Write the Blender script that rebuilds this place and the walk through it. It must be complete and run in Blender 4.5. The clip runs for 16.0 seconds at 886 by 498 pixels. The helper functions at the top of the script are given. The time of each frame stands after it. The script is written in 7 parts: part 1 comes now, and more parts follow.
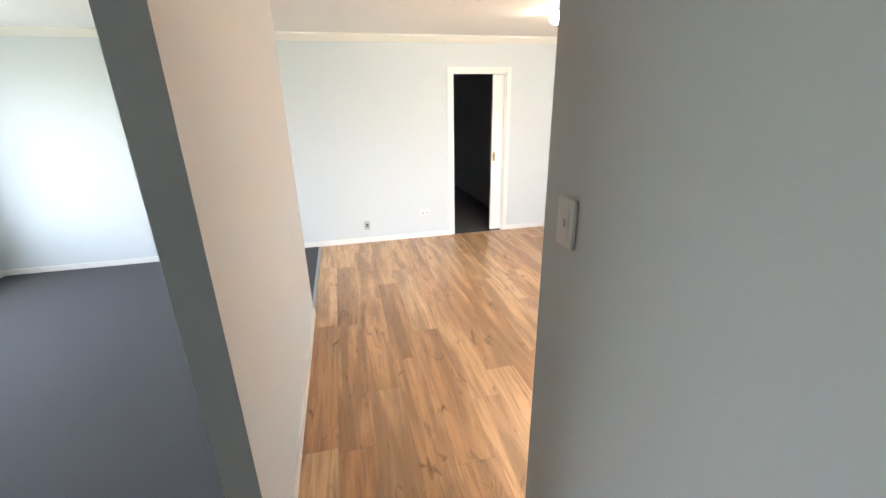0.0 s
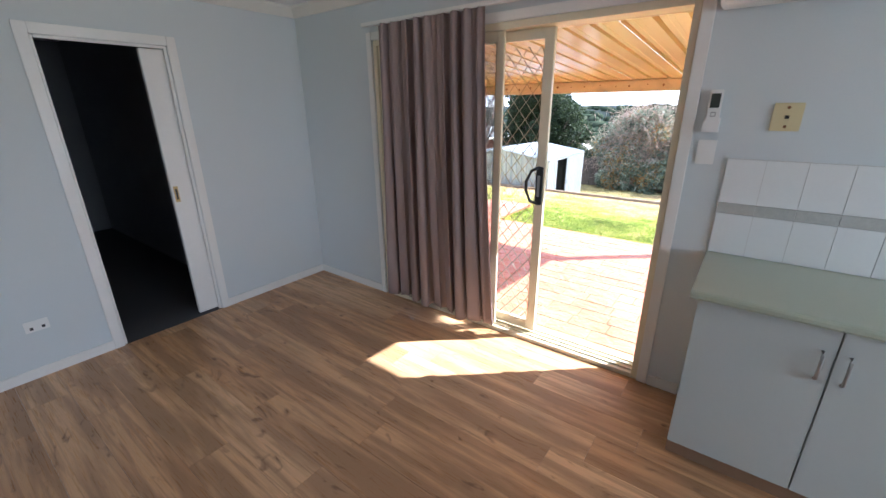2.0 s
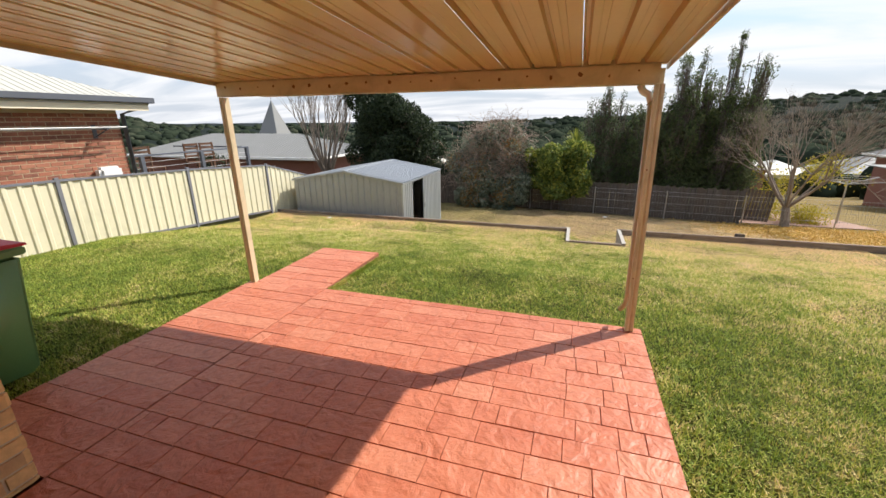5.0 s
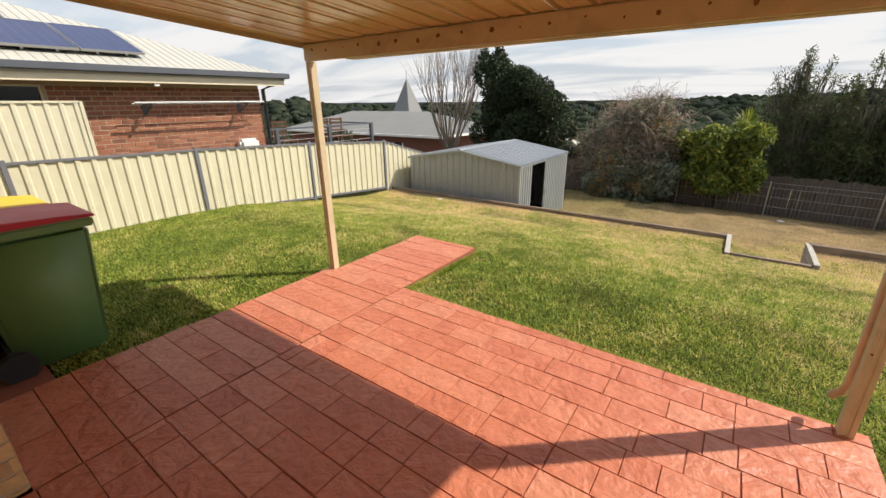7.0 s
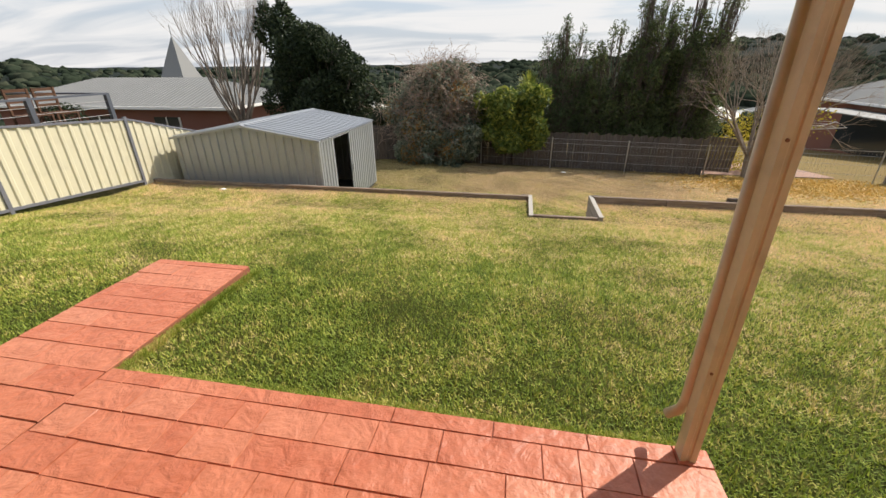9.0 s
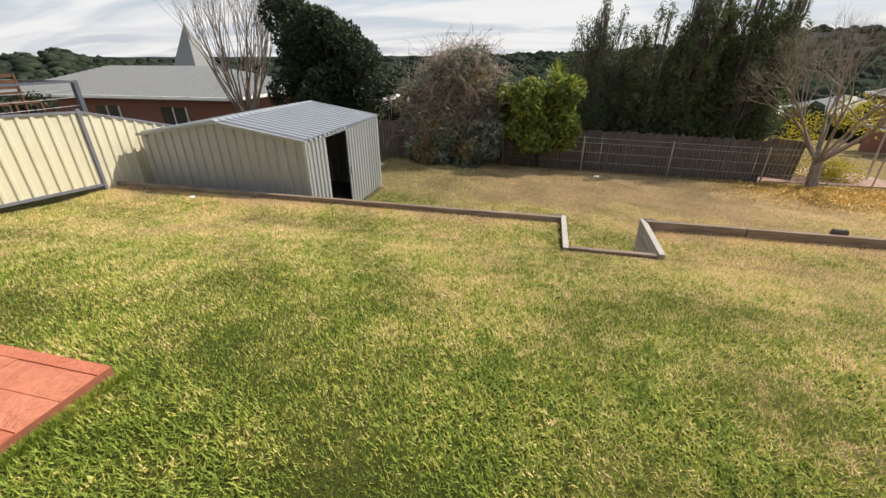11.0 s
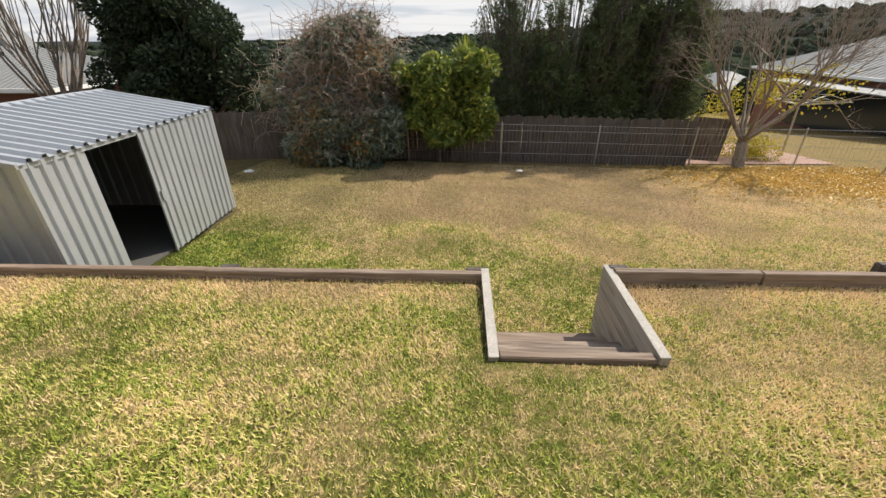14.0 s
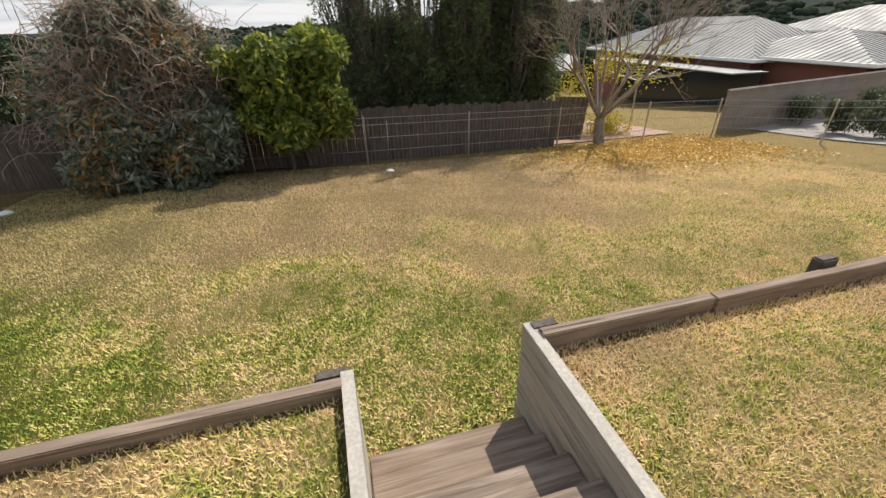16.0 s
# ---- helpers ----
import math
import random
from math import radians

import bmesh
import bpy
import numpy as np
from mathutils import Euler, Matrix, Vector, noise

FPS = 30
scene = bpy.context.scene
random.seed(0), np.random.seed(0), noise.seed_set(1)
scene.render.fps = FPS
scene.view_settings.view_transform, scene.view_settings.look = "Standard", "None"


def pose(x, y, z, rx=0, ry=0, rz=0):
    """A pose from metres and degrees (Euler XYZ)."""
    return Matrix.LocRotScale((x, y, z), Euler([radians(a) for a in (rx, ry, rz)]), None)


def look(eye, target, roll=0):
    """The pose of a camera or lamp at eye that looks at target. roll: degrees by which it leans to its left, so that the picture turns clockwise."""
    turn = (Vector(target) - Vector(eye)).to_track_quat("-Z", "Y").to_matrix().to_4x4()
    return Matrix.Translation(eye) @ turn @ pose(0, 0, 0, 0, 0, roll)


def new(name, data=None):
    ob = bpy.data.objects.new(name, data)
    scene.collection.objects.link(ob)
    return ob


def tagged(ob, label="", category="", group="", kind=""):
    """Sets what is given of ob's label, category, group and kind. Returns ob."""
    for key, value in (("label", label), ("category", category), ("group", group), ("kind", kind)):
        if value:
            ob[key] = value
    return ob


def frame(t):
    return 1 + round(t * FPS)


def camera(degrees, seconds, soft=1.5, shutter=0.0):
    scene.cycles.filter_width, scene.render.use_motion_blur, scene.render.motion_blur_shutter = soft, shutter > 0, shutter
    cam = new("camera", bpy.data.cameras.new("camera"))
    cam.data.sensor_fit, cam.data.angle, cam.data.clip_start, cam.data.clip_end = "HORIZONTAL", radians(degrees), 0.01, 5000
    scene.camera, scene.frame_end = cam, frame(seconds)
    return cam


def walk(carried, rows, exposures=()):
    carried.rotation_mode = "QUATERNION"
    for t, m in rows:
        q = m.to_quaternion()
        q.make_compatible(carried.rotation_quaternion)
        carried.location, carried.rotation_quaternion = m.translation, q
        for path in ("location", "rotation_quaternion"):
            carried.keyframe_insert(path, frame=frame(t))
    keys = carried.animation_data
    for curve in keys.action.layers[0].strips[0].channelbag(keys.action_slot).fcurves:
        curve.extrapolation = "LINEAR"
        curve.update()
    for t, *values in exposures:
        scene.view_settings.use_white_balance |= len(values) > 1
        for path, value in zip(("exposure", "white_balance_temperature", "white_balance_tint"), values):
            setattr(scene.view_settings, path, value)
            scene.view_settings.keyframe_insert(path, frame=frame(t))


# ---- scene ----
cam = camera(95.3, 16.0)
PATH = [
    (0, (-0.478, 0.376, 1.778), (-0.035, 2.205, 1.101), -1.1),
    (0.5, (-0.456, 0.917, 1.763), (0.205, 2.667, 1.056), -0.9),
    (1, (-0.29, 1.396, 1.741), (0.634, 3.019, 1.027), -0.7),
    (1.5, (-0.068, 1.795, 1.746), (1.157, 3.21, 1.043), -0.7),
    (2, (0.273, 2.056, 1.721), (1.776, 3.194, 1.053), -0.6),
    (2.5, (0.662, 2.286, 1.73), (2.356, 3.138, 1.094), -0.6),
    (3, (1.048, 2.483, 1.757), (2.859, 3.094, 1.168), -0.7),
    (3.2, (1.219, 2.529, 1.756), (3.053, 3.072, 1.172), -0.9),
    (5.3, (2.926, 2.945, 1.616), (4.729, 3.551, 0.995), -0.4),
    (5.5, (3.014, 2.984, 1.606), (4.777, 3.698, 0.986), -0.4),
    (6, (3.197, 3.08, 1.559), (4.823, 4.061, 0.931), -0.2),
    (6.5, (3.44, 3.086, 1.552), (4.929, 4.254, 0.905), -0.3),
    (7, (3.692, 3.058, 1.528), (5.218, 4.15, 0.839), -0.6),
    (7.5, (3.932, 3.11, 1.52), (5.606, 3.922, 0.784), -0.7),
    (8, (4.186, 3.118, 1.51), (5.95, 3.667, 0.745), -0.6),
    (8.5, (4.482, 3.081, 1.498), (6.274, 3.47, 0.702), -0.6),
    (9, (4.84, 3.138, 1.469), (6.625, 3.474, 0.633), -0.5),
    (9.2, (4.996, 3.169, 1.469), (6.776, 3.507, 0.624), -0.4),
    (11.3, (6.7, 3.318, 1.304), (8.45, 3.747, 0.436), -0.2),
    (11.5, (6.877, 3.353, 1.267), (8.627, 3.773, 0.395), -0.2),
    (12, (7.305, 3.381, 1.234), (9.056, 3.771, 0.35), -0.2),
    (12.5, (7.746, 3.337, 1.197), (9.499, 3.676, 0.295), -0.2),
    (13, (8.182, 3.284, 1.14), (9.938, 3.553, 0.22), -0.2),
    (13.5, (8.637, 3.231, 1.092), (10.397, 3.413, 0.161), -0.4),
    (14, (9.069, 3.107, 1.06), (10.837, 3.184, 0.129), -0.5),
    (14.2, (9.245, 3.076, 1.043), (11.018, 3.109, 0.118), -0.6),
    (14.5, (9.471, 3.041, 1.011), (11.24, 3.004, 0.079), -0.5),
    (15, (9.855, 2.965, 0.952), (11.615, 2.806, 0.014), -0.7),
    (15.5, (10.203, 2.856, 0.891), (11.934, 2.559, -0.065), -1.0),
    (16, (10.485, 2.788, 0.846), (12.17, 2.326, -0.128), -1.1),
]
EXPOSURES = [(0.0, 4.35, 6450, 10), (0.5, 4.0, 5900, 10), (1.0, 3.35, 5600, 10), (1.5, 2.85, 5450, 10), (2.0, 2.5, 5450, 10), (2.5, 2.35, 5500, 10), (3.0, 2.05, 5400, 10), (3.2, 1.85, 5400, 10), (4.2, 1.1, 5800, 10),
             (4.9, 0.65, 6400, 10), (5.3, 0.56, 6850, 10), (7.5, 0.45, 6900, 10), (9.0, 0.42, 6850, 10), (16.0, 0.46, 6800, 10)]
walk(cam, [(t, look(eye, target, roll)) for t, eye, target, roll in PATH], EXPOSURES)

# ---- world and sun ----
SUN_WAY = Vector((0.64, -0.74, 1.00)).normalized()
sun_data = bpy.data.lights.new("sun", "SUN")
sun_data.energy, sun_data.angle, sun_data.color = 4.3, radians(0.7), (1.0, 0.94, 0.86)
sun = new("sun", sun_data)
sun.matrix_world = look(SUN_WAY * 50, (0, 0, 0))

world = bpy.data.worlds.new("sky")
scene.world = world
world.use_nodes = True
wn, wl = world.node_tree.nodes, world.node_tree.links
wn.clear()
w_out = wn.new("ShaderNodeOutputWorld")
w_bg = wn.new("ShaderNodeBackground")
w_sky = wn.new("ShaderNodeTexSky")
w_sky.sky_type, w_sky.sun_disc = "NISHITA", False
w_sky.sun_elevation = math.asin(SUN_WAY.z)
w_sky.sun_rotation = math.atan2(SUN_WAY.x, SUN_WAY.y)
w_sky.air_density, w_sky.dust_density = 1.0, 0.4
# thin streaky cloud layers over the blue
w_co = wn.new("ShaderNodeTexCoord")
w_sep = wn.new("ShaderNodeSeparateXYZ")
wl.new(w_co.outputs["Generated"], w_sep.inputs[0])
w_h = wn.new("ShaderNodeMath"); w_h.operation = "ADD"; w_h.inputs[1].default_value = 0.15
wl.new(w_sep.outputs["Z"], w_h.inputs[0])
w_dx = wn.new("ShaderNodeMath"); w_dx.operation = "DIVIDE"
w_dy = wn.new("ShaderNodeMath"); w_dy.operation = "DIVIDE"
wl.new(w_sep.outputs["X"], w_dx.inputs[0]); wl.new(w_h.outputs[0], w_dx.inputs[1])
wl.new(w_sep.outputs["Y"], w_dy.inputs[0]); wl.new(w_h.outputs[0], w_dy.inputs[1])
w_xyz = wn.new("ShaderNodeCombineXYZ")
wl.new(w_dx.outputs[0], w_xyz.inputs[0]); wl.new(w_dy.outputs[0], w_xyz.inputs[1])
w_map = wn.new("ShaderNodeMapping"); w_map.inputs["Scale"].default_value = (1.5, 0.55, 1); w_map.inputs["Rotation"].default_value = (0, 0, 0.35)
wl.new(w_xyz.outputs[0], w_map.inputs["Vector"])
w_noise = wn.new("ShaderNodeTexNoise")
w_noise.inputs["Scale"].default_value, w_noise.inputs["Detail"].default_value, w_noise.inputs["Distortion"].default_value = 1.1, 9, 0.8
wl.new(w_map.outputs[0], w_noise.inputs["Vector"])
w_ramp = wn.new("ShaderNodeMapRange"); w_ramp.interpolation_type = "SMOOTHSTEP"
w_ramp.inputs["From Min"].default_value, w_ramp.inputs["From Max"].default_value = 0.34, 0.62
w_ramp.inputs["To Max"].default_value = 0.88
wl.new(w_noise.outputs["Fac"], w_ramp.inputs["Value"])
w_mix = wn.new("ShaderNodeMixRGB")
w_mix.inputs["Color2"].default_value = (4.8, 4.85, 5.0, 1)
# pale blue-grey haze towards the horizon
w_hz = wn.new("ShaderNodeMapRange"); w_hz.interpolation_type = "SMOOTHSTEP"
w_hz.inputs["From Min"].default_value, w_hz.inputs["From Max"].default_value = 0.0, 0.42
w_hz.inputs["To Min"].default_value, w_hz.inputs["To Max"].default_value = 0.92, 0.15
wl.new(w_sep.outputs["Z"], w_hz.inputs["Value"])
w_haze = wn.new("ShaderNodeMixRGB")
w_haze.inputs["Color2"].default_value = (2.8, 3.1, 3.7, 1)
wl.new(w_hz.outputs["Result"], w_haze.inputs["Fac"])
wl.new(w_sky.outputs["Color"], w_haze.inputs["Color1"])
wl.new(w_ramp.outputs["Result"], w_mix.inputs["Fac"])
wl.new(w_haze.outputs["Color"], w_mix.inputs["Color1"])
wl.new(w_mix.outputs["Color"], w_bg.inputs["Color"])
w_bg.inputs["Strength"].default_value = 0.14
wl.new(w_bg.outputs["Background"], w_out.inputs["Surface"])


def window_light(name, x, y, z, sx, sy, towards, watts):
    """Area lamp added for sky light in an unseen window's opening."""
    d = bpy.data.lights.new(name, "AREA")
    d.shape, d.size, d.size_y, d.energy, d.color = "RECTANGLE", sx, sy, watts, (0.95, 0.98, 1.0)
    ob = new(name, d)
    ob.matrix_world = look((x, y, z), Vector((x, y, z)) + Vector(towards))
    return ob


window_light("window_light_west", -4.13, 3.56, 1.45, 2.4, 1.5, (1, 0, 0), 2.7)
# the south window is assumed; its lamp is added fill for kitchen and entry
window_light("window_light_south", 1.2, -1.99, 1.6, 2.2, 1.1, (0, 1, 0), 10)

# ---- materials ----
class Nodes:
    """A short way to write node materials."""
    def __init__(self, name):
        self.m = bpy.data.materials.new(name)
        self.m.use_nodes = True
        self.n, self.l = self.m.node_tree.nodes, self.m.node_tree.links
        self.bsdf = self.n["Principled BSDF"]
        self.out = self.n["Material Output"]

    def add(self, kind, **values):
        nd = self.n.new(kind)
        for k, v in values.items():
            nd.inputs[k.replace("_", " ")].default_value = v
        return nd

    def coords(self, scale=(1, 1, 1), which="Object"):
        co = self.n.new("ShaderNodeTexCoord")
        mp = self.add("ShaderNodeMapping", Scale=scale)
        self.l.new(co.outputs[which], mp.inputs["Vector"])
        return mp.outputs[0]

    def geo(self, scale=(1, 1, 1)):
        g = self.n.new("ShaderNodeNewGeometry")
        mp = self.add("ShaderNodeMapping", Scale=scale)
        self.l.new(g.outputs["Position"], mp.inputs["Vector"])
        return mp.outputs[0]

    def noise(self, vec, scale, detail=4, distortion=0.0):
        nd = self.add("ShaderNodeTexNoise", Scale=scale, Detail=detail, Distortion=distortion)
        self.l.new(vec, nd.inputs["Vector"])
        return nd.outputs["Fac"]

    def ramp(self, fac, stops):
        nd = self.n.new("ShaderNodeValToRGB")
        e = nd.color_ramp.elements
        while len(e) < len(stops):
            e.new(0.5)
        for el, (p, c) in zip(e, stops):
            el.position, el.color = p, (*c, 1)
        self.l.new(fac, nd.inputs[0])
        return nd.outputs[0]

    def mix(self, fac, a, b, blend="MIX"):
        nd = self.n.new("ShaderNodeMixRGB")
        nd.blend_type = blend
        for s, v in ((nd.inputs[0], fac), (nd.inputs[1], a), (nd.inputs[2], b)):
            if isinstance(v, (int, float)):
                s.default_value = v
            elif isinstance(v, tuple):
                s.default_value = (*v, 1)
            else:
                self.l.new(v, s)
        return nd.outputs[0]

    def val(self, fac, lo, hi, a=0.3, b=0.7):
        nd = self.add("ShaderNodeMapRange", From_Min=a, From_Max=b, To_Min=lo, To_Max=hi)
        self.l.new(fac, nd.inputs["Value"])
        return nd.outputs[0]

    def color(self, c):
        self.l.new(c, self.bsdf.inputs["Base Color"])

    def rough(self, v):
        if isinstance(v, (int, float)):
            self.bsdf.inputs["Roughness"].default_value = v
        else:
            self.l.new(v, self.bsdf.inputs["Roughness"])

    def bump(self, h, strength=0.3, distance=0.01):
        nd = self.add("ShaderNodeBump", Strength=strength, Distance=distance)
        self.l.new(h, nd.inputs["Height"])
        self.l.new(nd.outputs[0], self.bsdf.inputs["Normal"])

    def island(self):
        return self.n.new("ShaderNodeNewGeometry").outputs["Random Per Island"]

    def obrand(self):
        return self.n.new("ShaderNodeObjectInfo").outputs["Random"]


def scaled(c, k):
    return tuple(min(1, v * k) for v in c)


def paint(name, c, rough=0.5, vary=0.06, scale=3, bump=0.1, grain=60, metal=0.0, dirt=0.0):
    """Paint, plastic or metal with cloudy variation, fine grain and optional dirt."""
    m = Nodes(name)
    v = m.geo()
    big, fine = m.noise(v, scale, 5), m.noise(v, grain, 3)
    col = m.mix(big, scaled(c, 1 - vary), scaled(c, 1 + vary))
    col = m.mix(m.val(fine, 0, 0.5), col, scaled(c, 1 - vary * 1.5))
    if dirt:
        col = m.mix(m.val(m.noise(v, scale * 1.7, 8, 1.0), 0, dirt, 0.5, 0.75), col, (0.12, 0.09, 0.06))
    m.color(col)
    m.rough(m.val(big, rough * 0.85, min(1, rough * 1.15)))
    m.bsdf.inputs["Metallic"].default_value = metal
    m.bump(fine, bump, 0.002)
    return m.m


def rand_paint(name, lo, hi, rough=0.8, grain=40, bump=0.4, third=None, relief=0.0):
    """Pieces that differ from one to the next: bricks, stones."""
    m = Nodes(name)
    v = m.geo()
    r = m.obrand()
    r2 = m.island()
    s = m.n.new("ShaderNodeMath"); s.operation = "ADD"
    m.l.new(r, s.inputs[0]); m.l.new(r2, s.inputs[1])
    f = m.n.new("ShaderNodeMath"); f.operation = "FRACT"
    m.l.new(s.outputs[0], f.inputs[0])
    stops = [(0, lo), (0.55, third or tuple((a + b) / 2 for a, b in zip(lo, hi))), (1, hi)]
    col = m.ramp(f.outputs[0], stops)
    g, b = m.noise(v, grain, 6), m.noise(v, 6, 4)
    col = m.mix(m.val(g, 0, 0.45), col, scaled(lo, 0.6))
    col = m.mix(m.val(b, 0, 0.35), col, scaled(hi, 1.15))
    m.color(col)
    m.rough(rough)
    if relief:
        rel = m.noise(v, 5.5, 5, 1.2)
        h = m.n.new("ShaderNodeMath"); h.operation = "MULTIPLY_ADD"
        m.l.new(rel, h.inputs[0]); h.inputs[1].default_value = relief; m.l.new(g, h.inputs[2])
        m.bump(h.outputs[0], bump, 0.012)
        return m.m
    m.bump(g, bump, 0.004)
    return m.m


def make_wood_floor():
    """Oak-look planks: soft long bands, fine grain, short dark knots with feathered ends."""
    m = Nodes("laminate_oak")
    v = m.geo()
    r = m.obrand()
    off = m.n.new("ShaderNodeVectorMath"); off.operation = "MULTIPLY_ADD"
    cmb = m.n.new("ShaderNodeCombineXYZ")
    for i in range(3):
        m.l.new(r, cmb.inputs[i])
    m.l.new(cmb.outputs[0], off.inputs[0]); off.inputs[1].default_value = (7.3, 31.0, 5.0)
    m.l.new(v, off.inputs[2])
    def field(scale, k, detail, distortion):
        mp = m.add("ShaderNodeMapping", Scale=scale)
        m.l.new(off.outputs[0], mp.inputs["Vector"])
        return m.noise(mp.outputs[0], k, detail, distortion)
    bands = field((6, 0.55, 1), 1.5, 4, 0.5)
    grain = field((110, 3, 1), 2, 5, 0.3)
    streaks = field((26, 1.3, 1), 1.4, 6, 1.0)
    knots = field((14, 4.5, 1), 1.0, 3, 1.2)
    base = m.ramp(r, [(0, (0.54, 0.30, 0.145)), (0.3, (0.68, 0.41, 0.215)), (0.55, (0.62, 0.36, 0.18)), (0.8, (0.74, 0.47, 0.26)), (1, (0.57, 0.325, 0.16))])
    dark = m.mix(0.6, base, (0.15, 0.08, 0.042))
    col = m.mix(m.val(bands, 0, 0.95, 0.42, 0.60), base, dark)
    col = m.mix(m.val(streaks, 0, 0.75, 0.48, 0.66), col, dark)
    col = m.mix(m.val(grain, 0, 0.28, 0.4, 0.7), col, dark)
    col = m.mix(m.val(knots, 0, 0.7, 0.62, 0.74), col, (0.11, 0.052, 0.026))
    m.color(col)
    m.rough(m.val(grain, 0.24, 0.38))
    m.bump(grain, 0.06, 0.001)
    return m.m


def lawn_state(m, v):
    """How dry the turf is, from 0 (lush) to 1 (bare straw), shared by the ground and its blades."""
    patch, mid, clump = m.noise(v, 0.75, 5, 0.4), m.noise(v, 4.2, 6, 0.5), m.noise(v, 17, 4)
    sep = m.n.new("ShaderNodeSeparateXYZ"); m.l.new(v, sep.inputs[0])
    def mr(sock, a, b, lo, hi):
        nd = m.add("ShaderNodeMapRange", From_Min=a, From_Max=b, To_Min=lo, To_Max=hi)
        nd.interpolation_type = "SMOOTHSTEP"
        m.l.new(sock, nd.inputs["Value"])
        return nd.outputs[0]
    def op(kind, a, b):
        nd = m.n.new("ShaderNodeMath"); nd.operation = kind
        for i, q in enumerate((a, b)):
            if isinstance(q, (int, float)):
                nd.inputs[i].default_value = q
            else:
                m.l.new(q, nd.inputs[i])
        return nd.outputs[0]
    X, Y = sep.outputs["X"], sep.outputs["Y"]
    t = op("ADD", op("MULTIPLY", patch, 0.62), op("MULTIPLY", mid, 0.62))
    t = op("ADD", t, op("MULTIPLY", clump, 0.58))
    t = op("ADD", t, mr(X, 6.0, 12.0, -0.27, -0.02))
    # straw along the south side, lush by the north fence and the shed, worn turf along the sleepers and the bottom
    # fence; the lower lawn's brown also paints in a soft shadow
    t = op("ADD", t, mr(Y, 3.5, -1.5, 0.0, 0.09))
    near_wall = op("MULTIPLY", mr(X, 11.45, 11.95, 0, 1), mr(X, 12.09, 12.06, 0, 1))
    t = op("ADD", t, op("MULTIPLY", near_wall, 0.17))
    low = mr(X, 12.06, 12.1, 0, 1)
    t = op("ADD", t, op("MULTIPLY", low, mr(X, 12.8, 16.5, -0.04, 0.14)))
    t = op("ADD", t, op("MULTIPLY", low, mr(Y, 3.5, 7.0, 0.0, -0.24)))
    # soft shadow on the lower lawn, put into the turf colour as brown
    worn_shaded = op("MULTIPLY", low, mr(op("ADD", X, op("MULTIPLY", patch, 4.5)), 16.6, 18.2, 0, 1))
    worn_shaded = op("MULTIPLY", worn_shaded, mr(op("ADD", Y, op("MULTIPLY", mid, 2.0)), -1.4, 0.4, 0, 1))
    worn_shaded = op("ADD", worn_shaded, op("MULTIPLY", near_wall, op("MULTIPLY", mr(patch, 0.42, 0.6, 0, 1), 0.8)))
    return t, worn_shaded


def make_grass_ground():
    m = Nodes("lawn")
    v = m.geo()
    t, worn_shaded = lawn_state(m, v)
    fine = m.noise(v, 55, 4)
    col = m.ramp(m.val(t, 0, 1, 0.60, 1.05), [(0, (0.045, 0.062, 0.012)), (0.4, (0.10, 0.108, 0.024)), (0.7, (0.20, 0.165, 0.065)), (1, (0.30, 0.22, 0.10))])
    # browns the worn strip and the painted-in shadow
    col = m.mix(m.val(worn_shaded, 0, 0.65, 0, 1), col, (0.20, 0.145, 0.085))
    col = m.mix(m.val(fine, 0, 0.7, 0.4, 0.65), col, (0.05, 0.045, 0.015))
    # distance haze put into the colour: the far land turns bluer and darker
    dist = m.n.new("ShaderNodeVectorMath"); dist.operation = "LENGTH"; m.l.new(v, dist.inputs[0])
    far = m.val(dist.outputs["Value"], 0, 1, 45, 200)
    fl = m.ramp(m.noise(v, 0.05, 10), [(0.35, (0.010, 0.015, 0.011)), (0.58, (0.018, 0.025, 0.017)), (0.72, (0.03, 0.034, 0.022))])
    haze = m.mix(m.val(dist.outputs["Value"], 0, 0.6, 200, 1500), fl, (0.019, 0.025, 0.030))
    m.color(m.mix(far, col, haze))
    m.rough(0.95)
    m.bsdf.inputs["Specular IOR Level"].default_value = 0.05
    m.bump(fine, 0.8, 0.03)
    return m.m


def make_blade():
    m = Nodes("grass_blade")
    v = m.geo()
    t, worn_shaded = lawn_state(m, v)
    s3 = m.n.new("ShaderNodeMath"); s3.operation = "MULTIPLY_ADD"; m.l.new(m.island(), s3.inputs[0]); s3.inputs[1].default_value = 0.42; m.l.new(t, s3.inputs[2])
    col = m.ramp(m.val(s3.outputs[0], 0, 1, 0.80, 1.30), [(0, (0.20, 0.28, 0.035)), (0.36, (0.44, 0.49, 0.075)), (0.58, (0.66, 0.57, 0.18)), (0.8, (0.88, 0.70, 0.36)), (1, (0.86, 0.63, 0.36))])
    # same brown on the blades: real wear plus the painted shadow
    col = m.mix(m.val(worn_shaded, 0, 0.6, 0, 1), col, (0.50, 0.36, 0.21))
    m.color(col)
    m.rough(0.7)
    tr = m.add("ShaderNodeBsdfTranslucent")
    m.l.new(col, tr.inputs["Color"])
    mx = m.add("ShaderNodeMixShader", Fac=0.3)
    m.l.new(m.bsdf.outputs[0], mx.inputs[1]); m.l.new(tr.outputs[0], mx.inputs[2]); m.l.new(mx.outputs[0], m.out.inputs["Surface"])
    return m.m


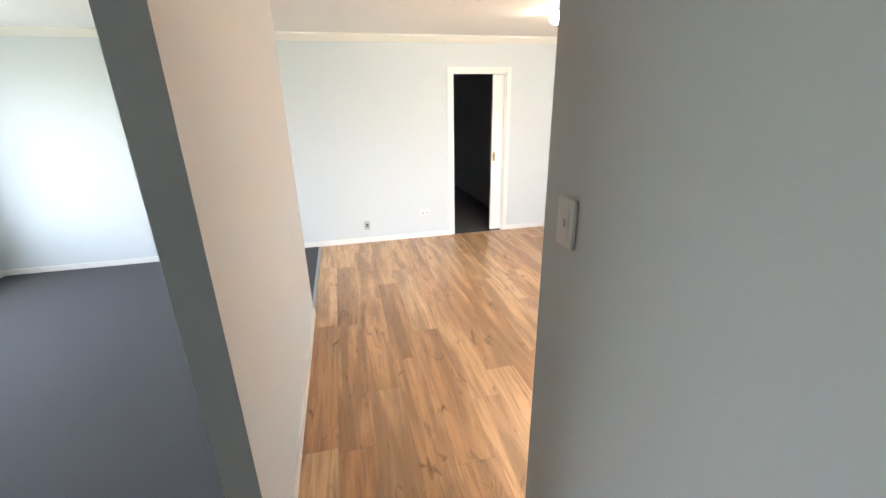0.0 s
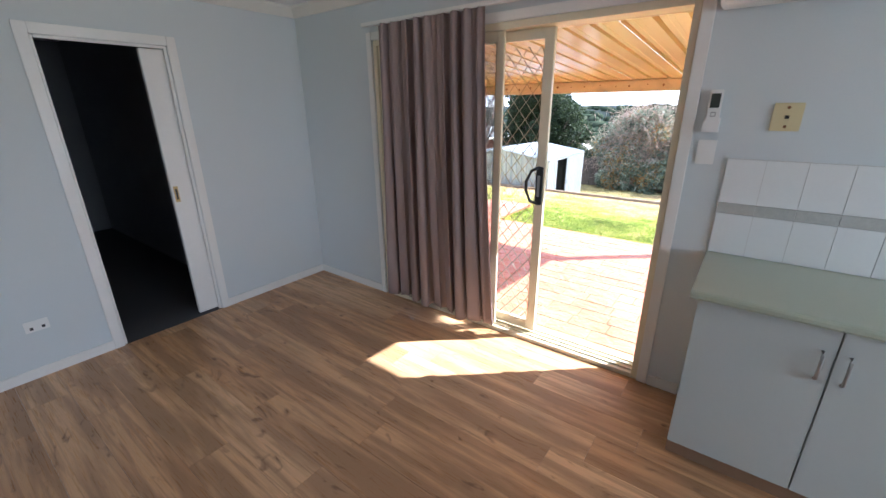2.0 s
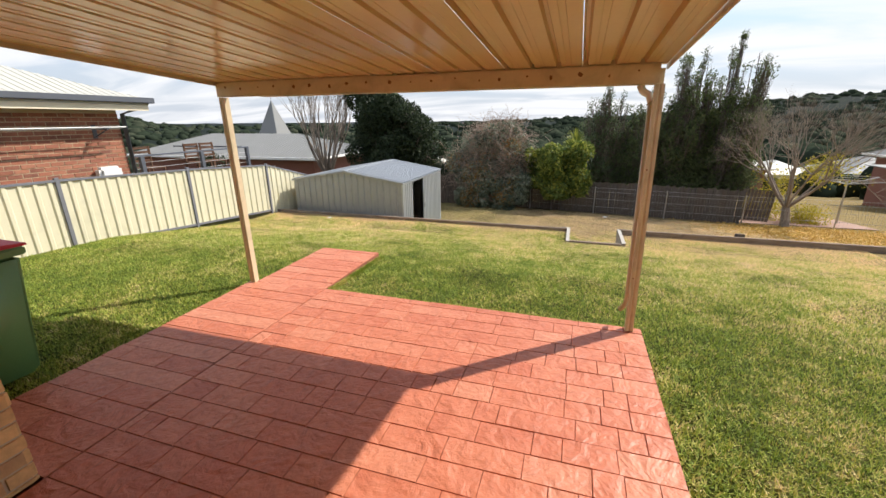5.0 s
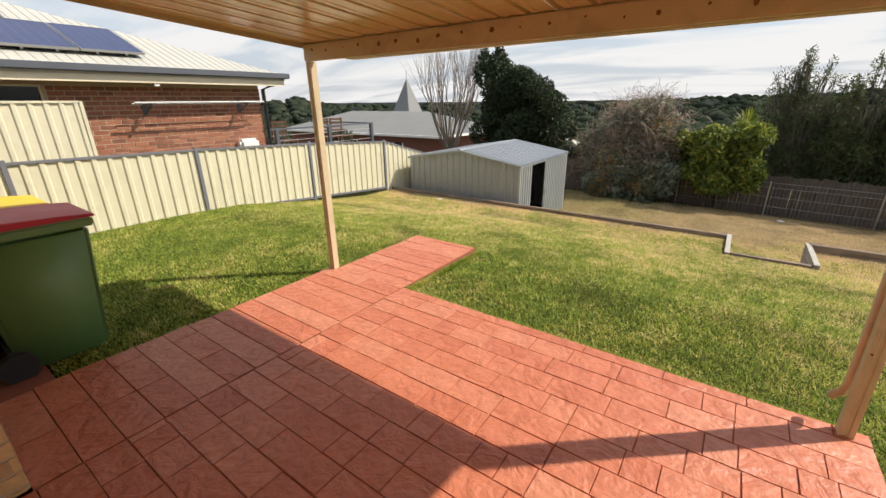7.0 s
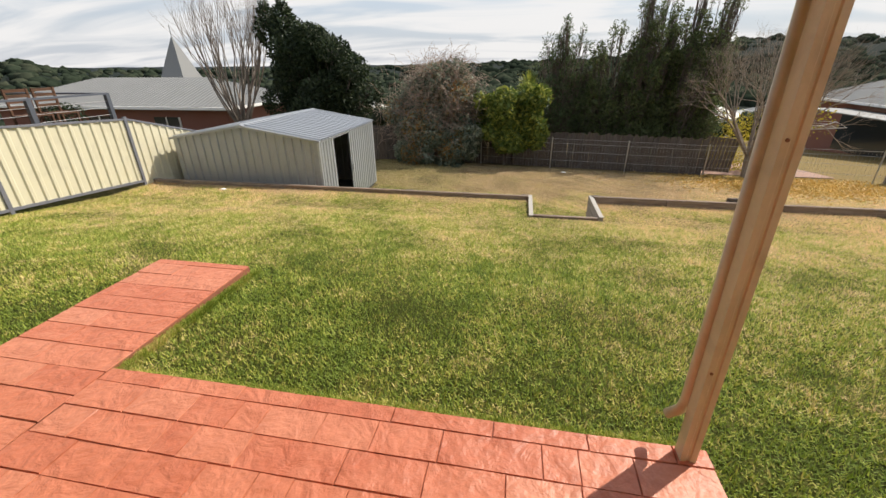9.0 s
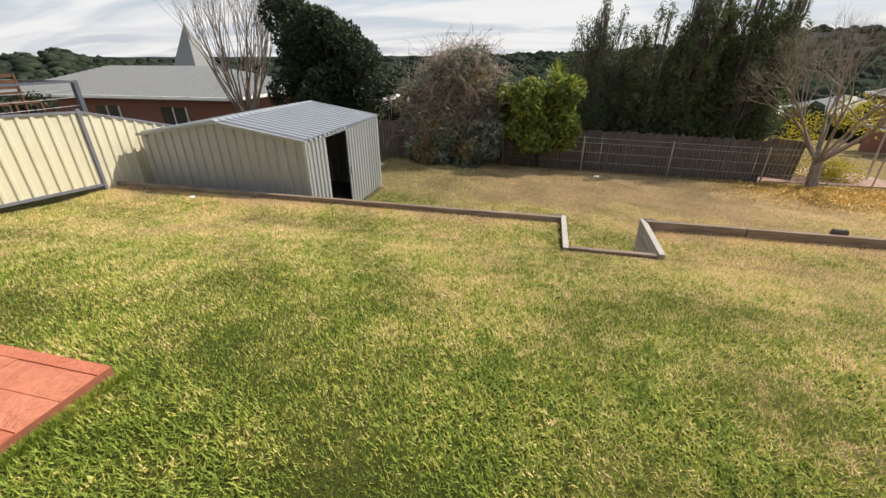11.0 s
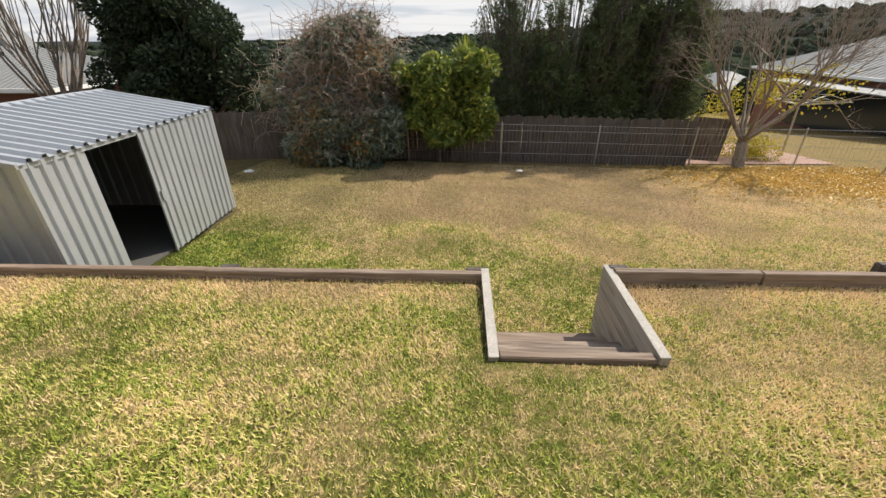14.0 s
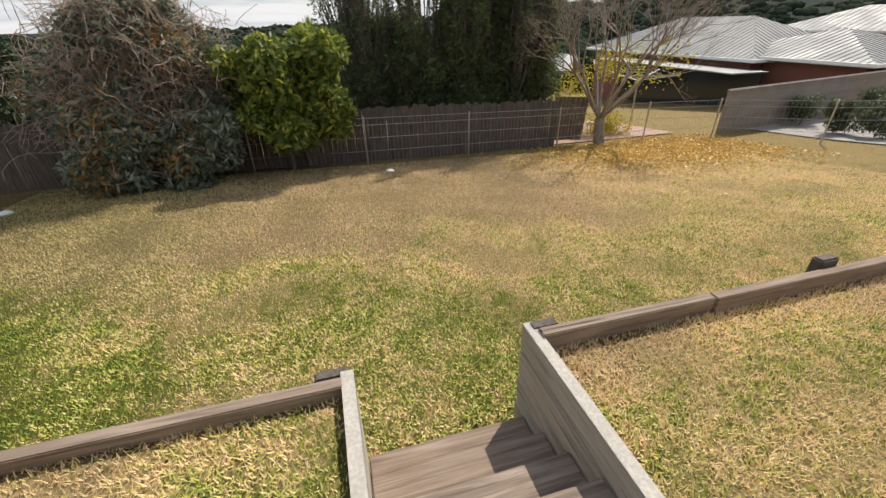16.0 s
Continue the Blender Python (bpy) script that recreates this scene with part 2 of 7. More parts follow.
def leaf_mat(name, a, b, c=None, translucent=0.3, rough=0.5):
    m = Nodes(name)
    r = m.island()
    col = m.ramp(r, [(0, a), (0.6, b), (1, c or b)])
    col = m.mix(m.val(m.noise(m.geo(), 1.3, 3), 0, 0.5), col, scaled(a, 0.7))
    m.color(col)
    m.rough(rough)
    m.bsdf.inputs["Specular IOR Level"].default_value = 0.3 if rough < 0.9 else 0.0
    tr = m.add("ShaderNodeBsdfTranslucent")
    m.l.new(col, tr.inputs["Color"])
    mx = m.add("ShaderNodeMixShader", Fac=translucent)
    m.l.new(m.bsdf.outputs[0], mx.inputs[1]); m.l.new(tr.outputs[0], mx.inputs[2]); m.l.new(mx.outputs[0], m.out.inputs["Surface"])
    return m.m


def make_timber(name, a, b, scale=(3, 40, 40)):
    """Weathered sleeper wood with cracks along it; scale: along x, y, z."""
    m = Nodes(name)
    v = m.coords(scale)
    g = m.noise(v, 1.0, 8, 0.6)
    big = m.noise(m.geo(), 2.5, 4)
    col = m.ramp(g, [(0.3, scaled(a, 0.45)), (0.45, a), (0.7, b)])
    col = m.mix(m.val(big, 0, 0.5), col, scaled(a, 0.6))
    col = m.mix(m.val(m.obrand(), 0, 0.45, 0, 1), col, scaled((a[0] * 1.25, a[1], a[2] * 0.8), 0.95))
    cracks = m.noise(m.coords(tuple(k * 0.55 for k in scale)), 1.3, 3, 0.4)
    col = m.mix(m.val(cracks, 0, 0.85, 0.66, 0.72), col, scaled(a, 0.25))
    m.color(col)
    m.rough(0.9)
    m.bump(g, 0.9, 0.008)
    return m.m


def make_glass():
    m = Nodes("glass")
    m.bsdf.inputs["Transmission Weight"].default_value = 1
    m.bsdf.inputs["Roughness"].default_value = 0.0
    m.bsdf.inputs["IOR"].default_value = 1.45
    return m.m


def make_solar():
    m = Nodes("solar_cells")
    v = m.geo((6.2, 6.2, 6.2))
    br = m.add("ShaderNodeTexBrick", Scale=1.0, Mortar_Size=0.03)
    br.offset = 0
    br.inputs["Brick Width"].default_value, br.inputs["Row Height"].default_value = 1, 1
    br.inputs["Color1"].default_value = (0.025, 0.035, 0.10, 1)
    br.inputs["Color2"].default_value = (0.03, 0.042, 0.12, 1)
    br.inputs["Mortar"].default_value = (0.10, 0.13, 0.22, 1)
    m.l.new(v, br.inputs["Vector"])
    m.color(br.outputs[0])
    m.bsdf.inputs["Specular IOR Level"].default_value = 0.25
    m.rough(0.3)
    return m.m


M = {}
M["wall"] = paint("wall_paint_pale_grey", (0.60, 0.64, 0.65), 0.7, 0.02, 1.2, 0.12, 120)
M["ceiling"] = paint("ceiling_white", (0.80, 0.80, 0.79), 0.8, 0.015, 1.2, 0.08, 120)
M["trim"] = paint("trim_white_gloss", (0.78, 0.77, 0.74), 0.35, 0.03, 4, 0.03)
M["cornice"] = paint("cornice_cream", (0.74, 0.72, 0.66), 0.7, 0.02, 3, 0.03)
M["carpet"] = paint("carpet_charcoal", (0.075, 0.075, 0.082), 0.98, 0.25, 4, 1.0, 400)
# half the wall paint's tone: the unlit hall's shade is in the colour
M["wall_shaded"] = paint("hall_wall", (0.30, 0.31, 0.33), 0.8)
M["wood_floor"] = make_wood_floor()
M["cream_alu"] = paint("aluminium_primrose", (0.74, 0.67, 0.50), 0.35, 0.04, 5, 0.03)
M["cream_post"] = paint("painted_steel_cream", (0.60, 0.50, 0.33), 0.45, 0.07, 2, 0.1, 50, dirt=0.35)
M["roof_under"] = paint("roof_sheet_cream", (0.62, 0.47, 0.26), 0.16, 0.05, 1.5, 0.03, 30)
M["brown_chip"] = paint("rust_primer", (0.20, 0.09, 0.04), 0.8)
M["black"] = paint("black_plastic", (0.02, 0.02, 0.022), 0.4)
M["curtain"] = paint("curtain_taupe", (0.27, 0.205, 0.195), 0.9, 0.08, 6, 0.5, 500)
M["cabinet"] = paint("cabinet_laminate", (0.50, 0.545, 0.54), 0.35, 0.02, 2, 0.02)
M["counter"] = paint("worktop_pale_green", (0.42, 0.47, 0.38), 0.3, 0.05, 300, 0.05, 300)
M["kick"] = paint("kickboard_brown", (0.30, 0.19, 0.12), 0.6)
M["tile"] = paint("tile_white_glaze", (0.76, 0.77, 0.76), 0.12, 0.02, 4, 0.02)
M["tile_band"] = paint("tile_border_grey", (0.50, 0.50, 0.47), 0.2, 0.15, 60, 0.05, 120)
M["grout"] = paint("grout", (0.62, 0.61, 0.59), 0.9)
M["plastic"] = paint("plastic_white", (0.78, 0.78, 0.76), 0.35, 0.02)
M["plastic_old"] = paint("plastic_yellowed", (0.66, 0.58, 0.34), 0.4, 0.04)
M["steel"] = paint("steel_dull", (0.45, 0.45, 0.45), 0.35, 0.06, 5, 0.1, 60, metal=0.9)
M["brass"] = paint("brass_worn", (0.55, 0.42, 0.20), 0.35, 0.06, 5, 0.1, 60, metal=0.9)
M["screen"] = paint("lcd_dark", (0.05, 0.06, 0.055), 0.2)
M["glass"] = make_glass()
M["mesh"] = paint("diamond_grille", (0.30, 0.24, 0.16), 0.5)
M["patio"] = rand_paint("stamped_concrete_red", (0.46, 0.125, 0.060), (0.56, 0.215, 0.122), 0.5, 22, 0.8, (0.52, 0.162, 0.082), 2.2)
M["patio_joint"] = paint("patio_joint", (0.28, 0.095, 0.055), 0.9, 0.2, 8, 0.5)
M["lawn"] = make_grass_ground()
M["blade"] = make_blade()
M["fence_cream"] = paint("fence_sheet_cream", (0.64, 0.60, 0.44), 0.45, 0.03, 2, 0.05, 40, dirt=0.12)
M["fence_post"] = paint("fence_post_slate", (0.16, 0.165, 0.19), 0.5, 0.08, 4)
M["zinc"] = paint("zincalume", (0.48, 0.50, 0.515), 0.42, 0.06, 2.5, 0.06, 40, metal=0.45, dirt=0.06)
# darker, dirtier zinc than the shed's front and roof sheets
M["zinc_paint"] = paint("zinc_sheet_dull", (0.36, 0.37, 0.365), 0.5, 0.08, 2.5, 0.06, 40, metal=0.3, dirt=0.12)
M["dark_gap"] = paint("shed_floor", (0.10, 0.095, 0.085), 0.95)
M["sleeper"] = make_timber("sleeper_timber", (0.20, 0.155, 0.12), (0.37, 0.31, 0.25), (40, 2.2, 40))
M["sleeper_x"] = make_timber("sleeper_timber_across", (0.33, 0.31, 0.27), (0.47, 0.44, 0.39), (2.0, 30, 30))
M["sleeper_top"] = paint("timber_cap_bleached", (0.44, 0.41, 0.36), 0.9, 0.35, 14, 0.8, 60)
M["paling"] = make_timber("paling_timber", (0.085, 0.072, 0.062), (0.17, 0.15, 0.13), (30, 30, 2.5))
M["brick_red"] = rand_paint("brick_red_blend", (0.17, 0.062, 0.04), (0.40, 0.17, 0.10), 0.85, 30, 0.5, (0.33, 0.115, 0.065))
M["brick_tan"] = rand_paint("brick_tan_blend", (0.44, 0.25, 0.12), (0.84, 0.56, 0.25), 0.85, 30, 0.8, (0.78, 0.48, 0.20))
M["mortar"] = paint("mortar", (0.50, 0.40, 0.27), 0.95, 0.1, 20, 0.5, 100)
M["roof_cream"] = paint("roof_metal_cream", (0.50, 0.49, 0.43), 0.4, 0.04, 1, 0.05)
M["roof_grey"] = paint("roof_metal_grey", (0.20, 0.205, 0.20), 0.7, 0.05, 1, 0.05)
M["gutter"] = paint("gutter_slate", (0.09, 0.10, 0.12), 0.45)
M["solar"] = make_solar()
M["bin_green"] = paint("bin_green_plastic", (0.13, 0.26, 0.09), 0.45, 0.08, 5, 0.15, 90)
M["bin_red"] = paint("bin_lid_red", (0.46, 0.015, 0.035), 0.4, 0.05)
M["bin_yellow"] = paint("bin_lid_yellow", (0.72, 0.50, 0.02), 0.4, 0.05)
M["rubber"] = paint("rubber", (0.02, 0.02, 0.02), 0.8)
M["bark"] = make_timber("bark_grey", (0.11, 0.09, 0.075), (0.22, 0.19, 0.165), (20, 20, 5))
M["bark_pale"] = make_timber("bark_pale", (0.24, 0.21, 0.18), (0.38, 0.34, 0.30), (30, 30, 8))
M["twig"] = paint("twig_grey_brown", (0.38, 0.28, 0.22), 0.9, 0.2)
M["leaf_dark"] = leaf_mat("leaf_dark_green", (0.014, 0.026, 0.012), (0.034, 0.056, 0.022), (0.085, 0.11, 0.045), 0.2, 0.6)
M["leaf_bright"] = leaf_mat("leaf_yellow_green", (0.07, 0.12, 0.025), (0.20, 0.25, 0.05), (0.55, 0.54, 0.10), 0.35)
M["leaf_grey"] = leaf_mat("leaf_grey_green", (0.08, 0.115, 0.075), (0.24, 0.28, 0.20), (0.48, 0.50, 0.38), 0.3)
M["leaf_orange"] = leaf_mat("leaf_dead_orange", (0.28, 0.14, 0.04), (0.42, 0.24, 0.07), (0.45, 0.32, 0.13), 0.3)
M["leaf_yellow"] = leaf_mat("leaf_autumn_yellow", (0.35, 0.32, 0.03), (0.55, 0.47, 0.05), (0.62, 0.44, 0.06), 0.45)
M["leaf_olive"] = leaf_mat("leaf_olive", (0.06, 0.085, 0.035), (0.14, 0.18, 0.07), (0.24, 0.27, 0.11), 0.45)
M["leaf_gum"] = leaf_mat("leaf_gum", (0.06, 0.095, 0.04), (0.13, 0.18, 0.08), (0.22, 0.26, 0.12), 0.4)
M["white_paint"] = paint("white_paint", (0.75, 0.75, 0.73), 0.6)
M["window_dark"] = paint("window_dark", (0.03, 0.035, 0.04), 0.1)
M["wood_brown"] = make_timber("outdoor_chair_wood", (0.09, 0.045, 0.025), (0.17, 0.09, 0.05))
M["paving_pink"] = paint("paving_pink", (0.33, 0.20, 0.15), 0.9, 0.15, 3, 0.4)
M["gravel_white"] = paint("gravel_pale", (0.30, 0.28, 0.26), 0.95, 0.4, 40, 1.0, 30)
M["leaf_gold"] = leaf_mat("leaf_fallen_gold", (0.58, 0.34, 0.07), (0.78, 0.50, 0.12), (0.70, 0.56, 0.20), 0.2)
M["leaf_far"] = leaf_mat("leaf_far", (0.020, 0.028, 0.019), (0.038, 0.050, 0.033), (0.065, 0.072, 0.048), 0.0, 1.0)
M["far_brick"] = paint("far_brick", (0.20, 0.085, 0.06), 0.9, 0.1, 1.0)
M["shrub"] = leaf_mat("shrub_leaf", (0.05, 0.07, 0.035), (0.10, 0.13, 0.06), (0.16, 0.18, 0.09), 0.3)


# ---- mesh helpers ----
def box(bm, x0, x1, y0, y1, z0, z1):
    vs = [bm.verts.new((x, y, z)) for z in (z0, z1) for x, y in ((x0, y0), (x1, y0), (x1, y1), (x0, y1))]
    for f in ((3, 2, 1, 0), (4, 5, 6, 7), (0, 1, 5, 4), (1, 2, 6, 5), (2, 3, 7, 6), (3, 0, 4, 7)):
        bm.faces.new([vs[i] for i in f])
    return vs


def prism(bm, outline, axis, a, b):
    """An outline of (u, v) drawn out along an axis from a to b. axis x: u=y, v=z; y: u=x, v=z; z: u=x, v=y."""
    def put(u, v, w):
        return (w, u, v) if axis == "x" else (u, w, v) if axis == "y" else (u, v, w)
    lo = [bm.verts.new(put(u, v, a)) for u, v in outline]
    hi = [bm.verts.new(put(u, v, b)) for u, v in outline]
    n = len(outline)
    for i in range(n):
        bm.faces.new((lo[i], lo[(i + 1) % n], hi[(i + 1) % n], hi[i]))
    bm.faces.new(lo[::-1])
    bm.faces.new(hi)


def tube(bm, pts, r, sides=8, r1=None):
    """A round bar through the points, closed at both ends, tapering from r to r1."""
    rings, pts = [], [Vector(p) for p in pts]
    for i, p in enumerate(pts):
        d = (pts[min(i + 1, len(pts) - 1)] - pts[max(i - 1, 0)]).normalized()
        a = d.cross((0, 0, 1) if abs(d.z) < 0.9 else (1, 0, 0)).normalized()
        b = d.cross(a)
        rr = r if r1 is None else r + (r1 - r) * i / (len(pts) - 1)
        rings.append([bm.verts.new(p + (a * math.cos(6.28319 * k / sides) + b * math.sin(6.28319 * k / sides)) * rr) for k in range(sides)])
    for p, q in zip(rings, rings[1:]):
        for k in range(sides):
            bm.faces.new((p[k], p[(k + 1) % sides], q[(k + 1) % sides], q[k]))
    bm.faces.new(rings[0][::-1])
    bm.faces.new(rings[-1])


def part(name, bm, material, parent=None, label="", smooth=False, bevel=0.0):
    if bevel:
        bmesh.ops.bevel(bm, geom=bm.edges[:], offset=bevel, segments=2, affect="EDGES", clamp_overlap=True)
    bmesh.ops.recalc_face_normals(bm, faces=bm.faces[:])
    me = bpy.data.meshes.new(name)
    bm.to_mesh(me)
    bm.free()
    if smooth:
        me.shade_smooth()
    me.materials.append(material)
    ob = new(name, me)
    ob.parent = parent
    if label:
        ob["label"] = label
    return ob


def box_part(name, dims, material, parent=None, label="", bevel=0.0):
    bm = bmesh.new()
    box(bm, *dims)
    return part(name, bm, material, parent, label, bevel=bevel)


def thing(name, at, label, category, group="", kind=""):
    ob = new(name)
    ob.location = at
    return tagged(ob, label, category, group, kind)


def structure(name, bm, material, label, bevel=0.0):
    return tagged(part(name, bm, material, None, bevel=bevel), label, "", "", "structure")


def boxes(name, dims, material, label):
    bm = bmesh.new()
    for d in dims:
        box(bm, *d)
    return structure(name, bm, material, label)


def raw_mesh(name, verts, faces, material, parent=None, smooth=False):
    """A mesh from numpy arrays; faces all have the same number of corners."""
    me = bpy.data.meshes.new(name)
    n = faces.shape[1]
    me.vertices.add(len(verts)); me.vertices.foreach_set("co", np.ascontiguousarray(verts, dtype=np.float32).ravel())
    me.loops.add(faces.size); me.loops.foreach_set("vertex_index", np.ascontiguousarray(faces, dtype=np.int32).ravel())
    me.polygons.add(len(faces)); me.polygons.foreach_set("loop_start", np.arange(0, faces.size, n, dtype=np.int32))
    me.update(calc_edges=True)
    if smooth:
        me.shade_smooth()
    me.materials.append(material)
    ob = new(name, me)
    ob.parent = parent
    return ob


# ---- ground ----
def smooth01(t):
    t = np.clip(t, 0, 1)
    return t * t * (3 - 2 * t)


def ground_z(x, y):
    """Height of the lawn and the land beyond; works on numbers and arrays."""
    x, y = np.asarray(x, float), np.asarray(y, float)
    up = np.interp(x, [2.7, 6.4, 7.6, 8.2, 9.8, 11.0, 12.05], [-0.20, -0.20, -0.23, -0.32, -0.56, -0.77, -0.80])
    up = up - 0.10 * smooth01((y - 7) / 3) * smooth01((11.5 - x) / 2)
    low = np.interp(x, [12.05, 15.7, 20.0, 24.0, 45.0, 120.0, 400.0], [-1.50, -1.72, -2.10, -2.45, -5.0, -15.0, -22.0])
    low = low - 0.03 * (x > 12.05) * np.clip(2 - y, -4, 6) * smooth01((x - 14) / 5)
    z = np.where(x < 12.05, up, low)
    z = np.where(y > 11.2, np.interp(np.abs(y), [11.2, 20, 60, 200], [0, 0, -3, -10]) + z, z)
    z = np.where((x > 11.09) & (x < 12.06) & (y > 1.84) & (y < 2.86), -1.52, z)
    r, az = np.hypot(x, y), np.degrees(np.arctan2(y, x))
    el = np.interp(az, [-90, -60, -40, -33, -26, -22, -15, -6, 0, 6, 14, 20, 40, 50, 52.5, 54.2, 56, 59, 75, 120],
                   [1.4, 1.2, 2.0, 1.8, 2.0, 1.9, 0.8, 0.1, 0.0, 0.1, 0.2, 0.1, 0.0, 0.1, 0.6, 1.1, 0.7, 0.2, 0.1, 0.1])
    bump = 0.12 * np.sin(az * 1.9) + 0.08 * np.sin(az * 4.7 + 1)
    hill = 900 * np.tan(np.radians(el + bump)) + 22
    z = z + hill * smooth01((r - 330) / 570) * (x > 20)
    return z


def build_ground():
    far = [30 * 1.065 ** k for k in range(75)]
    xs = sorted(set([-v for v in far[::3]] + list(np.arange(-24, 3, 3.0)) + list(np.round(np.arange(3.2, 11.0, 0.2), 3)) + [11.085, 11.095, 11.5, 12.045, 12.055]
                    + list(np.round(np.arange(12.25, 24, 0.35), 3)) + list(np.arange(24.5, 30, 1.0)) + far))
    ys = sorted(set([-v for v in far] + list(np.arange(-28, -10, 1.5)) + list(np.round(np.arange(-10, 1.8, 0.4), 3)) + [1.835, 1.845, 2.4, 2.855, 2.865]
                    + list(np.round(np.arange(3.2, 11.2, 0.4), 3)) + list(np.arange(11.6, 30, 1.5)) + far))
    X, Y = np.meshgrid(xs, ys, indexing="ij")
    Z = ground_z(X, Y)
    wob = np.vectorize(lambda a, b: noise.noise((a * 1.3, b * 1.3, 0)))(X, Y) * 0.018
    Z = Z + np.where((X < 24) & (X > 6.6), wob, 0)
    Z = np.where((X > 2.7) & (X < 6.2) & (Y > 2.3) & (Y < 6.5), -0.30, Z)
    nx, ny = X.shape
    v = np.stack([X, Y, Z], -1).reshape(-1, 3)
    i = (np.arange(nx - 1)[:, None] * ny + np.arange(ny - 1)[None]).ravel()
    f = np.stack([i, i + ny, i + ny + 1, i + 1], 1)
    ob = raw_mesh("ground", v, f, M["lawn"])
    tagged(ob, "patchy green and straw-coloured lawn stepping down the yard to wooded hills", "", "", "structure")


build_ground()

# ---- the house: shell, floors, walls ----
W, E_IN, N_IN, CEIL = -3.83, 3.0, 5.495, 2.42
E_OUT = 2.86                                # outer face of the brickwork, in yard coordinates
INSIDE = Vector((-0.33, -0.04, 0.10))       # the rooms are laid out from their own origin; the floor is a step above the patio
before_rooms = set(scene.objects)
boxes("house_base", [(W - 0.3, 3.12, -2.3, 9.5, -0.60, -0.03)], M["mortar"], "concrete base under the house")
boxes("floor", [(-0.52, E_IN + 0.12, -2.0, N_IN, -0.03, -0.012)], M["grout"], "bed under the timber-look floor")
boxes("carpet_floor", [(W, -0.524, -2.0, N_IN, -0.03, 0.004)], M["carpet"], "dark charcoal carpet in the adjoining room")
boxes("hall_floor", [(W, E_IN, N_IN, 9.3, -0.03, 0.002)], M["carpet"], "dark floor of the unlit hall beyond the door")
boxes("ceiling", [(W - 0.3, 3.12, -2.3, 9.5, CEIL, CEIL + 0.12)], M["ceiling"], "flat white plasterboard ceiling")
boxes("floor_strip", [(-0.535, -0.505, 3.66, N_IN, 0.0, 0.009)], M["steel"], "metal joining strip between carpet and timber-look floor")

DX0, DX1, DH = 1.235, 1.935, 2.03           # hall doorway
SY0, SY1, SH = 2.41, 4.56, 2.09             # sliding door opening
boxes("wall_north", [(W, DX0, N_IN, N_IN + 0.10, 0, CEIL), (DX1, E_IN, N_IN, N_IN + 0.10, 0, CEIL), (DX0, DX1, N_IN, N_IN + 0.10, DH, CEIL)],
      M["wall"], "pale blue-grey painted wall with a doorway")
boxes("wall_east", [(E_IN, E_IN + 0.10, -2.0, SY0, 0, CEIL), (E_IN, E_IN + 0.10, SY1, N_IN + 0.1, 0, CEIL), (E_IN, E_IN + 0.10, SY0, SY1, SH, CEIL)],
      M["wall"], "pale grey painted wall around the sliding door")
boxes("wall_west", [(W - 0.2, W, -2.0, 2.4, 0, CEIL), (W - 0.2, W, 4.8, 9.4, 0, CEIL), (W - 0.2, W, 2.4, 4.8, 0, 0.6), (W - 0.2, W, 2.4, 4.8, 2.1, CEIL)], M["wall"], "pale wall with a window opening")
boxes("wall_south", [(W - 0.2, 0.4, -2.2, -2.0, 0, CEIL), (2.6, E_IN + .1, -2.2, -2.0, 0, CEIL), (0.4, 2.6, -2.2, -2.0, 0, 0.95), (0.4, 2.6, -2.2, -2.0, 2.05, CEIL)], M["wall"], "pale closing wall behind the entry with an assumed window opening")
boxes("wall_partition", [(-0.61, -0.505, 1.49, 3.64, 0, CEIL)], M["wall"], "short partition wall between carpet room and dining room")
boxes("hall_wall", [(DX0 - 0.5, DX0 - 0.4, N_IN + 0.1, 9.3, 0, CEIL), (2.2, 2.3, N_IN + 0.1, 9.3, 0, CEIL), (DX0 - 0.5, 2.3, 9.3, 9.4, 0, CEIL)], M["wall_shaded"], "walls of the unlit hall, its shade put into a darker paint")

# the wall with the switch: it runs back from its free end
boxes("wall_switch", [(0.355, 0.455, -2.0, 1.35, 0, CEIL)], M["wall"], "pale grey wall with a light switch near its free end")


def baseboards():
    h, t = 0.065, 0.012
    runs = [(W, DX0 - 0.06, N_IN - t, N_IN), (DX1 + 0.06, E_IN - t, N_IN - t, N_IN), (E_IN - t, E_IN, SY1 + 0.06, N_IN - t),
            (E_IN - t, E_IN, 2.19, SY0 - 0.06), (-0.505, -0.505 + t, 1.49, 3.64), (-0.505, -0.505 + t, 3.64, 3.64 + t), (W, W + t, -1.98, N_IN - t),
            (-0.61, -0.505, 3.64 + 0.001, 3.64 + t), (0.355 - t, 0.355, -2.0, 1.35)]
    bm = bmesh.new()
    for x0, x1, y0, y1 in runs:
        if x1 - x0 > 0.001 and y1 - y0 > 0.001:
            box(bm, x0, x1, y0, y1, 0.0, h)
    structure("baseboard", bm, M["trim"], "low white painted skirting boards")


baseboards()


def cornices():
    prof = [(0, 0), (0, -0.075), (0.018, -0.075), (0.075, -0.018), (0.075, 0)]
    bm = bmesh.new()
    prism(bm, [(N_IN - u, CEIL + v) for u, v in prof], "x", W, E_IN)
    prism(bm, [(E_IN - u, CEIL + v) for u, v in prof], "y", -2.0, N_IN)
    prism(bm, [(-0.505 + u, CEIL + v) for u, v in prof], "y", 1.49, 3.64)
    prism(bm, [(3.64 + u, CEIL + v) for u, v in prof], "x", -0.61, -0.505)
    prism(bm, [(W + u, CEIL + v) for u, v in prof], "y", -2.0, N_IN)
    structure("cornice", bm, M["cornice"], "coved cream plaster cornice along the ceiling")


cornices()


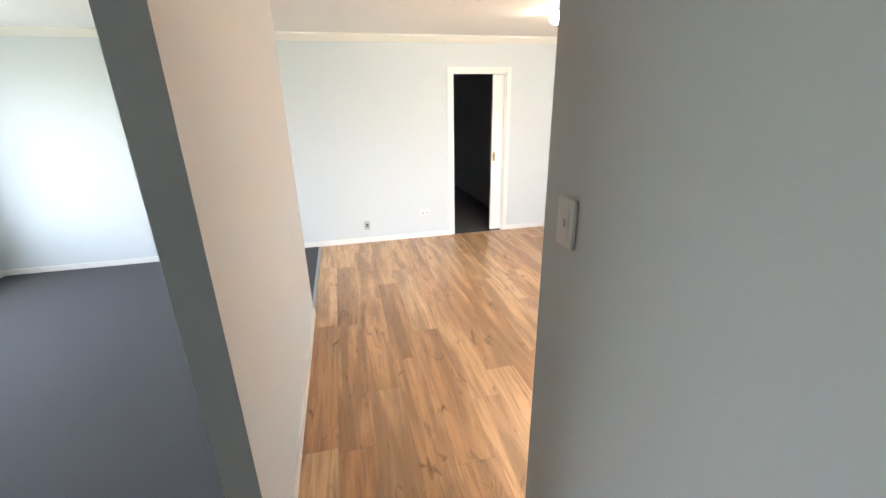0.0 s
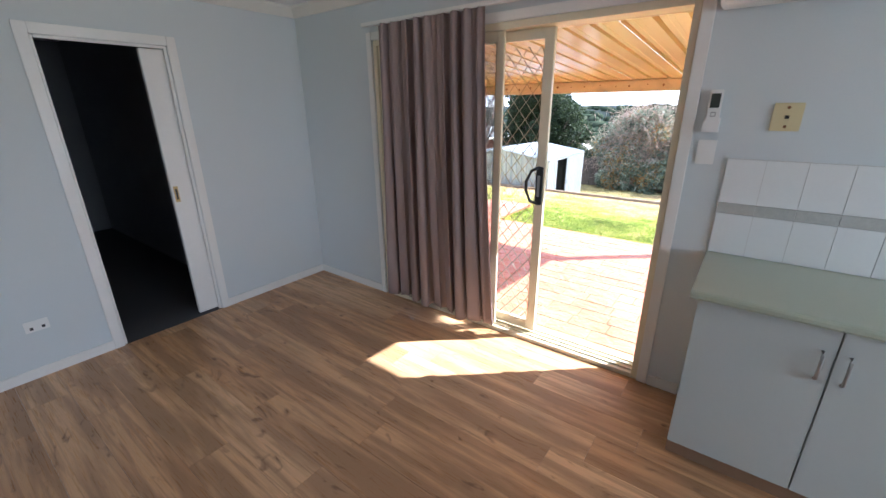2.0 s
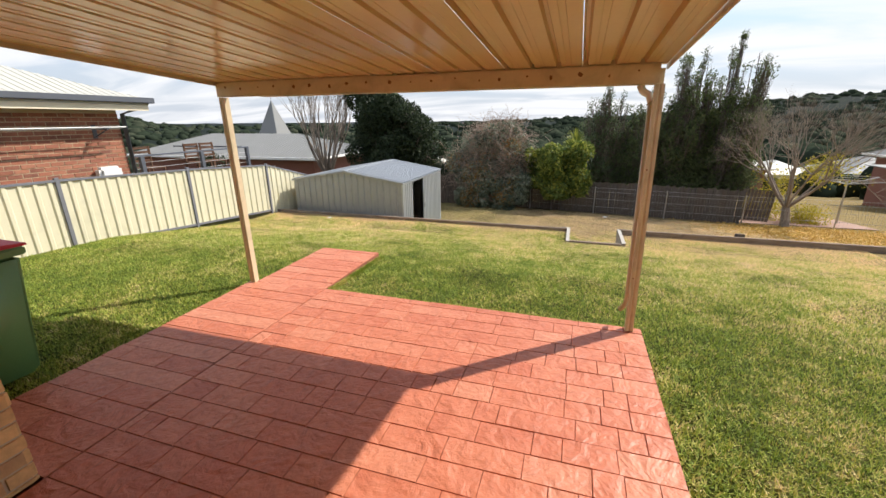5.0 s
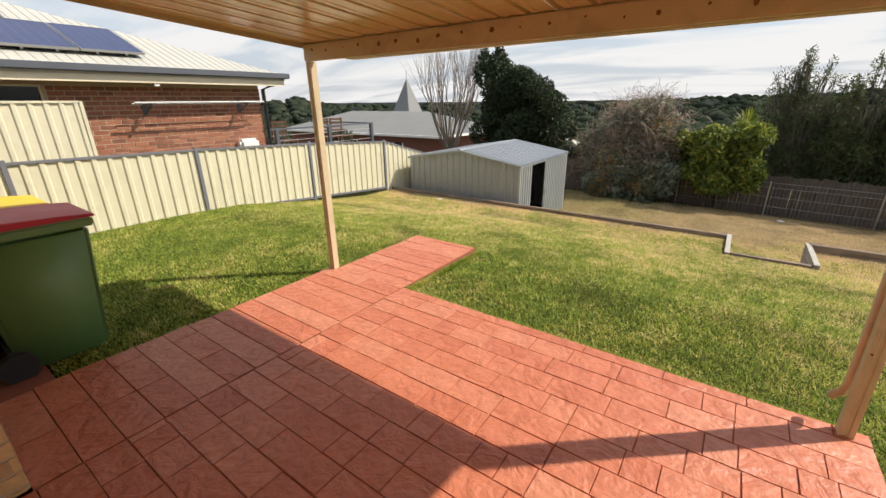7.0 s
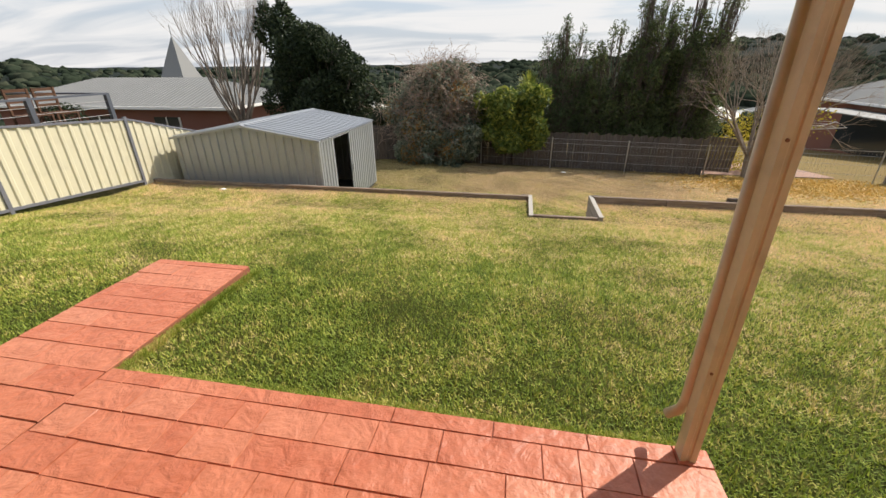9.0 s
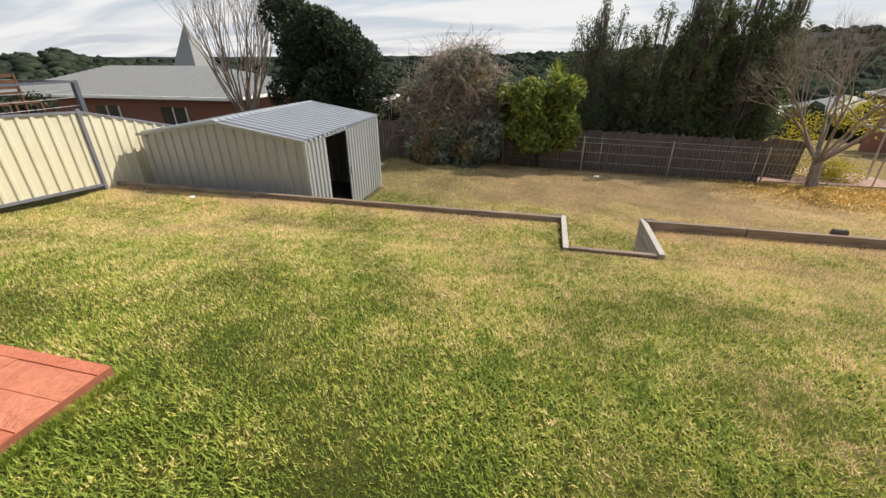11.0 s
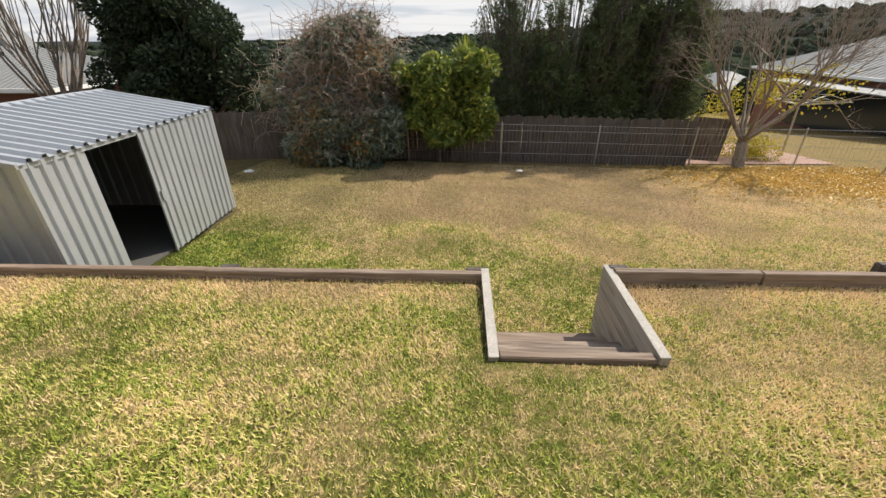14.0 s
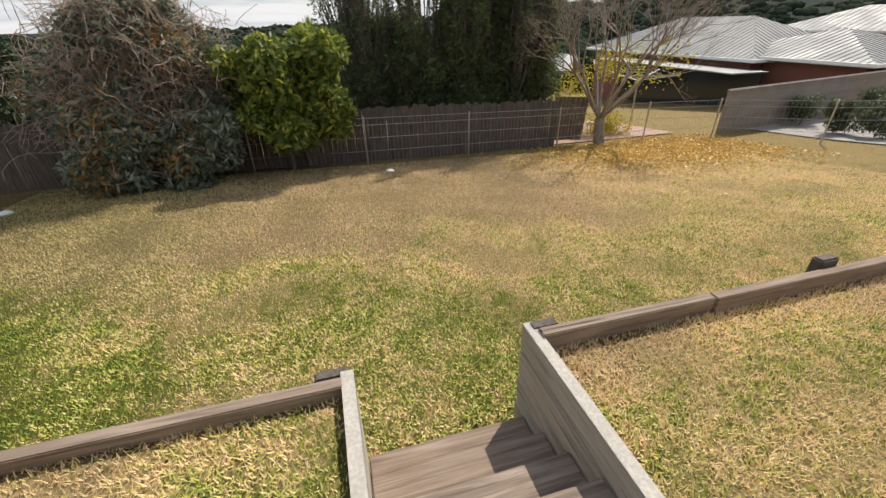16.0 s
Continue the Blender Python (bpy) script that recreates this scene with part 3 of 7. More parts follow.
def hall_door():
    root = thing("door_hall", (DX0, N_IN, 0), "white cavity sliding door standing mostly open in a white painted frame", "door", kind="structure")
    o = Vector((DX0, N_IN, 0))
    a = 0.06
    def f(name, x0, x1, y0, y1, z0, z1, mat, parent=root, label="", bevel=0.004):
        return box_part(name, (x0 - o.x, x1 - o.x, y0 - o.y, y1 - o.y, z0, z1), mat, parent, label, bevel)
    f("architrave", DX0 - a, DX0, N_IN - 0.018, N_IN, 0, DH + a, M["trim"])
    f("architrave", DX1, DX1 + a, N_IN - 0.018, N_IN, 0, DH + a, M["trim"])
    f("architrave", DX0, DX1, N_IN - 0.018, N_IN, DH, DH + a, M["trim"])
    f("jamb", DX0, DX0 + 0.018, N_IN + 0.001, N_IN + 0.11, 0, DH, M["trim"])
    f("jamb", DX1 - 0.018, DX1, N_IN + 0.001, N_IN + 0.03, 0, DH, M["trim"])
    f("jamb", DX0 + 0.018, DX1 - 0.018, N_IN + 0.001, N_IN + 0.03, DH - 0.018, DH, M["trim"])
    leaf = f("door_leaf", DX1 - 0.16, DX1 - 0.012, N_IN + 0.036, N_IN + 0.074, 0.01, DH - 0.02, M["trim"])
    pull = box_part("flush_pull", (DX1 - 0.147 - o.x, DX1 - 0.115 - o.x, 0.031, 0.036, 0.95, 1.07), M["brass"], leaf, "worn brass flush pull", bevel=0.003)
    box_part("pull_recess", (DX1 - 0.138 - o.x, DX1 - 0.124 - o.x, 0.029, 0.0312, 0.97, 1.05), M["black"], root, "dark recess of the pull")


hall_door()


def wall_plate(name, where, axis, w, h, mat, label, category, detail):
    """A switch or socket plate on a wall; axis is the way it faces."""
    root = thing(name, where, label, category)
    root.rotation_euler = {"-y": (0, 0, 0), "-x": (0, 0, -math.pi / 2)}[axis]
    bm = bmesh.new(); box(bm, -w / 2, w / 2, -0.009, 0, -h / 2, h / 2)
    plate = part("plate", bm, mat, root, bevel=0.0025)
    if detail == "switch":
        bm = bmesh.new(); box(bm, -0.019, 0.019, -0.0105, -0.0092, -0.034, 0.034); part("cover", bm, mat, root, bevel=0.0005)
        bm = bmesh.new(); box(bm, -0.006, 0.006, -0.0150, -0.0107, -0.009, 0.009); part("rocker", bm, mat, root, bevel=0.0015)
    elif detail == "socket":
        for sx in (-0.028, 0.028):
            bm = bmesh.new(); box(bm, sx - 0.009, sx + 0.009, -0.0105, -0.0092, 0.012, 0.026); part("rocker", bm, mat, root, bevel=0.0005)
            bm = bmesh.new(); box(bm, sx - 0.008, sx + 0.008, -0.0098, -0.0092, -0.022, -0.004); part("outlet_slots", bm, M["black"], root)
    elif detail == "aerial":
        bm = bmesh.new(); box(bm, -0.016, 0.016, -0.011, -0.0092, -0.022, 0.022); part("insert", bm, M["black"], root)
        bm = bmesh.new(); tube(bm, [(0, -0.0112, 0), (0, -0.02, 0)], 0.007, 10); part("connector", bm, M["steel"], root)
    elif detail == "phone":
        for z in (0.040, -0.040):
            bm = bmesh.new(); tube(bm, [(0, -0.0092, z), (0, -0.0125, z)], 0.0065, 10); part("screw", bm, M["brown_chip"], root)
        bm = bmesh.new(); box(bm, -0.008, 0.008, -0.0125, -0.0092, -0.007, 0.007); part("jack", bm, M["black"], root)
    return root


wall_plate("light_switch", (0.355, 1.235, 1.41), "-x", 0.075, 0.118, M["plastic"], "white single light switch on a pale wall", "light switch", "switch")
wall_plate("light_switch", (E_IN, 2.285, 1.395), "-x", 0.078, 0.115, M["plastic"], "white single light switch below the remote holder", "light switch", "switch")
wall_plate("phone_socket", (E_IN, 2.01, 1.56), "-x", 0.105, 0.118, M["plastic_old"], "yellowed telephone wall socket with two rusty screws", "telephone socket", "phone")
wall_plate("aerial_socket", (0.085, N_IN, 0.225), "-y", 0.072, 0.115, M["steel"], "dull steel aerial socket plate above the skirting", "aerial socket", "aerial")
wall_plate("power_socket", (0.845, N_IN, 0.345), "-y", 0.115, 0.072, M["plastic"], "white double power socket above the skirting", "power socket", "socket")


def remote():
    root = thing("remote_holder", (E_IN, 2.285, 1.585), "white air conditioner remote standing in its wall cradle", "remote control")
    bm = bmesh.new()
    box(bm, -0.010, 0, -0.034, 0.034, -0.095, -0.030); box(bm, -0.034, -0.030, -0.034, 0.034, -0.095, -0.045)
    box(bm, -0.030, -0.010, -0.034, -0.029, -0.095, -0.045); box(bm, -0.030, -0.010, 0.029, 0.034, -0.095, -0.045)
    part("cradle", bm, M["plastic"], root)
    bm = bmesh.new(); box(bm, -0.028, -0.011, -0.027, 0.027, -0.09, 0.095)
    body = part("handset", bm, M["plastic"], root, bevel=0.004)
    bm = bmesh.new(); box(bm, -0.0292, -0.0281, -0.019, 0.019, 0.015, 0.078); part("display", bm, M["screen"], body, "dark display")
    bm = bmesh.new(); box(bm, -0.0292, -0.0281, -0.011, 0.011, -0.025, -0.003); part("button_frame", bm, M["steel"], body)
    bm = bmesh.new(); box(bm, -0.0302, -0.0293, -0.007, 0.007, -0.020, -0.008); part("button", bm, M["plastic"], body)


remote()


def air_conditioner():
    root = thing("air_conditioner", (E_IN, 1.93, 2.13), "white wall-mounted split air conditioner above the worktop", "air conditioner")
    bm = bmesh.new()
    prism(bm, [(0, 0.14), (-0.19, 0.14), (-0.21, 0.08), (-0.20, -0.06), (-0.12, -0.12), (0, -0.12)], "y", -0.40, 0.40)
    part("body", bm, M["plastic"], root, bevel=0.006)
    bm = bmesh.new(); box(bm, -0.185, -0.125, -0.34, 0.34, -0.108, -0.098)
    part("louvre", bm, M["trim"], root)


air_conditioner()


def cabinet(y0, y1, first):
    """A base unit with two doors facing west; the worktop is another thing."""
    x0, x1 = 2.445, E_IN - 0.003
    root = thing("base_cabinet", (x0, y0, 0), "pale grey two-door kitchen base cabinet with bow handles", "cabinet", "kitchen base cabinets")
    def loc(a, b, c, d, e, g):
        return (a - x0, b - x0, c - y0, d - y0, e, g)
    box_part("carcass", loc(x0 + 0.02, x1, y0 + 0.002, y1 - 0.001, 0.10, 0.865), M["cabinet"], root)
    box_part("kickboard", loc(x0 + 0.06, x0 + 0.075, y0, y1, 0.0, 0.10), M["kick"], root, "brown kickboard")
    w = (y1 - y0) / 2
    for k in range(2):
        a, b = y0 + k * w + 0.003, y0 + (k + 1) * w - 0.003
        d = box_part("door", loc(x0, x0 + 0.018, a, b, 0.11, 0.860), M["cabinet"], root, bevel=0.002)
        hy = b - 0.035 if k == 0 else a + 0.035
        bm = bmesh.new()
        pts = [(-0.001, hy - y0, 0.645), (-0.022, hy - y0, 0.655), (-0.028, hy - y0, 0.70), (-0.022, hy - y0, 0.752), (-0.001, hy - y0, 0.762)]
        tube(bm, pts, 0.006, 8)
        part("handle", bm, M["steel"], d, "dull metal bow handle", smooth=True)


for k in range(4):
    cabinet(2.165 - 0.90 * (k + 1), 2.165 - 0.90 * k, k == 0)


def worktop():
    bm = bmesh.new()
    z0, z1, x0 = 0.866, 0.90, 2.405
    prism(bm, [(E_IN - 0.002, z0), (x0 + 0.006, z0), (x0, z0 + 0.008), (x0, z1 - 0.012), (x0 + 0.004, z1 - 0.004), (x0 + 0.014, z1), (E_IN - 0.002, z1)], "y", -1.5, 2.19)
    ob = part("worktop", bm, M["counter"])
    tagged(ob, "pale green laminate kitchen worktop with a rounded front edge", "worktop")
    box_part("end_strip", (2.41, 2.99, 2.1901, 2.1915, 0.867, 0.899), M["counter"], ob)


worktop()


def splashback():
    root = thing("splashback", (E_IN, 2.19, 0.90), "white tiled splashback with a grey patterned border above the worktop", "splashback", kind="structure")
    box_part("grout_bed", (-0.004, -0.0005, -3.6, 0.0, 0.001, 0.472), M["grout"], root)
    n = 24
    for k in range(n):
        y1 = -0.002 - k * 0.150
        for z0, z1, nm, mt in ((0.003, 0.206, "tile", "tile"), (0.209, 0.258, "border_tile", "tile_band"), (0.261, 0.470, "tile", "tile")):
            bm = bmesh.new(); box(bm, -0.0105, -0.0042, y1 - 0.148, y1, z0, z1)
            part(nm, bm, M[mt], root)


splashback()


def curtain():
    """Hanging cloth in uneven pleats, wider at the foot, with a track."""
    root = thing("curtain", (2.90, 3.95, 0), "taupe pleated full-length curtain drawn aside on a white track", "curtain")
    n, m = 240, 40
    rng = np.random.RandomState(4)
    u = np.linspace(0, 1, n)
    ph = np.cumsum(rng.uniform(0.7, 1.35, n)); ph = ph / ph[-1] * 2 * np.pi * 9.0
    verts = []
    for j in range(m + 1):
        h = j / m
        z = 2.165 - h * 2.06 + 0.01 * np.sin(u * 40) * h
        y0, y1 = (4.40 - 3.95) + 0.02 * h, (3.50 - 3.95) - 0.12 * h ** 1.5
        y = y0 + (y1 - y0) * u + 0.018 * np.sin(2 * ph + 0.4) * (0.3 + h)
        amp = (0.028 + 0.030 * h) * (0.75 + 0.35 * np.sin(u * 17 + 1))
        x = amp * np.sin(ph + 0.5 * h * np.sin(u * 9)) + 0.012 * np.sin(ph * 2.3 + 2 * h)
        verts.append(np.stack([x, y, np.broadcast_to(z, x.shape)], -1))
    v = np.concatenate(verts)
    i = (np.arange(m)[:, None] * n + np.arange(n - 1)[None]).ravel()
    f = np.stack([i, i + 1, i + n + 1, i + n], 1)
    cloth = raw_mesh("cloth", v, f, M["curtain"], root, smooth=True)
    s = cloth.modifiers.new("thickness", "SOLIDIFY"); s.thickness = 0.003
    box_part("track", (0.0, 0.03, -1.50, 0.62, 2.170, 2.195), M["trim"], root, "white curtain track", bevel=0.003)
    for yy in (-1.3, -0.3, 0.5):
        box_part("bracket", (0.03, 0.0995, yy, yy + 0.02, 2.172, 2.190), M["trim"], root)


curtain()


def sliding_door():
    root = thing("door_sliding", (3.06, SY0, 0), "cream aluminium sliding glass door with a diamond-grille screen, one side open", "sliding door", kind="structure")
    ox, oy = 3.06, SY0
    def f(name, x0, x1, y0, y1, z0, z1, mat=M["cream_alu"], parent=root, label="", bevel=0.003):
        return box_part(name, (x0 - ox, x1 - ox, y0 - oy, y1 - oy, z0, z1), mat, parent, label, bevel)
    # timber reveal on the room side
    f("architrave", 2.985, 3.0, SY0 - 0.055, SY0, 0, SH + 0.055, M["trim"])
    f("architrave", 2.985, 3.0, SY1, SY1 + 0.055, 0, SH + 0.055, M["trim"])
    f("architrave", 2.985, 3.0, SY0, SY1, SH, SH + 0.055, M["trim"])
    # outer frame
    f("frame", 3.0, 3.14, SY0, SY0 + 0.035, 0.0, SH)
    f("frame", 3.0, 3.14, SY1 - 0.035, SY1, 0.0, SH)
    f("frame", 3.0, 3.14, SY0 + 0.035, SY1 - 0.035, SH - 0.04, SH)
    f("sill", 3.0, 3.16, SY0 + 0.035, SY1 - 0.035, -0.01, 0.028)
    for xx in (3.03, 3.075, 3.12):
        f("sill_rail", xx, xx + 0.008, SY0 + 0.035, SY1 - 0.035, 0.028, 0.040)
    def leaf(name, x0, x1, a, b, label, stile=0.05):
        g = new(name); g.parent = root; g["label"] = label
        f("stile", x0, x1, a, a + stile, 0.042, SH - 0.042, parent=g)
        f("stile", x0, x1, b - stile, b, 0.042, SH - 0.042, parent=g)
        f("rail", x0, x1, a + stile, b - stile, 0.042, 0.115, parent=g)
        f("rail", x0, x1, a + stile, b - stile, SH - 0.10, SH - 0.042, parent=g)
        return g
    g1 = leaf("glass_leaf", 3.045, 3.070, 3.46, SY1 - 0.036, "glazed cream aluminium leaf")
    pane = f("pane", 3.055, 3.060, 3.51, SY1 - 0.086, 0.115, SH - 0.10, M["glass"], g1, "clear glass", 0)
    pane.visible_shadow = False
    g1b = leaf("glass_leaf", 3.020, 3.042, 3.44, SY1 - 0.036, "second glazed leaf slid behind the first")
    pane = f("pane", 3.029, 3.033, 3.49, SY1 - 0.086, 0.115, SH - 0.10, M["glass"], g1b, "clear glass", 0)
    pane.visible_shadow = False
    g2 = leaf("screen_leaf", 3.085, 3.115, 3.145, 4.25, "security screen leaf with a diamond grille", 0.062)
    # diamond grille of flat bent bars
    bm = bmesh.new()
    y0, y1, z0, z1 = 3.207 - oy, 4.188 - oy, 0.115, SH - 0.10
    py, pz, x = 0.085, 0.105, 3.10 - ox
    ny, nz = int((y1 - y0) / (py / 2)) + 1, int((z1 - z0) / pz) + 1
    for k in range(ny):
        ya = y0 + k * py / 2
        s = 1 if k % 2 == 0 else -1
        pts = []
        for j in range(2 * nz + 1):
            zz = z0 + j * pz / 2
            if zz > z1:
                break
            pts.append((x, min(max(ya + s * (py / 4) * (1 if j % 2 else -1) * 0.92, y0), y1), zz))
        tube(bm, pts, 0.0032, 4)
    part("diamond_grille", bm, M["mesh"], g2, "bronze-coloured diamond grille")
    # black D handle on the screen
    bm = bmesh.new()
    hy = 3.178 - oy
    pts = [(3.084 - ox, hy + 0.0, 1.00), (3.050 - ox, hy + 0.045, 1.02), (3.045 - ox, hy + 0.075, 1.09), (3.045 - ox, hy + 0.075, 1.15), (3.050 - ox, hy + 0.045, 1.22), (3.084 - ox, hy, 1.24)]
    tube(bm, pts, 0.011, 8)
    part("pull_handle", bm, M["black"], g2, "black curved pull handle", smooth=True)
    f("lock_plate", 3.070, 3.085, 3.155, 3.200, 0.995, 1.245, M["black"], g2, "black lock plate", 0.004)
    f("lock_cylinder", 3.064, 3.070, 3.168, 3.186, 1.05, 1.19, M["steel"], g2, "steel lock cylinder", 0.002)
    f("strike", 3.035, 3.075, SY0 + 0.035, SY0 + 0.041, 0.98, 1.12, M["brown_chip"], root, "dark latch strike", 0)


sliding_door()


def ceiling_lamp():
    root = thing("ceiling_lamp", (1.77, 4.03, CEIL), "small round ceiling light, switched on", "ceiling light")
    bm = bmesh.new(); tube(bm, [(0, 0, 0), (0, 0, -0.02)], 0.07, 20); part("rose", bm, M["plastic"], root)
    m = Nodes("lamp_glow"); m.bsdf.inputs["Emission Color"].default_value = (1, 0.9, 0.75, 1); m.bsdf.inputs["Emission Strength"].default_value = 6
    bm = bmesh.new(); bmesh.ops.create_uvsphere(bm, u_segments=16, v_segments=10, radius=0.05)
    bmesh.ops.translate(bm, verts=bm.verts, vec=(0, 0, -0.06)); part("bulb", bm, m.m, root, "glowing bulb", smooth=True)


ceiling_lamp()

for ob in list(scene.objects):
    if ob not in before_rooms and ob.parent is None:
        ob.location += INSIDE

# ---- outside of the house ----
def brick_wall(name, label, u0, u1, z0, z1, place, mat, limit, back, material_back=None):
    """Bricks 230 x 76 in stretcher bond with 10 mm joints. place(u, z, depth): a point of the wall's face. The first bricks are pieces, the rest one mesh."""
    root = thing(name, (0, 0, 0), label, "", kind="structure")
    bm = bmesh.new()
    corners = [place(u, z, d) for d in (-0.014, -back) for u, z in ((u0, z0), (u1, z0), (u1, z1), (u0, z1))]
    vs = [bm.verts.new(c) for c in corners]
    for f in ((0, 1, 2, 3), (7, 6, 5, 4), (0, 4, 5, 1), (1, 5, 6, 2), (2, 6, 7, 3), (3, 7, 4, 0)):
        bm.faces.new([vs[i] for i in f])
    part("mortar", bm, M["mortar"], root)
    return root


def lay_bricks(root, u0, u1, z0, z1, place, mat, near_first):
    """The bricks themselves; called late in the file."""
    rows = int((z1 - z0) / 0.086)
    cells = []
    for r in range(rows):
        u = u0 - (0.12 if r % 2 else 0)
        while u < u1:
            a, b = max(u, u0), min(u + 0.23, u1)
            if b - a > 0.03:
                cells.append((a, b, z0 + r * 0.086))
            u += 0.24
    cells.sort(key=near_first)
    rest = bmesh.new()
    rnd = random.Random(3)
    for i, (a, b, z) in enumerate(cells):
        bm = bmesh.new() if i < 290 else rest
        d = rnd.uniform(-0.003, 0.005)
        e = 0.004
        back = [bm.verts.new(place(u, zz, -0.026)) for u, zz in ((a, z), (b, z), (b, z + 0.076), (a, z + 0.076))]
        frt = [bm.verts.new(place(u, zz, d)) for u, zz in ((a + e, z + e), (b - e, z + e), (b - e, z + 0.076 - e), (a + e, z + 0.076 - e))]
        bm.faces.new(frt)
        for k in range(4):
            bm.faces.new((back[k], back[(k + 1) % 4], frt[(k + 1) % 4], frt[k]))
        if i < 290:
            part("brick", bm, M[mat], root)
    if len(cells) > 290:
        ob = part("brickwork", rest, M[mat], root)
        ob["kind"] = "stuff"
    else:
        rest.free()


WING_X, WING_Y = 3.70, 5.45
wing_face = lambda u, z, d: (u, WING_Y - d, z)
wing_side = lambda u, z, d: (WING_X + d, u, z)
wall_wing = brick_wall("wall_brick_wing", "tan brick corner of the house beside the patio", E_OUT, WING_X, -0.30, 2.5, wing_face, "brick_tan", 0, 0.2)
wall_wing_side = brick_wall("wall_brick_wing_side", "tan brick side of the house wing", WING_Y + 0.01, 9.5, -0.6, 2.5, wing_side, "brick_tan", 0, 0.2)
east_face = lambda u, z, d: (E_OUT + d, u, z)
wall_e1 = brick_wall("wall_brick_south", "tan brick house wall beside the sliding door", -2.2, SY0 - 0.04, -0.6, 2.5, east_face, "brick_tan", 0, 0.085)
wall_e2 = brick_wall("wall_brick_north", "tan brick house wall between door and corner", SY1 - 0.04, WING_Y - 0.001, -0.3, 2.5, east_face, "brick_tan", 0, 0.085)
boxes("wall_head", [(2.785, E_OUT, SY0 - 0.04, SY1 - 0.04, SH + 0.10, 2.5)], M["mortar"], "lintel band over the sliding door")
boxes("door_step", [(2.835, 2.99, SY0 - 0.04, SY1 - 0.04, -0.16, 0.06)], M["brick_tan"], "low brick sill under the sliding door")
boxes("house_roof", [(W - 0.6, E_OUT + 0.02, -2.8, 10.0, 2.56, 2.75)], M["roof_grey"], "plain roof over the house")
boxes("house_eave", [(E_OUT + 0.02, E_OUT + 0.5, -2.8, 2.1, 2.50, 2.60), (E_OUT + 0.02, WING_X + 0.5, 6.6, 10.0, 2.50, 2.60)], M["cornice"], "boarded eave of the house")

# patio: a coloured concrete slab under stamped blocks
PX, PY0, PY1, PZ = 6.33, 2.20, 6.40, -0.15
boxes("patio", [(E_OUT, PX, PY0, PY1, -0.27, PZ - 0.0075), (E_OUT, 7.66, 5.42, 6.32, -0.32, PZ - 0.0075), (WING_X, 4.0, PY1, 9.3, -0.30, PZ - 0.0075)], M["patio_joint"], "bed of the red stamped concrete patio")

# ---- the patio cover ----
def roof_z(x):
    return 2.262 - (x - 2.87) * 0.072


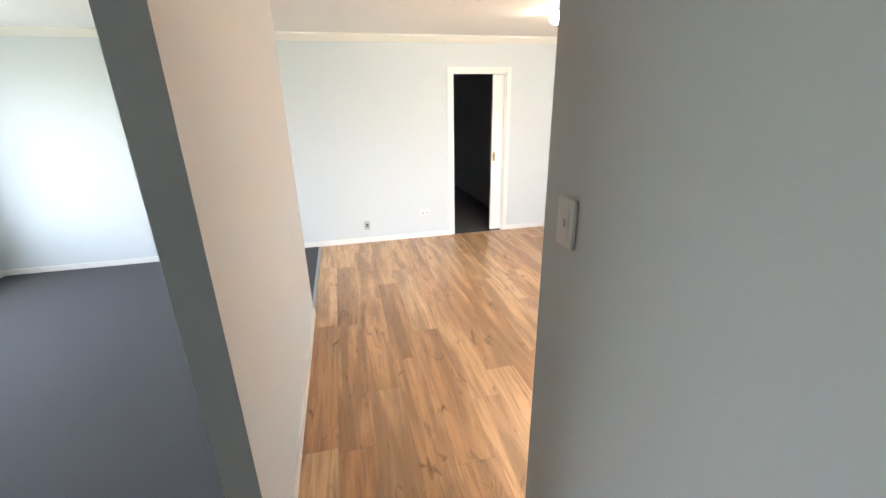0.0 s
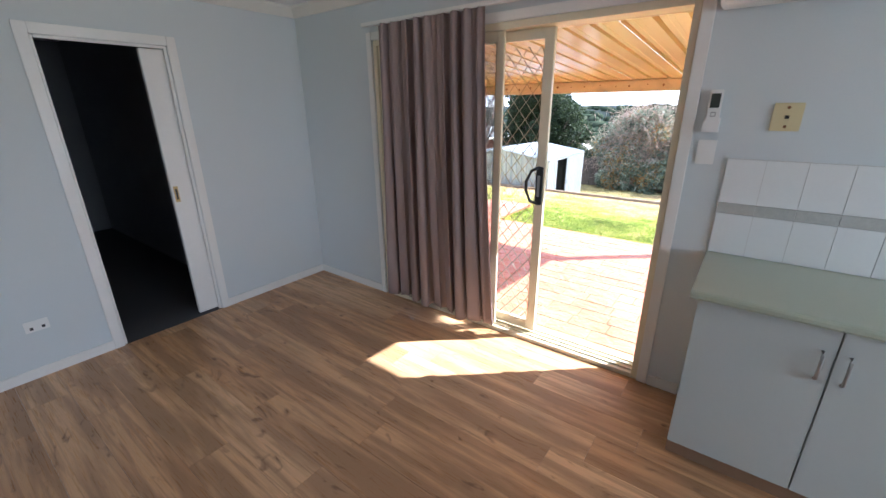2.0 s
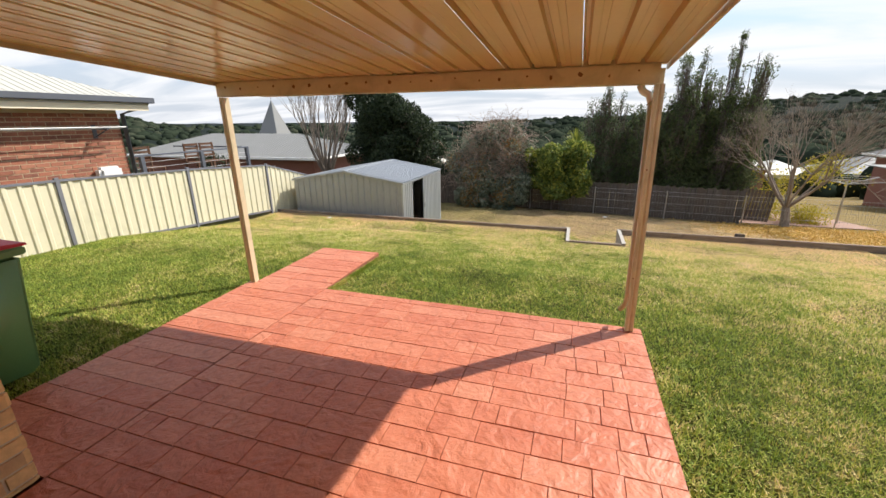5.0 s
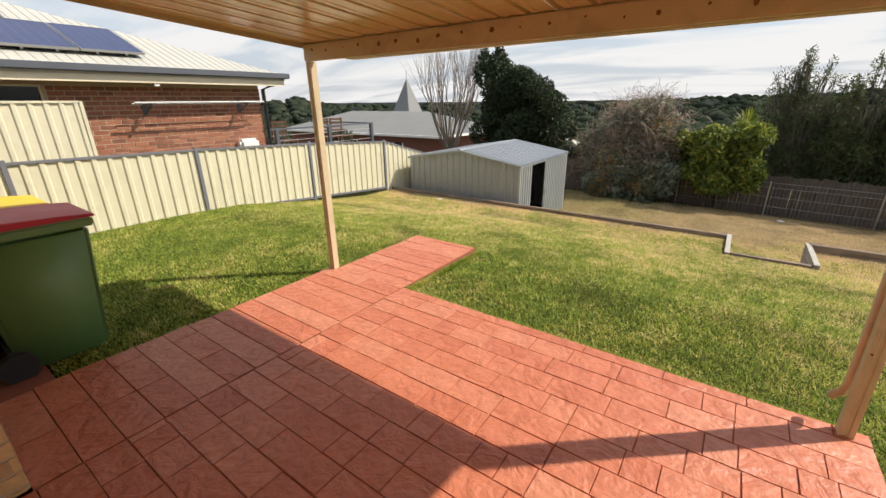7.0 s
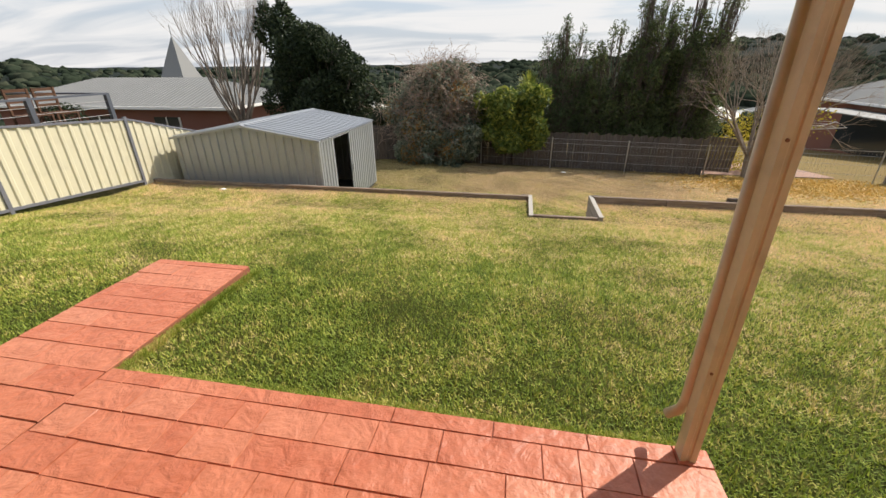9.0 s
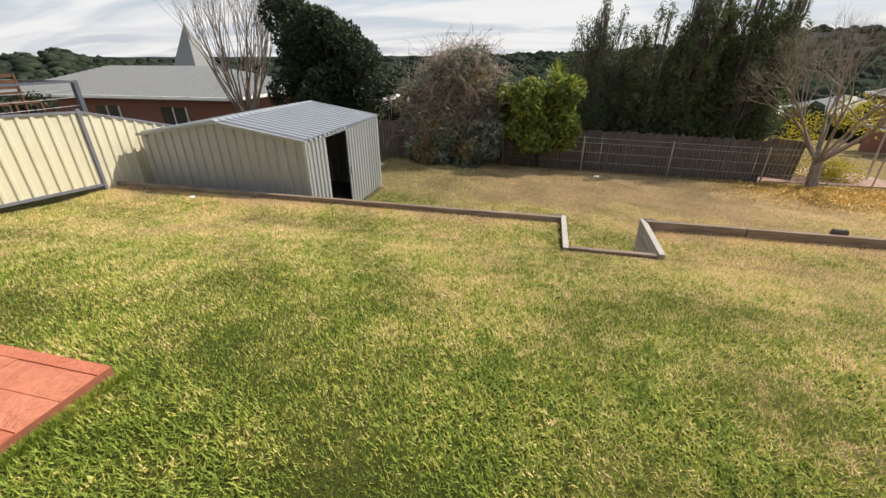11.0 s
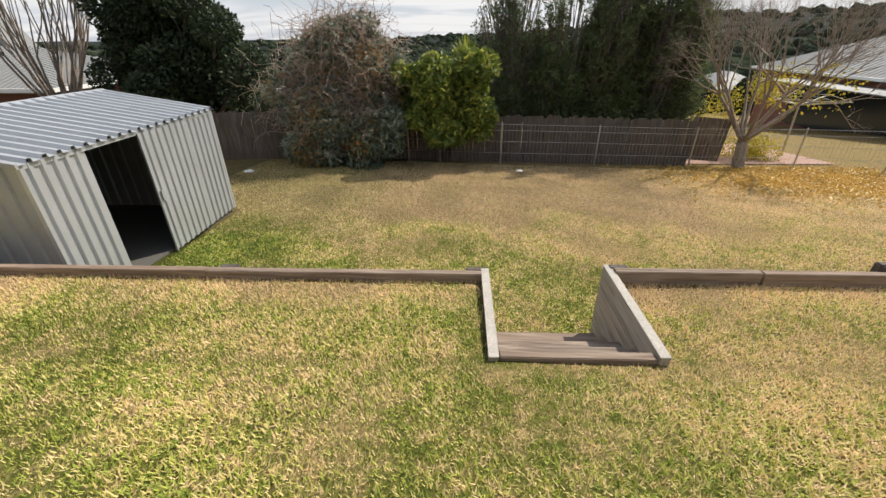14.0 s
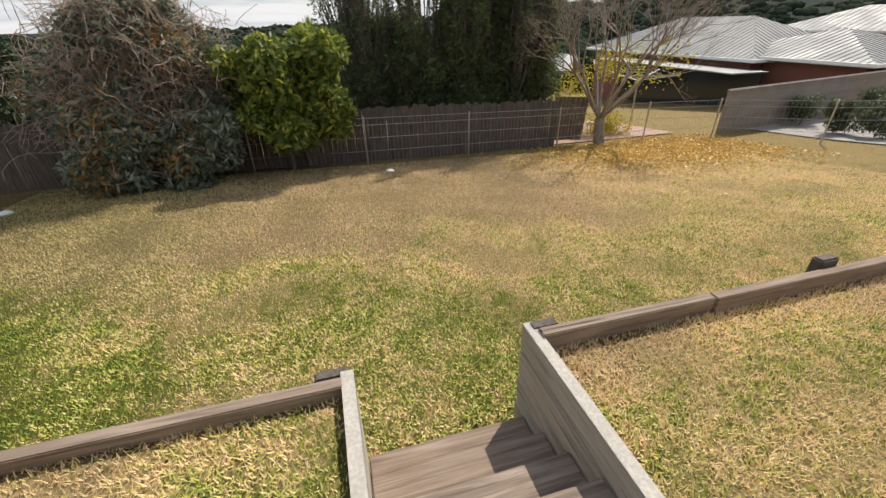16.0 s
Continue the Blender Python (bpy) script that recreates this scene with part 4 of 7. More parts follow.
def patio_cover():
    root = thing("patio_cover", (6.28, 2.35, PZ), "cream painted steel patio cover of ribbed sheet on posts", "patio cover")
    ox, oy, oz = root.location
    def P(*v):
        return (v[0] - ox, v[1] - oy, v[2] - oz)
    y0, y1, x0, x1 = 2.22, 6.42, 2.865, 6.36
    # each roof sheet: broad pans with upstanding ribs, seen from below as grooves
    pan, n = 0.60, 7
    y2 = y0 + n * pan                       # the sheets fan a little: the south edge runs out of square
    for k in range(n):
        a = y0 + k * pan
        prof = []
        for j in range(3):
            s = a + j * 0.2
            prof += [(s + 0.004, 0.0), (s + 0.080, 0.0), (s + 0.084, 0.003), (s + 0.116, 0.003), (s + 0.120, 0.0), (s + 0.158, 0.0), (s + 0.172, 0.032), (s + 0.190, 0.032), (s + 0.199, 0.0)]
        bm = bmesh.new()
        lo = [bm.verts.new(P(x0, y2 - (y2 - u) * 0.971, roof_z(x0) + v)) for u, v in prof]
        hi = [bm.verts.new(P(x1, y2 - (y2 - u) * 0.982, roof_z(x1) + v)) for u, v in prof]
        for i in range(len(prof) - 1):
            bm.faces.new((lo[i], lo[i + 1], hi[i + 1], hi[i]))
        ob = part("roof_sheet", bm, M["roof_under"], root)
        s = ob.modifiers.new("thickness", "SOLIDIFY"); s.thickness = 0.0015; s.offset = 1
    for yy in (y0 - 0.012, y0 + n * pan):
        bm = bmesh.new()
        prism(bm, [P(x0, 0, roof_z(x0) - 0.035)[0::2], P(x1, 0, roof_z(x1) - 0.035)[0::2], P(x1, 0, roof_z(x1) + 0.05)[0::2], P(x0, 0, roof_z(x0) + 0.05)[0::2]], "y", yy - oy, yy + 0.012 - oy)
        if yy < y0:
            for v in bm.verts:
                v.co.y += 0.075 if v.co.x + ox > x1 - 0.1 else 0.12
        part("barge", bm, M["cream_post"], root, "folded edge flashing")
    b = bmesh.new(); box(b, *(v for p in zip(P(6.255, 2.345, 1.875), P(6.30, 6.42, 2.008)) for v in p))
    beam = part("beam", b, M["cream_post"], root, "cream beam with flaking patches", bevel=0.003)
    # added strip, unseen: keeps sky light from showing through the ribs
    b = bmesh.new(); box(b, *(v for p in zip(P(6.275, 2.31, 2.009), P(6.28, 6.40, 2.052)) for v in p))
    part("rib_infill", b, M["cream_post"], root, "added strip closing the ribs above the beam against sky light")
    # flaked spots where the sheet screws come through
    rnd = random.Random(8)
    for k in range(20):
        yy = 2.50 + k * 0.2 + rnd.uniform(-0.02, 0.02)
        bm = bmesh.new()
        cz, nn = 1.955 + rnd.uniform(-0.02, 0.01), 6
        r = rnd.uniform(0.008, 0.022)
        ring = [bm.verts.new(P(6.2535, yy + r * rnd.uniform(0.5, 1.2) * math.cos(6.283 * i / nn), cz + r * rnd.uniform(0.5, 1.2) * math.sin(6.283 * i / nn))) for i in range(nn)]
        bm.faces.new(ring)
        part("flaked_spot", bm, M["brown_chip"], beam, "bare brown patch in the paint")
    # gutter outside the beam
    bm = bmesh.new()
    g = [(6.345, 1.985), (6.345, 1.875), (6.445, 1.875), (6.455, 1.985), (6.450, 1.985), (6.440, 1.880), (6.350, 1.880), (6.350, 1.985)]
    prism(bm, [(u - ox, v - oz) for u, v in g], "y", 2.30 - oy, 6.42 - oy - 0.45)
    part("gutter", bm, M["cream_post"], root, "cream gutter")
    b = bmesh.new(); box(b, *(v for p in zip(P(2.866, 2.2, 2.16), P(2.91, 5.29, 2.245)) for v in p))
    part("wall_plate", b, M["cream_post"], root)
    def lean(bm, foot, head, k):
        """Lean a post north by k metres over its height."""
        for v in bm.verts:
            v.co.y += k * (v.co.z + oz - foot) / (head - foot)
        return bm
    for yy, k in ((2.305, 0.03), (6.345, 0.02)):
        b = bmesh.new()
        prism(b, [(6.25 - ox, yy - 0.033 - oy), (6.315 - ox, yy - 0.033 - oy), (6.315 - ox, yy + 0.033 - oy), (6.25 - ox, yy + 0.033 - oy), (6.25 - ox, yy + 0.010 - oy), (6.256 - ox, yy + 0.006 - oy), (6.256 - ox, yy - 0.006 - oy), (6.25 - ox, yy - 0.010 - oy)], "z", 0.0, 2.02)
        post = part("post", lean(b, PZ, 1.875, k), M["cream_post"], root, "folded cream steel post")
        for h in (0.35, 1.25):
            b = bmesh.new(); tube(b, [P(6.249, yy + 0.02 + k * (h - PZ) / 2.03, h), P(6.244, yy + 0.02 + k * (h - PZ) / 2.03, h)], 0.006, 8); part("rivet", b, M["brown_chip"], post, "rusty rivet")
    bm = bmesh.new()
    tube(bm, [P(6.40, 2.45, 1.875), P(6.39, 2.43, 1.83), P(6.36, 2.385, 1.80), P(6.340, 2.368, 1.75)], 0.028, 12)
    part("downpipe_elbow", bm, M["plastic"], root, "white pipe elbow", smooth=True)
    bm = bmesh.new()
    tube(bm, [P(6.340, 2.368, 1.76), P(6.340, 2.342, 0.12), P(6.346, 2.350, 0.06), P(6.372, 2.385, 0.0)], 0.023, 12)
    part("downpipe", bm, M["cream_post"], root, "round cream downpipe along the post", smooth=True)


patio_cover()


# ---- retaining wall and steps ----
RX = 12.07
def sleeper_run(y0, y1, tops, xoff=0.0):
    """Retaining wall of stacked sleepers along y."""
    root = thing("retaining_wall", (RX, y0, -1.5), "weathered grey timber sleeper retaining wall at the lawn's edge", "retaining wall", kind="structure")
    rnd = random.Random(int(y0 * 10) + 50)
    y = y0
    while y < y1 - 0.1:
        e = min(y + 2.4, y1)
        for k in range(4):
            zt = tops - k * 0.2
            bm = bmesh.new()
            j = rnd.uniform(-0.006, 0.006)
            sk = 0.0 if k else -0.004
            box(bm, -0.075 + j, j - 0.002, y - y0 + 0.003, e - y0 - 0.003, zt - 0.197 + 1.5, zt + 1.5 + sk)
            ob = part("sleeper", bm, M["sleeper"], root, bevel=0.006)
        y = e
    return root


w1 = sleeper_run(2.90, 10.75, -0.715)
w2 = sleeper_run(-9.0, 1.80, -0.675)


def stump_posts():
    for y, zt in ((2.96, -0.70), (1.74, -0.66), (5.15, -0.705), (7.6, -0.72), (-0.45, -0.60), (-2.9, -0.62), (-5.3, -0.6)):
        root = thing("wall_post", (RX + 0.045, y, -1.9), "dark split timber post behind the sleeper wall", "post", "retaining wall posts")
        bm = bmesh.new()
        box(bm, -0.042, 0.035, -0.085, 0.085, 0, zt + 1.872)
        part("post", bm, M["paling"], root, bevel=0.012)


stump_posts()


def garden_steps():
    root = thing("garden_steps", (11.05, 1.8, -1.55), "weathered timber sleeper steps down through the retaining wall", "steps")
    ox, oy, oz = root.location
    def b(name, x0, x1, y0, y1, z0, z1, mat, label=""):
        bm = bmesh.new(); box(bm, x0 - ox, x1 - ox, y0 - oy, y1 - oy, z0 - oz, z1 - oz)
        return part(name, bm, M[mat], root, label, bevel=0.006)
    b("header", 11.01, 11.085, 1.86, 2.84, -0.92, -0.725, "sleeper", "header sleeper at the top of the steps")
    for k in range(4):
        x = 11.087 + k * 0.235
        z = -0.885 - k * 0.152
        b("tread", x, x + 0.228, 1.862, 2.838, z - 0.10, z, "sleeper", "cracked timber tread")
        b("riser", x + 0.16, x + 0.235, 1.863, 2.837, z - 0.27, z - 0.101, "sleeper")
    for k in range(4):
        b("side_board", 11.005, 12.15, 1.79, 1.855, -0.889 - k * 0.2, -0.70 - k * 0.2, "sleeper_x", "side board with a bleached top edge")
        b("side_board", 11.005, 12.10, 2.845, 2.91, -0.914 - k * 0.2, -0.725 - k * 0.2, "sleeper_x", "side board with a bleached top edge")
    for y0, y1, z, x1 in ((1.788, 1.857, -0.70, 12.152), (2.843, 2.912, -0.725, 12.102)):
        b("cap", 11.003, x1, y0, y1, z, z + 0.003, "sleeper_top", "bleached top edge of the side board")


garden_steps()


# ---- corrugated sheet ----
def ribbed(bm, a, b, z_lo, z_hi, pitch=0.16, depth=0.02, rib=0.05, slope=0.012):
    """Upright trapezoid-ribbed sheet from a to b (plan points). z_lo, z_hi: heights at both ends as pairs."""
    a, b = Vector((*a, 0)), Vector((*b, 0))
    L = (b - a).length
    d = (b - a) / L
    nrm = Vector((d.y, -d.x, 0))
    prof, s = [], 0.0
    while s < L:
        prof += [(s, 0), (s + pitch - rib - 2 * slope, 0), (s + pitch - rib - slope, depth), (s + pitch - slope, depth)]
        s += pitch
    prof = [p for p in prof if p[0] < L] + [(L, 0)]
    prev = None
    for u, w in prof:
        t = u / L
        p = a + d * u + nrm * w
        lo = bm.verts.new((p.x, p.y, z_lo[0] + (z_lo[1] - z_lo[0]) * t))
        hi = bm.verts.new((p.x, p.y, (z_hi(u) if callable(z_hi) else z_hi[0] + (z_hi[1] - z_hi[0]) * t)))
        if prev:
            bm.faces.new((prev[0], lo, hi, prev[1]))
        prev = (lo, hi)


def fence_bay(x0, x1, y, zb, zt, group="side fence bays", post=True):
    """One bay of steel fencing along x: post, sheet, top and bottom rails. zb, zt: pairs."""
    root = thing("fence_bay", (x0, y, zb[0]), "cream ribbed steel fence bay with slate-grey post and rails", "fence", group)
    L = x1 - x0
    def P(z):
        return z - zb[0]
    bm = bmesh.new()
    ribbed(bm, (0.03, 0), (L - 0.03, 0), (P(zb[0]) + 0.03, P(zb[1]) + 0.03), (P(zt[0]) - 0.02, P(zt[1]) - 0.02), 0.19, 0.022, 0.045, 0.022)
    part("sheet", bm, M["fence_cream"], root)
    for nm, za, zc, h in (("top_rail", P(zt[0]), P(zt[1]), 0.035), ("bottom_rail", P(zb[0]) + 0.045, P(zb[1]) + 0.045, 0.045)):
        bm = bmesh.new()
        prism(bm, [(0.028, za), (L - 0.028, zc), (L - 0.028, zc - h), (0.028, za - h)], "y", -0.030, 0.012)
        part(nm, bm, M["fence_post"], root, "slate-grey rail")
    if post:
        bm = bmesh.new()
        box(bm, -0.028, 0.028, -0.034, 0.02, -0.25, P(zt[0]) + 0.03)
        part("post", bm, M["fence_post"], root, "slate-grey post")
    return root


FY = 10.76
fence_bay(-0.05, 2.32, FY, (-0.30, -0.30), (0.88, 0.85))
fence_bay(2.32, 4.69, FY, (-0.30, -0.33), (0.85, 0.83))
fence_bay(4.69, 7.06, FY, (-0.33, -0.37), (0.83, 0.78))
fence_bay(7.06, 9.42, FY, (-0.37, -0.55), (0.78, 0.69))
fence_bay(9.42, 11.79, FY, (-0.55, -0.72), (0.69, 0.54))
fence_bay(11.79, 14.15, FY, (-1.62, -1.72), (0.54, -0.10))
fence_bay(14.15, 16.5, FY, (-1.72, -1.85), (-0.10, -0.12))
fence_bay(16.5, 18.9, FY, (-1.85, -2.0), (-0.12, -0.25))


def high_fence():
    root = thing("neighbour_fence", (3.9, 12.2, -0.4), "tall cream ribbed steel screen fence next door", "fence")
    bm = bmesh.new()
    ribbed(bm, (-7, 0), (2.12, 0), (0, 0), (1.98, 1.96), 0.19, 0.022, 0.045, 0.022)
    part("sheet", bm, M["fence_cream"], root)
    bm = bmesh.new(); box(bm, -7, 2.13, -0.03, 0.02, 1.955, 1.99); part("top_rail", bm, M["fence_cream"], root, "cream top rail")
    bm = bmesh.new(); box(bm, 2.12, 2.17, -0.03, 0.02, 0, 1.98); part("post", bm, M["fence_cream"], root, "cream end post")


high_fence()


# ---- garden shed ----
def shed():
    X0, X1, Y0, Y1, ZB, ZE, ZR = 12.50, 15.66, 7.12, 10.45, -1.60, 0.06, 0.33
    YM = (Y0 + Y1) / 2
    root = thing("garden_shed", (X0, Y0, ZB), "grey ribbed steel garden shed with its sliding door open", "shed")
    o = Vector((X0, Y0, ZB))
    def pt(*v):
        return tuple(Vector(v) - o)
    def shift(bm):
        bmesh.ops.translate(bm, verts=bm.verts, vec=-o)
        return bm
    for xx, nm in ((X0, "wall_west"), (X1, "wall_east")):
        bm = bmesh.new()
        ribbed(bm, (xx, Y0), (xx, Y1), (ZB, ZB), lambda u: ZE + (ZR - ZE) * (1 - abs(u - (Y1 - Y0) / 2) / ((Y1 - Y0) / 2)), 0.19, 0.022, 0.05, 0.018)
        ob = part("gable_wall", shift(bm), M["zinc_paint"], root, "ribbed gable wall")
    bm = bmesh.new(); ribbed(bm, (X0, Y1), (X1, Y1), (ZB, ZB), (ZE, ZE), 0.19, 0.018)
    part("back_wall", shift(bm), M["zinc_paint"], root)
    bm = bmesh.new(); ribbed(bm, (X0, Y0), (13.22, Y0), (ZB, ZB), (ZE, ZE), 0.13, 0.026, 0.04)
    part("front_wall", shift(bm), M["zinc"], root, "paler ribbed front wall")
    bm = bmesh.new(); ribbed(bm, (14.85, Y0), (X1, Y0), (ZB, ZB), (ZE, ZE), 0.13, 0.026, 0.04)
    part("front_wall", shift(bm), M["zinc"], root, "paler ribbed front wall")
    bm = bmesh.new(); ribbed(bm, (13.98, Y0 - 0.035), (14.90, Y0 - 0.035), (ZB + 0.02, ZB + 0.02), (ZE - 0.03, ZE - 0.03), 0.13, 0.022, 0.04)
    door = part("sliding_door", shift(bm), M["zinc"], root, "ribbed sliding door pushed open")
    bm = bmesh.new(); box(bm, 14.01, 14.05, Y0 - 0.07, Y0 - 0.05, -0.86, -0.72); part("door_handle", shift(bm), M["zinc_paint"], door)
    bm = bmesh.new(); box(bm, 13.975, 14.0, Y0 - 0.045, Y0 - 0.02, ZB, ZE - 0.03); part("door_edge", shift(bm), M["zinc"], door)
    bm = bmesh.new(); box(bm, X0, X1, Y0 - 0.02, Y0 + 0.03, ZE - 0.05, ZE + 0.0); part("door_track", shift(bm), M["zinc"], root)
    # ribbed roof slopes, ribs across from eave to ridge
    for ya, yb, in ((Y0 - 0.05, YM), (Y1 + 0.05, YM)):
        bm = bmesh.new()
        x, prev = X0 - 0.04, None
        while x < X1 + 0.04:
            for dx, dz in ((0, 0.008), (0.09, 0.008), (0.105, 0.048), (0.145, 0.048), (0.16, 0.008)):
                q = (bm.verts.new(pt(min(x + dx, X1 + 0.05), ya, ZE + dz - 0.008)), bm.verts.new(pt(min(x + dx, X1 + 0.05), yb, ZR + dz)))
                if prev:
                    bm.faces.new((prev[0], q[0], q[1], prev[1]))
                prev = q
            x += 0.16
        part("roof_slope", bm, M["zinc"], root, "ribbed roof slope")
    bm = bmesh.new()
    prism(bm, [(YM - 0.09 - o.y, ZR + 0.012 - o.z), (YM - o.y, ZR + 0.045 - o.z), (YM + 0.09 - o.y, ZR + 0.012 - o.z), (YM - o.y, ZR + 0.030 - o.z)], "x", -0.05, X1 - X0 + 0.05)
    part("ridge_cap", bm, M["zinc"], root)
    for y0_, y1_ in ((Y0 - 0.05, YM), (YM, Y1 + 0.05)):
        bm = bmesh.new()
        za, zb = (ZE, ZR) if y0_ < YM - 0.1 and y1_ == YM else (ZR, ZE)
        prism(bm, [(y0_ - o.y, za - o.z - 0.03), (y1_ - o.y, zb - o.z - 0.03), (y1_ - o.y, zb - o.z + 0.018), (y0_ - o.y, za - o.z + 0.018)], "x", -0.055, -0.028)
        part("barge", bm, M["zinc_paint"], root)
    bm = bmesh.new(); box(bm, X0 + 0.03, X1 - 0.03, Y0 + 0.04, Y1 - 0.03, ZB - 0.1, ZB + 0.03); part("floor_slab", shift(bm), M["dark_gap"], root, "dirty slab inside")
    bm = bmesh.new(); box(bm, X0 - 0.01, X0 + 0.035, Y0 - 0.025, Y0 + 0.02, ZB, ZE)
    part("corner_trim", shift(bm), M["zinc"], root)
    bm = bmesh.new(); box(bm, X1 - 0.03, X1 + 0.015, Y0 - 0.025, Y0 + 0.02, ZB, ZE)
    part("corner_trim", shift(bm), M["zinc"], root)


shed()


# ---- bins ----
def bin_(at, turn, lid, label):
    root = thing("wheelie_bin", at, label, "wheelie bin", "bins beside the house")
    root.rotation_euler.z = radians(turn)
    bm = bmesh.new()
    lo = [bm.verts.new(p) for p in ((-0.245, -0.22, 0.02), (0.245, -0.22, 0.02), (0.245, 0.25, 0.02), (-0.245, 0.25, 0.02))]
    mid = [bm.verts.new(p) for p in ((-0.285, -0.30, 0.93), (0.285, -0.30, 0.93), (0.285, 0.33, 0.93), (-0.285, 0.33, 0.93))]
    for k in range(4):
        bm.faces.new((lo[k], lo[(k + 1) % 4], mid[(k + 1) % 4], mid[k]))
    bm.faces.new(lo[::-1]); bm.faces.new(mid)
    part("body", bm, M["bin_green"], root, bevel=0.03, smooth=True)
    bm = bmesh.new(); box(bm, -0.30, 0.30, -0.33, 0.35, 0.925, 0.985); part("rim", bm, M["bin_green"], root, bevel=0.012)
    bm = bmesh.new()
    prism(bm, [(-0.35, 0.987), (-0.35, 1.003), (-0.20, 1.020), (0.22, 1.040), (0.36, 1.020), (0.37, 0.987)], "x", -0.30, 0.30)
    part("lid", bm, M[lid], root, "bright lid", bevel=0.012)
    bm = bmesh.new(); tube(bm, [(-0.24, 0.36, 1.00), (-0.24, 0.43, 1.01), (0.24, 0.43, 1.01), (0.24, 0.36, 1.00)], 0.014, 8); part("handle", bm, M["bin_green"], root)
    for sx in (-0.30, 0.27):
        bm = bmesh.new(); tube(bm, [(sx - 0.02, 0.27, 0.10), (sx + 0.05, 0.27, 0.10)], 0.10, 20); w = part("wheel", bm, M["rubber"], root, "black rubber wheel")
    bm = bmesh.new(); tube(bm, [(-0.30, 0.27, 0.10), (0.30, 0.27, 0.10)], 0.012, 8); part("axle", bm, M["steel"], root)


bin_((4.15, 6.88, -0.18), 90, "bin_red", "dark green wheelie bin with a red lid on the lawn's edge")
bin_((4.08, 7.62, -0.20), 90, "bin_yellow", "dark green wheelie bin with a yellow lid behind the red-lidded one")


# ---- plants ----
def leaf_cloud(centres, radii, count, size, rng, long=2.2, flat=0.0, hang=0.0):
    """Many diamond leaves in lumpy clumps; returns vertices and quads."""
    centres, radii = np.asarray(centres, float), np.asarray(radii, float)
    k = rng.choice(len(centres), count, p=(radii.prod(1) ** 0.66) / (radii.prod(1) ** 0.66).sum())
    d = rng.normal(size=(count, 3)); d /= np.linalg.norm(d, axis=1)[:, None]
    r = rng.uniform(0.25, 1.0, count) ** 0.45
    c = centres[k] + d * radii[k] * r[:, None]
    a = rng.normal(size=(count, 3)) + d * 0.8
    a[:, 2] = a[:, 2] * (1 - flat) - hang
    a /= np.linalg.norm(a, axis=1)[:, None]
    b = np.cross(a, rng.normal(size=(count, 3))); b /= np.linalg.norm(b, axis=1)[:, None]
    s = size * rng.uniform(0.6, 1.3, count)[:, None]
    w = s / long
    v = np.stack([c - a * s * 0.5, c + b * w * 0.5, c + a * s * 0.5, c - b * w * 0.5], 1).reshape(-1, 3)
    f = np.arange(count * 4).reshape(-1, 4)
    return v, f


def limb_mesh(segs, sides=6):
    """Tapered round limbs from (p0, p1, r0, r1)."""
    V, F, n = [], [], 0
    ang = np.arange(sides) * 2 * np.pi / sides
    for p0, p1, r0, r1 in segs:
        p0, p1 = np.asarray(p0, float), np.asarray(p1, float)
        d = p1 - p0; d = d / (np.linalg.norm(d) + 1e-9)
        a = np.cross(d, (0, 0, 1) if abs(d[2]) < 0.9 else (1, 0, 0)); a /= np.linalg.norm(a)
        b = np.cross(d, a)
        ring = np.cos(ang)[:, None] * a + np.sin(ang)[:, None] * b
        V += [p0 + ring * r0, p1 + ring * r1]
        i = np.arange(sides)
        F.append(np.stack([n + i, n + (i + 1) % sides, n + sides + (i + 1) % sides, n + sides + i], 1))
        n += 2 * sides
    return np.concatenate(V), np.concatenate(F)


def grow(rng, p, d, length, r, depth, spread, segs, tips, up=0.15, kids=(2, 4), shrink=0.68, bend=0.15):
    """Branches that fork until depth runs out."""
    steps = 3
    for i in range(steps):
        d = d + rng.normal(size=3) * bend + np.array((0, 0, up * 0.4)); d /= np.linalg.norm(d)
        q = p + d * length / steps
        r2 = r * (0.88 if depth else 0.6)
        segs.append((p, q, r, r2))
        p, r = q, r2
    tips.append(p)
    if depth == 0:
        return
    for _ in range(rng.randint(*kids)):
        e = d + rng.normal(size=3) * spread; e[2] += up; e /= np.linalg.norm(e)
        grow(rng, p, e, length * shrink * rng.uniform(0.8, 1.15), r * 0.68, depth - 1, spread, segs, tips, up, kids, shrink, bend)


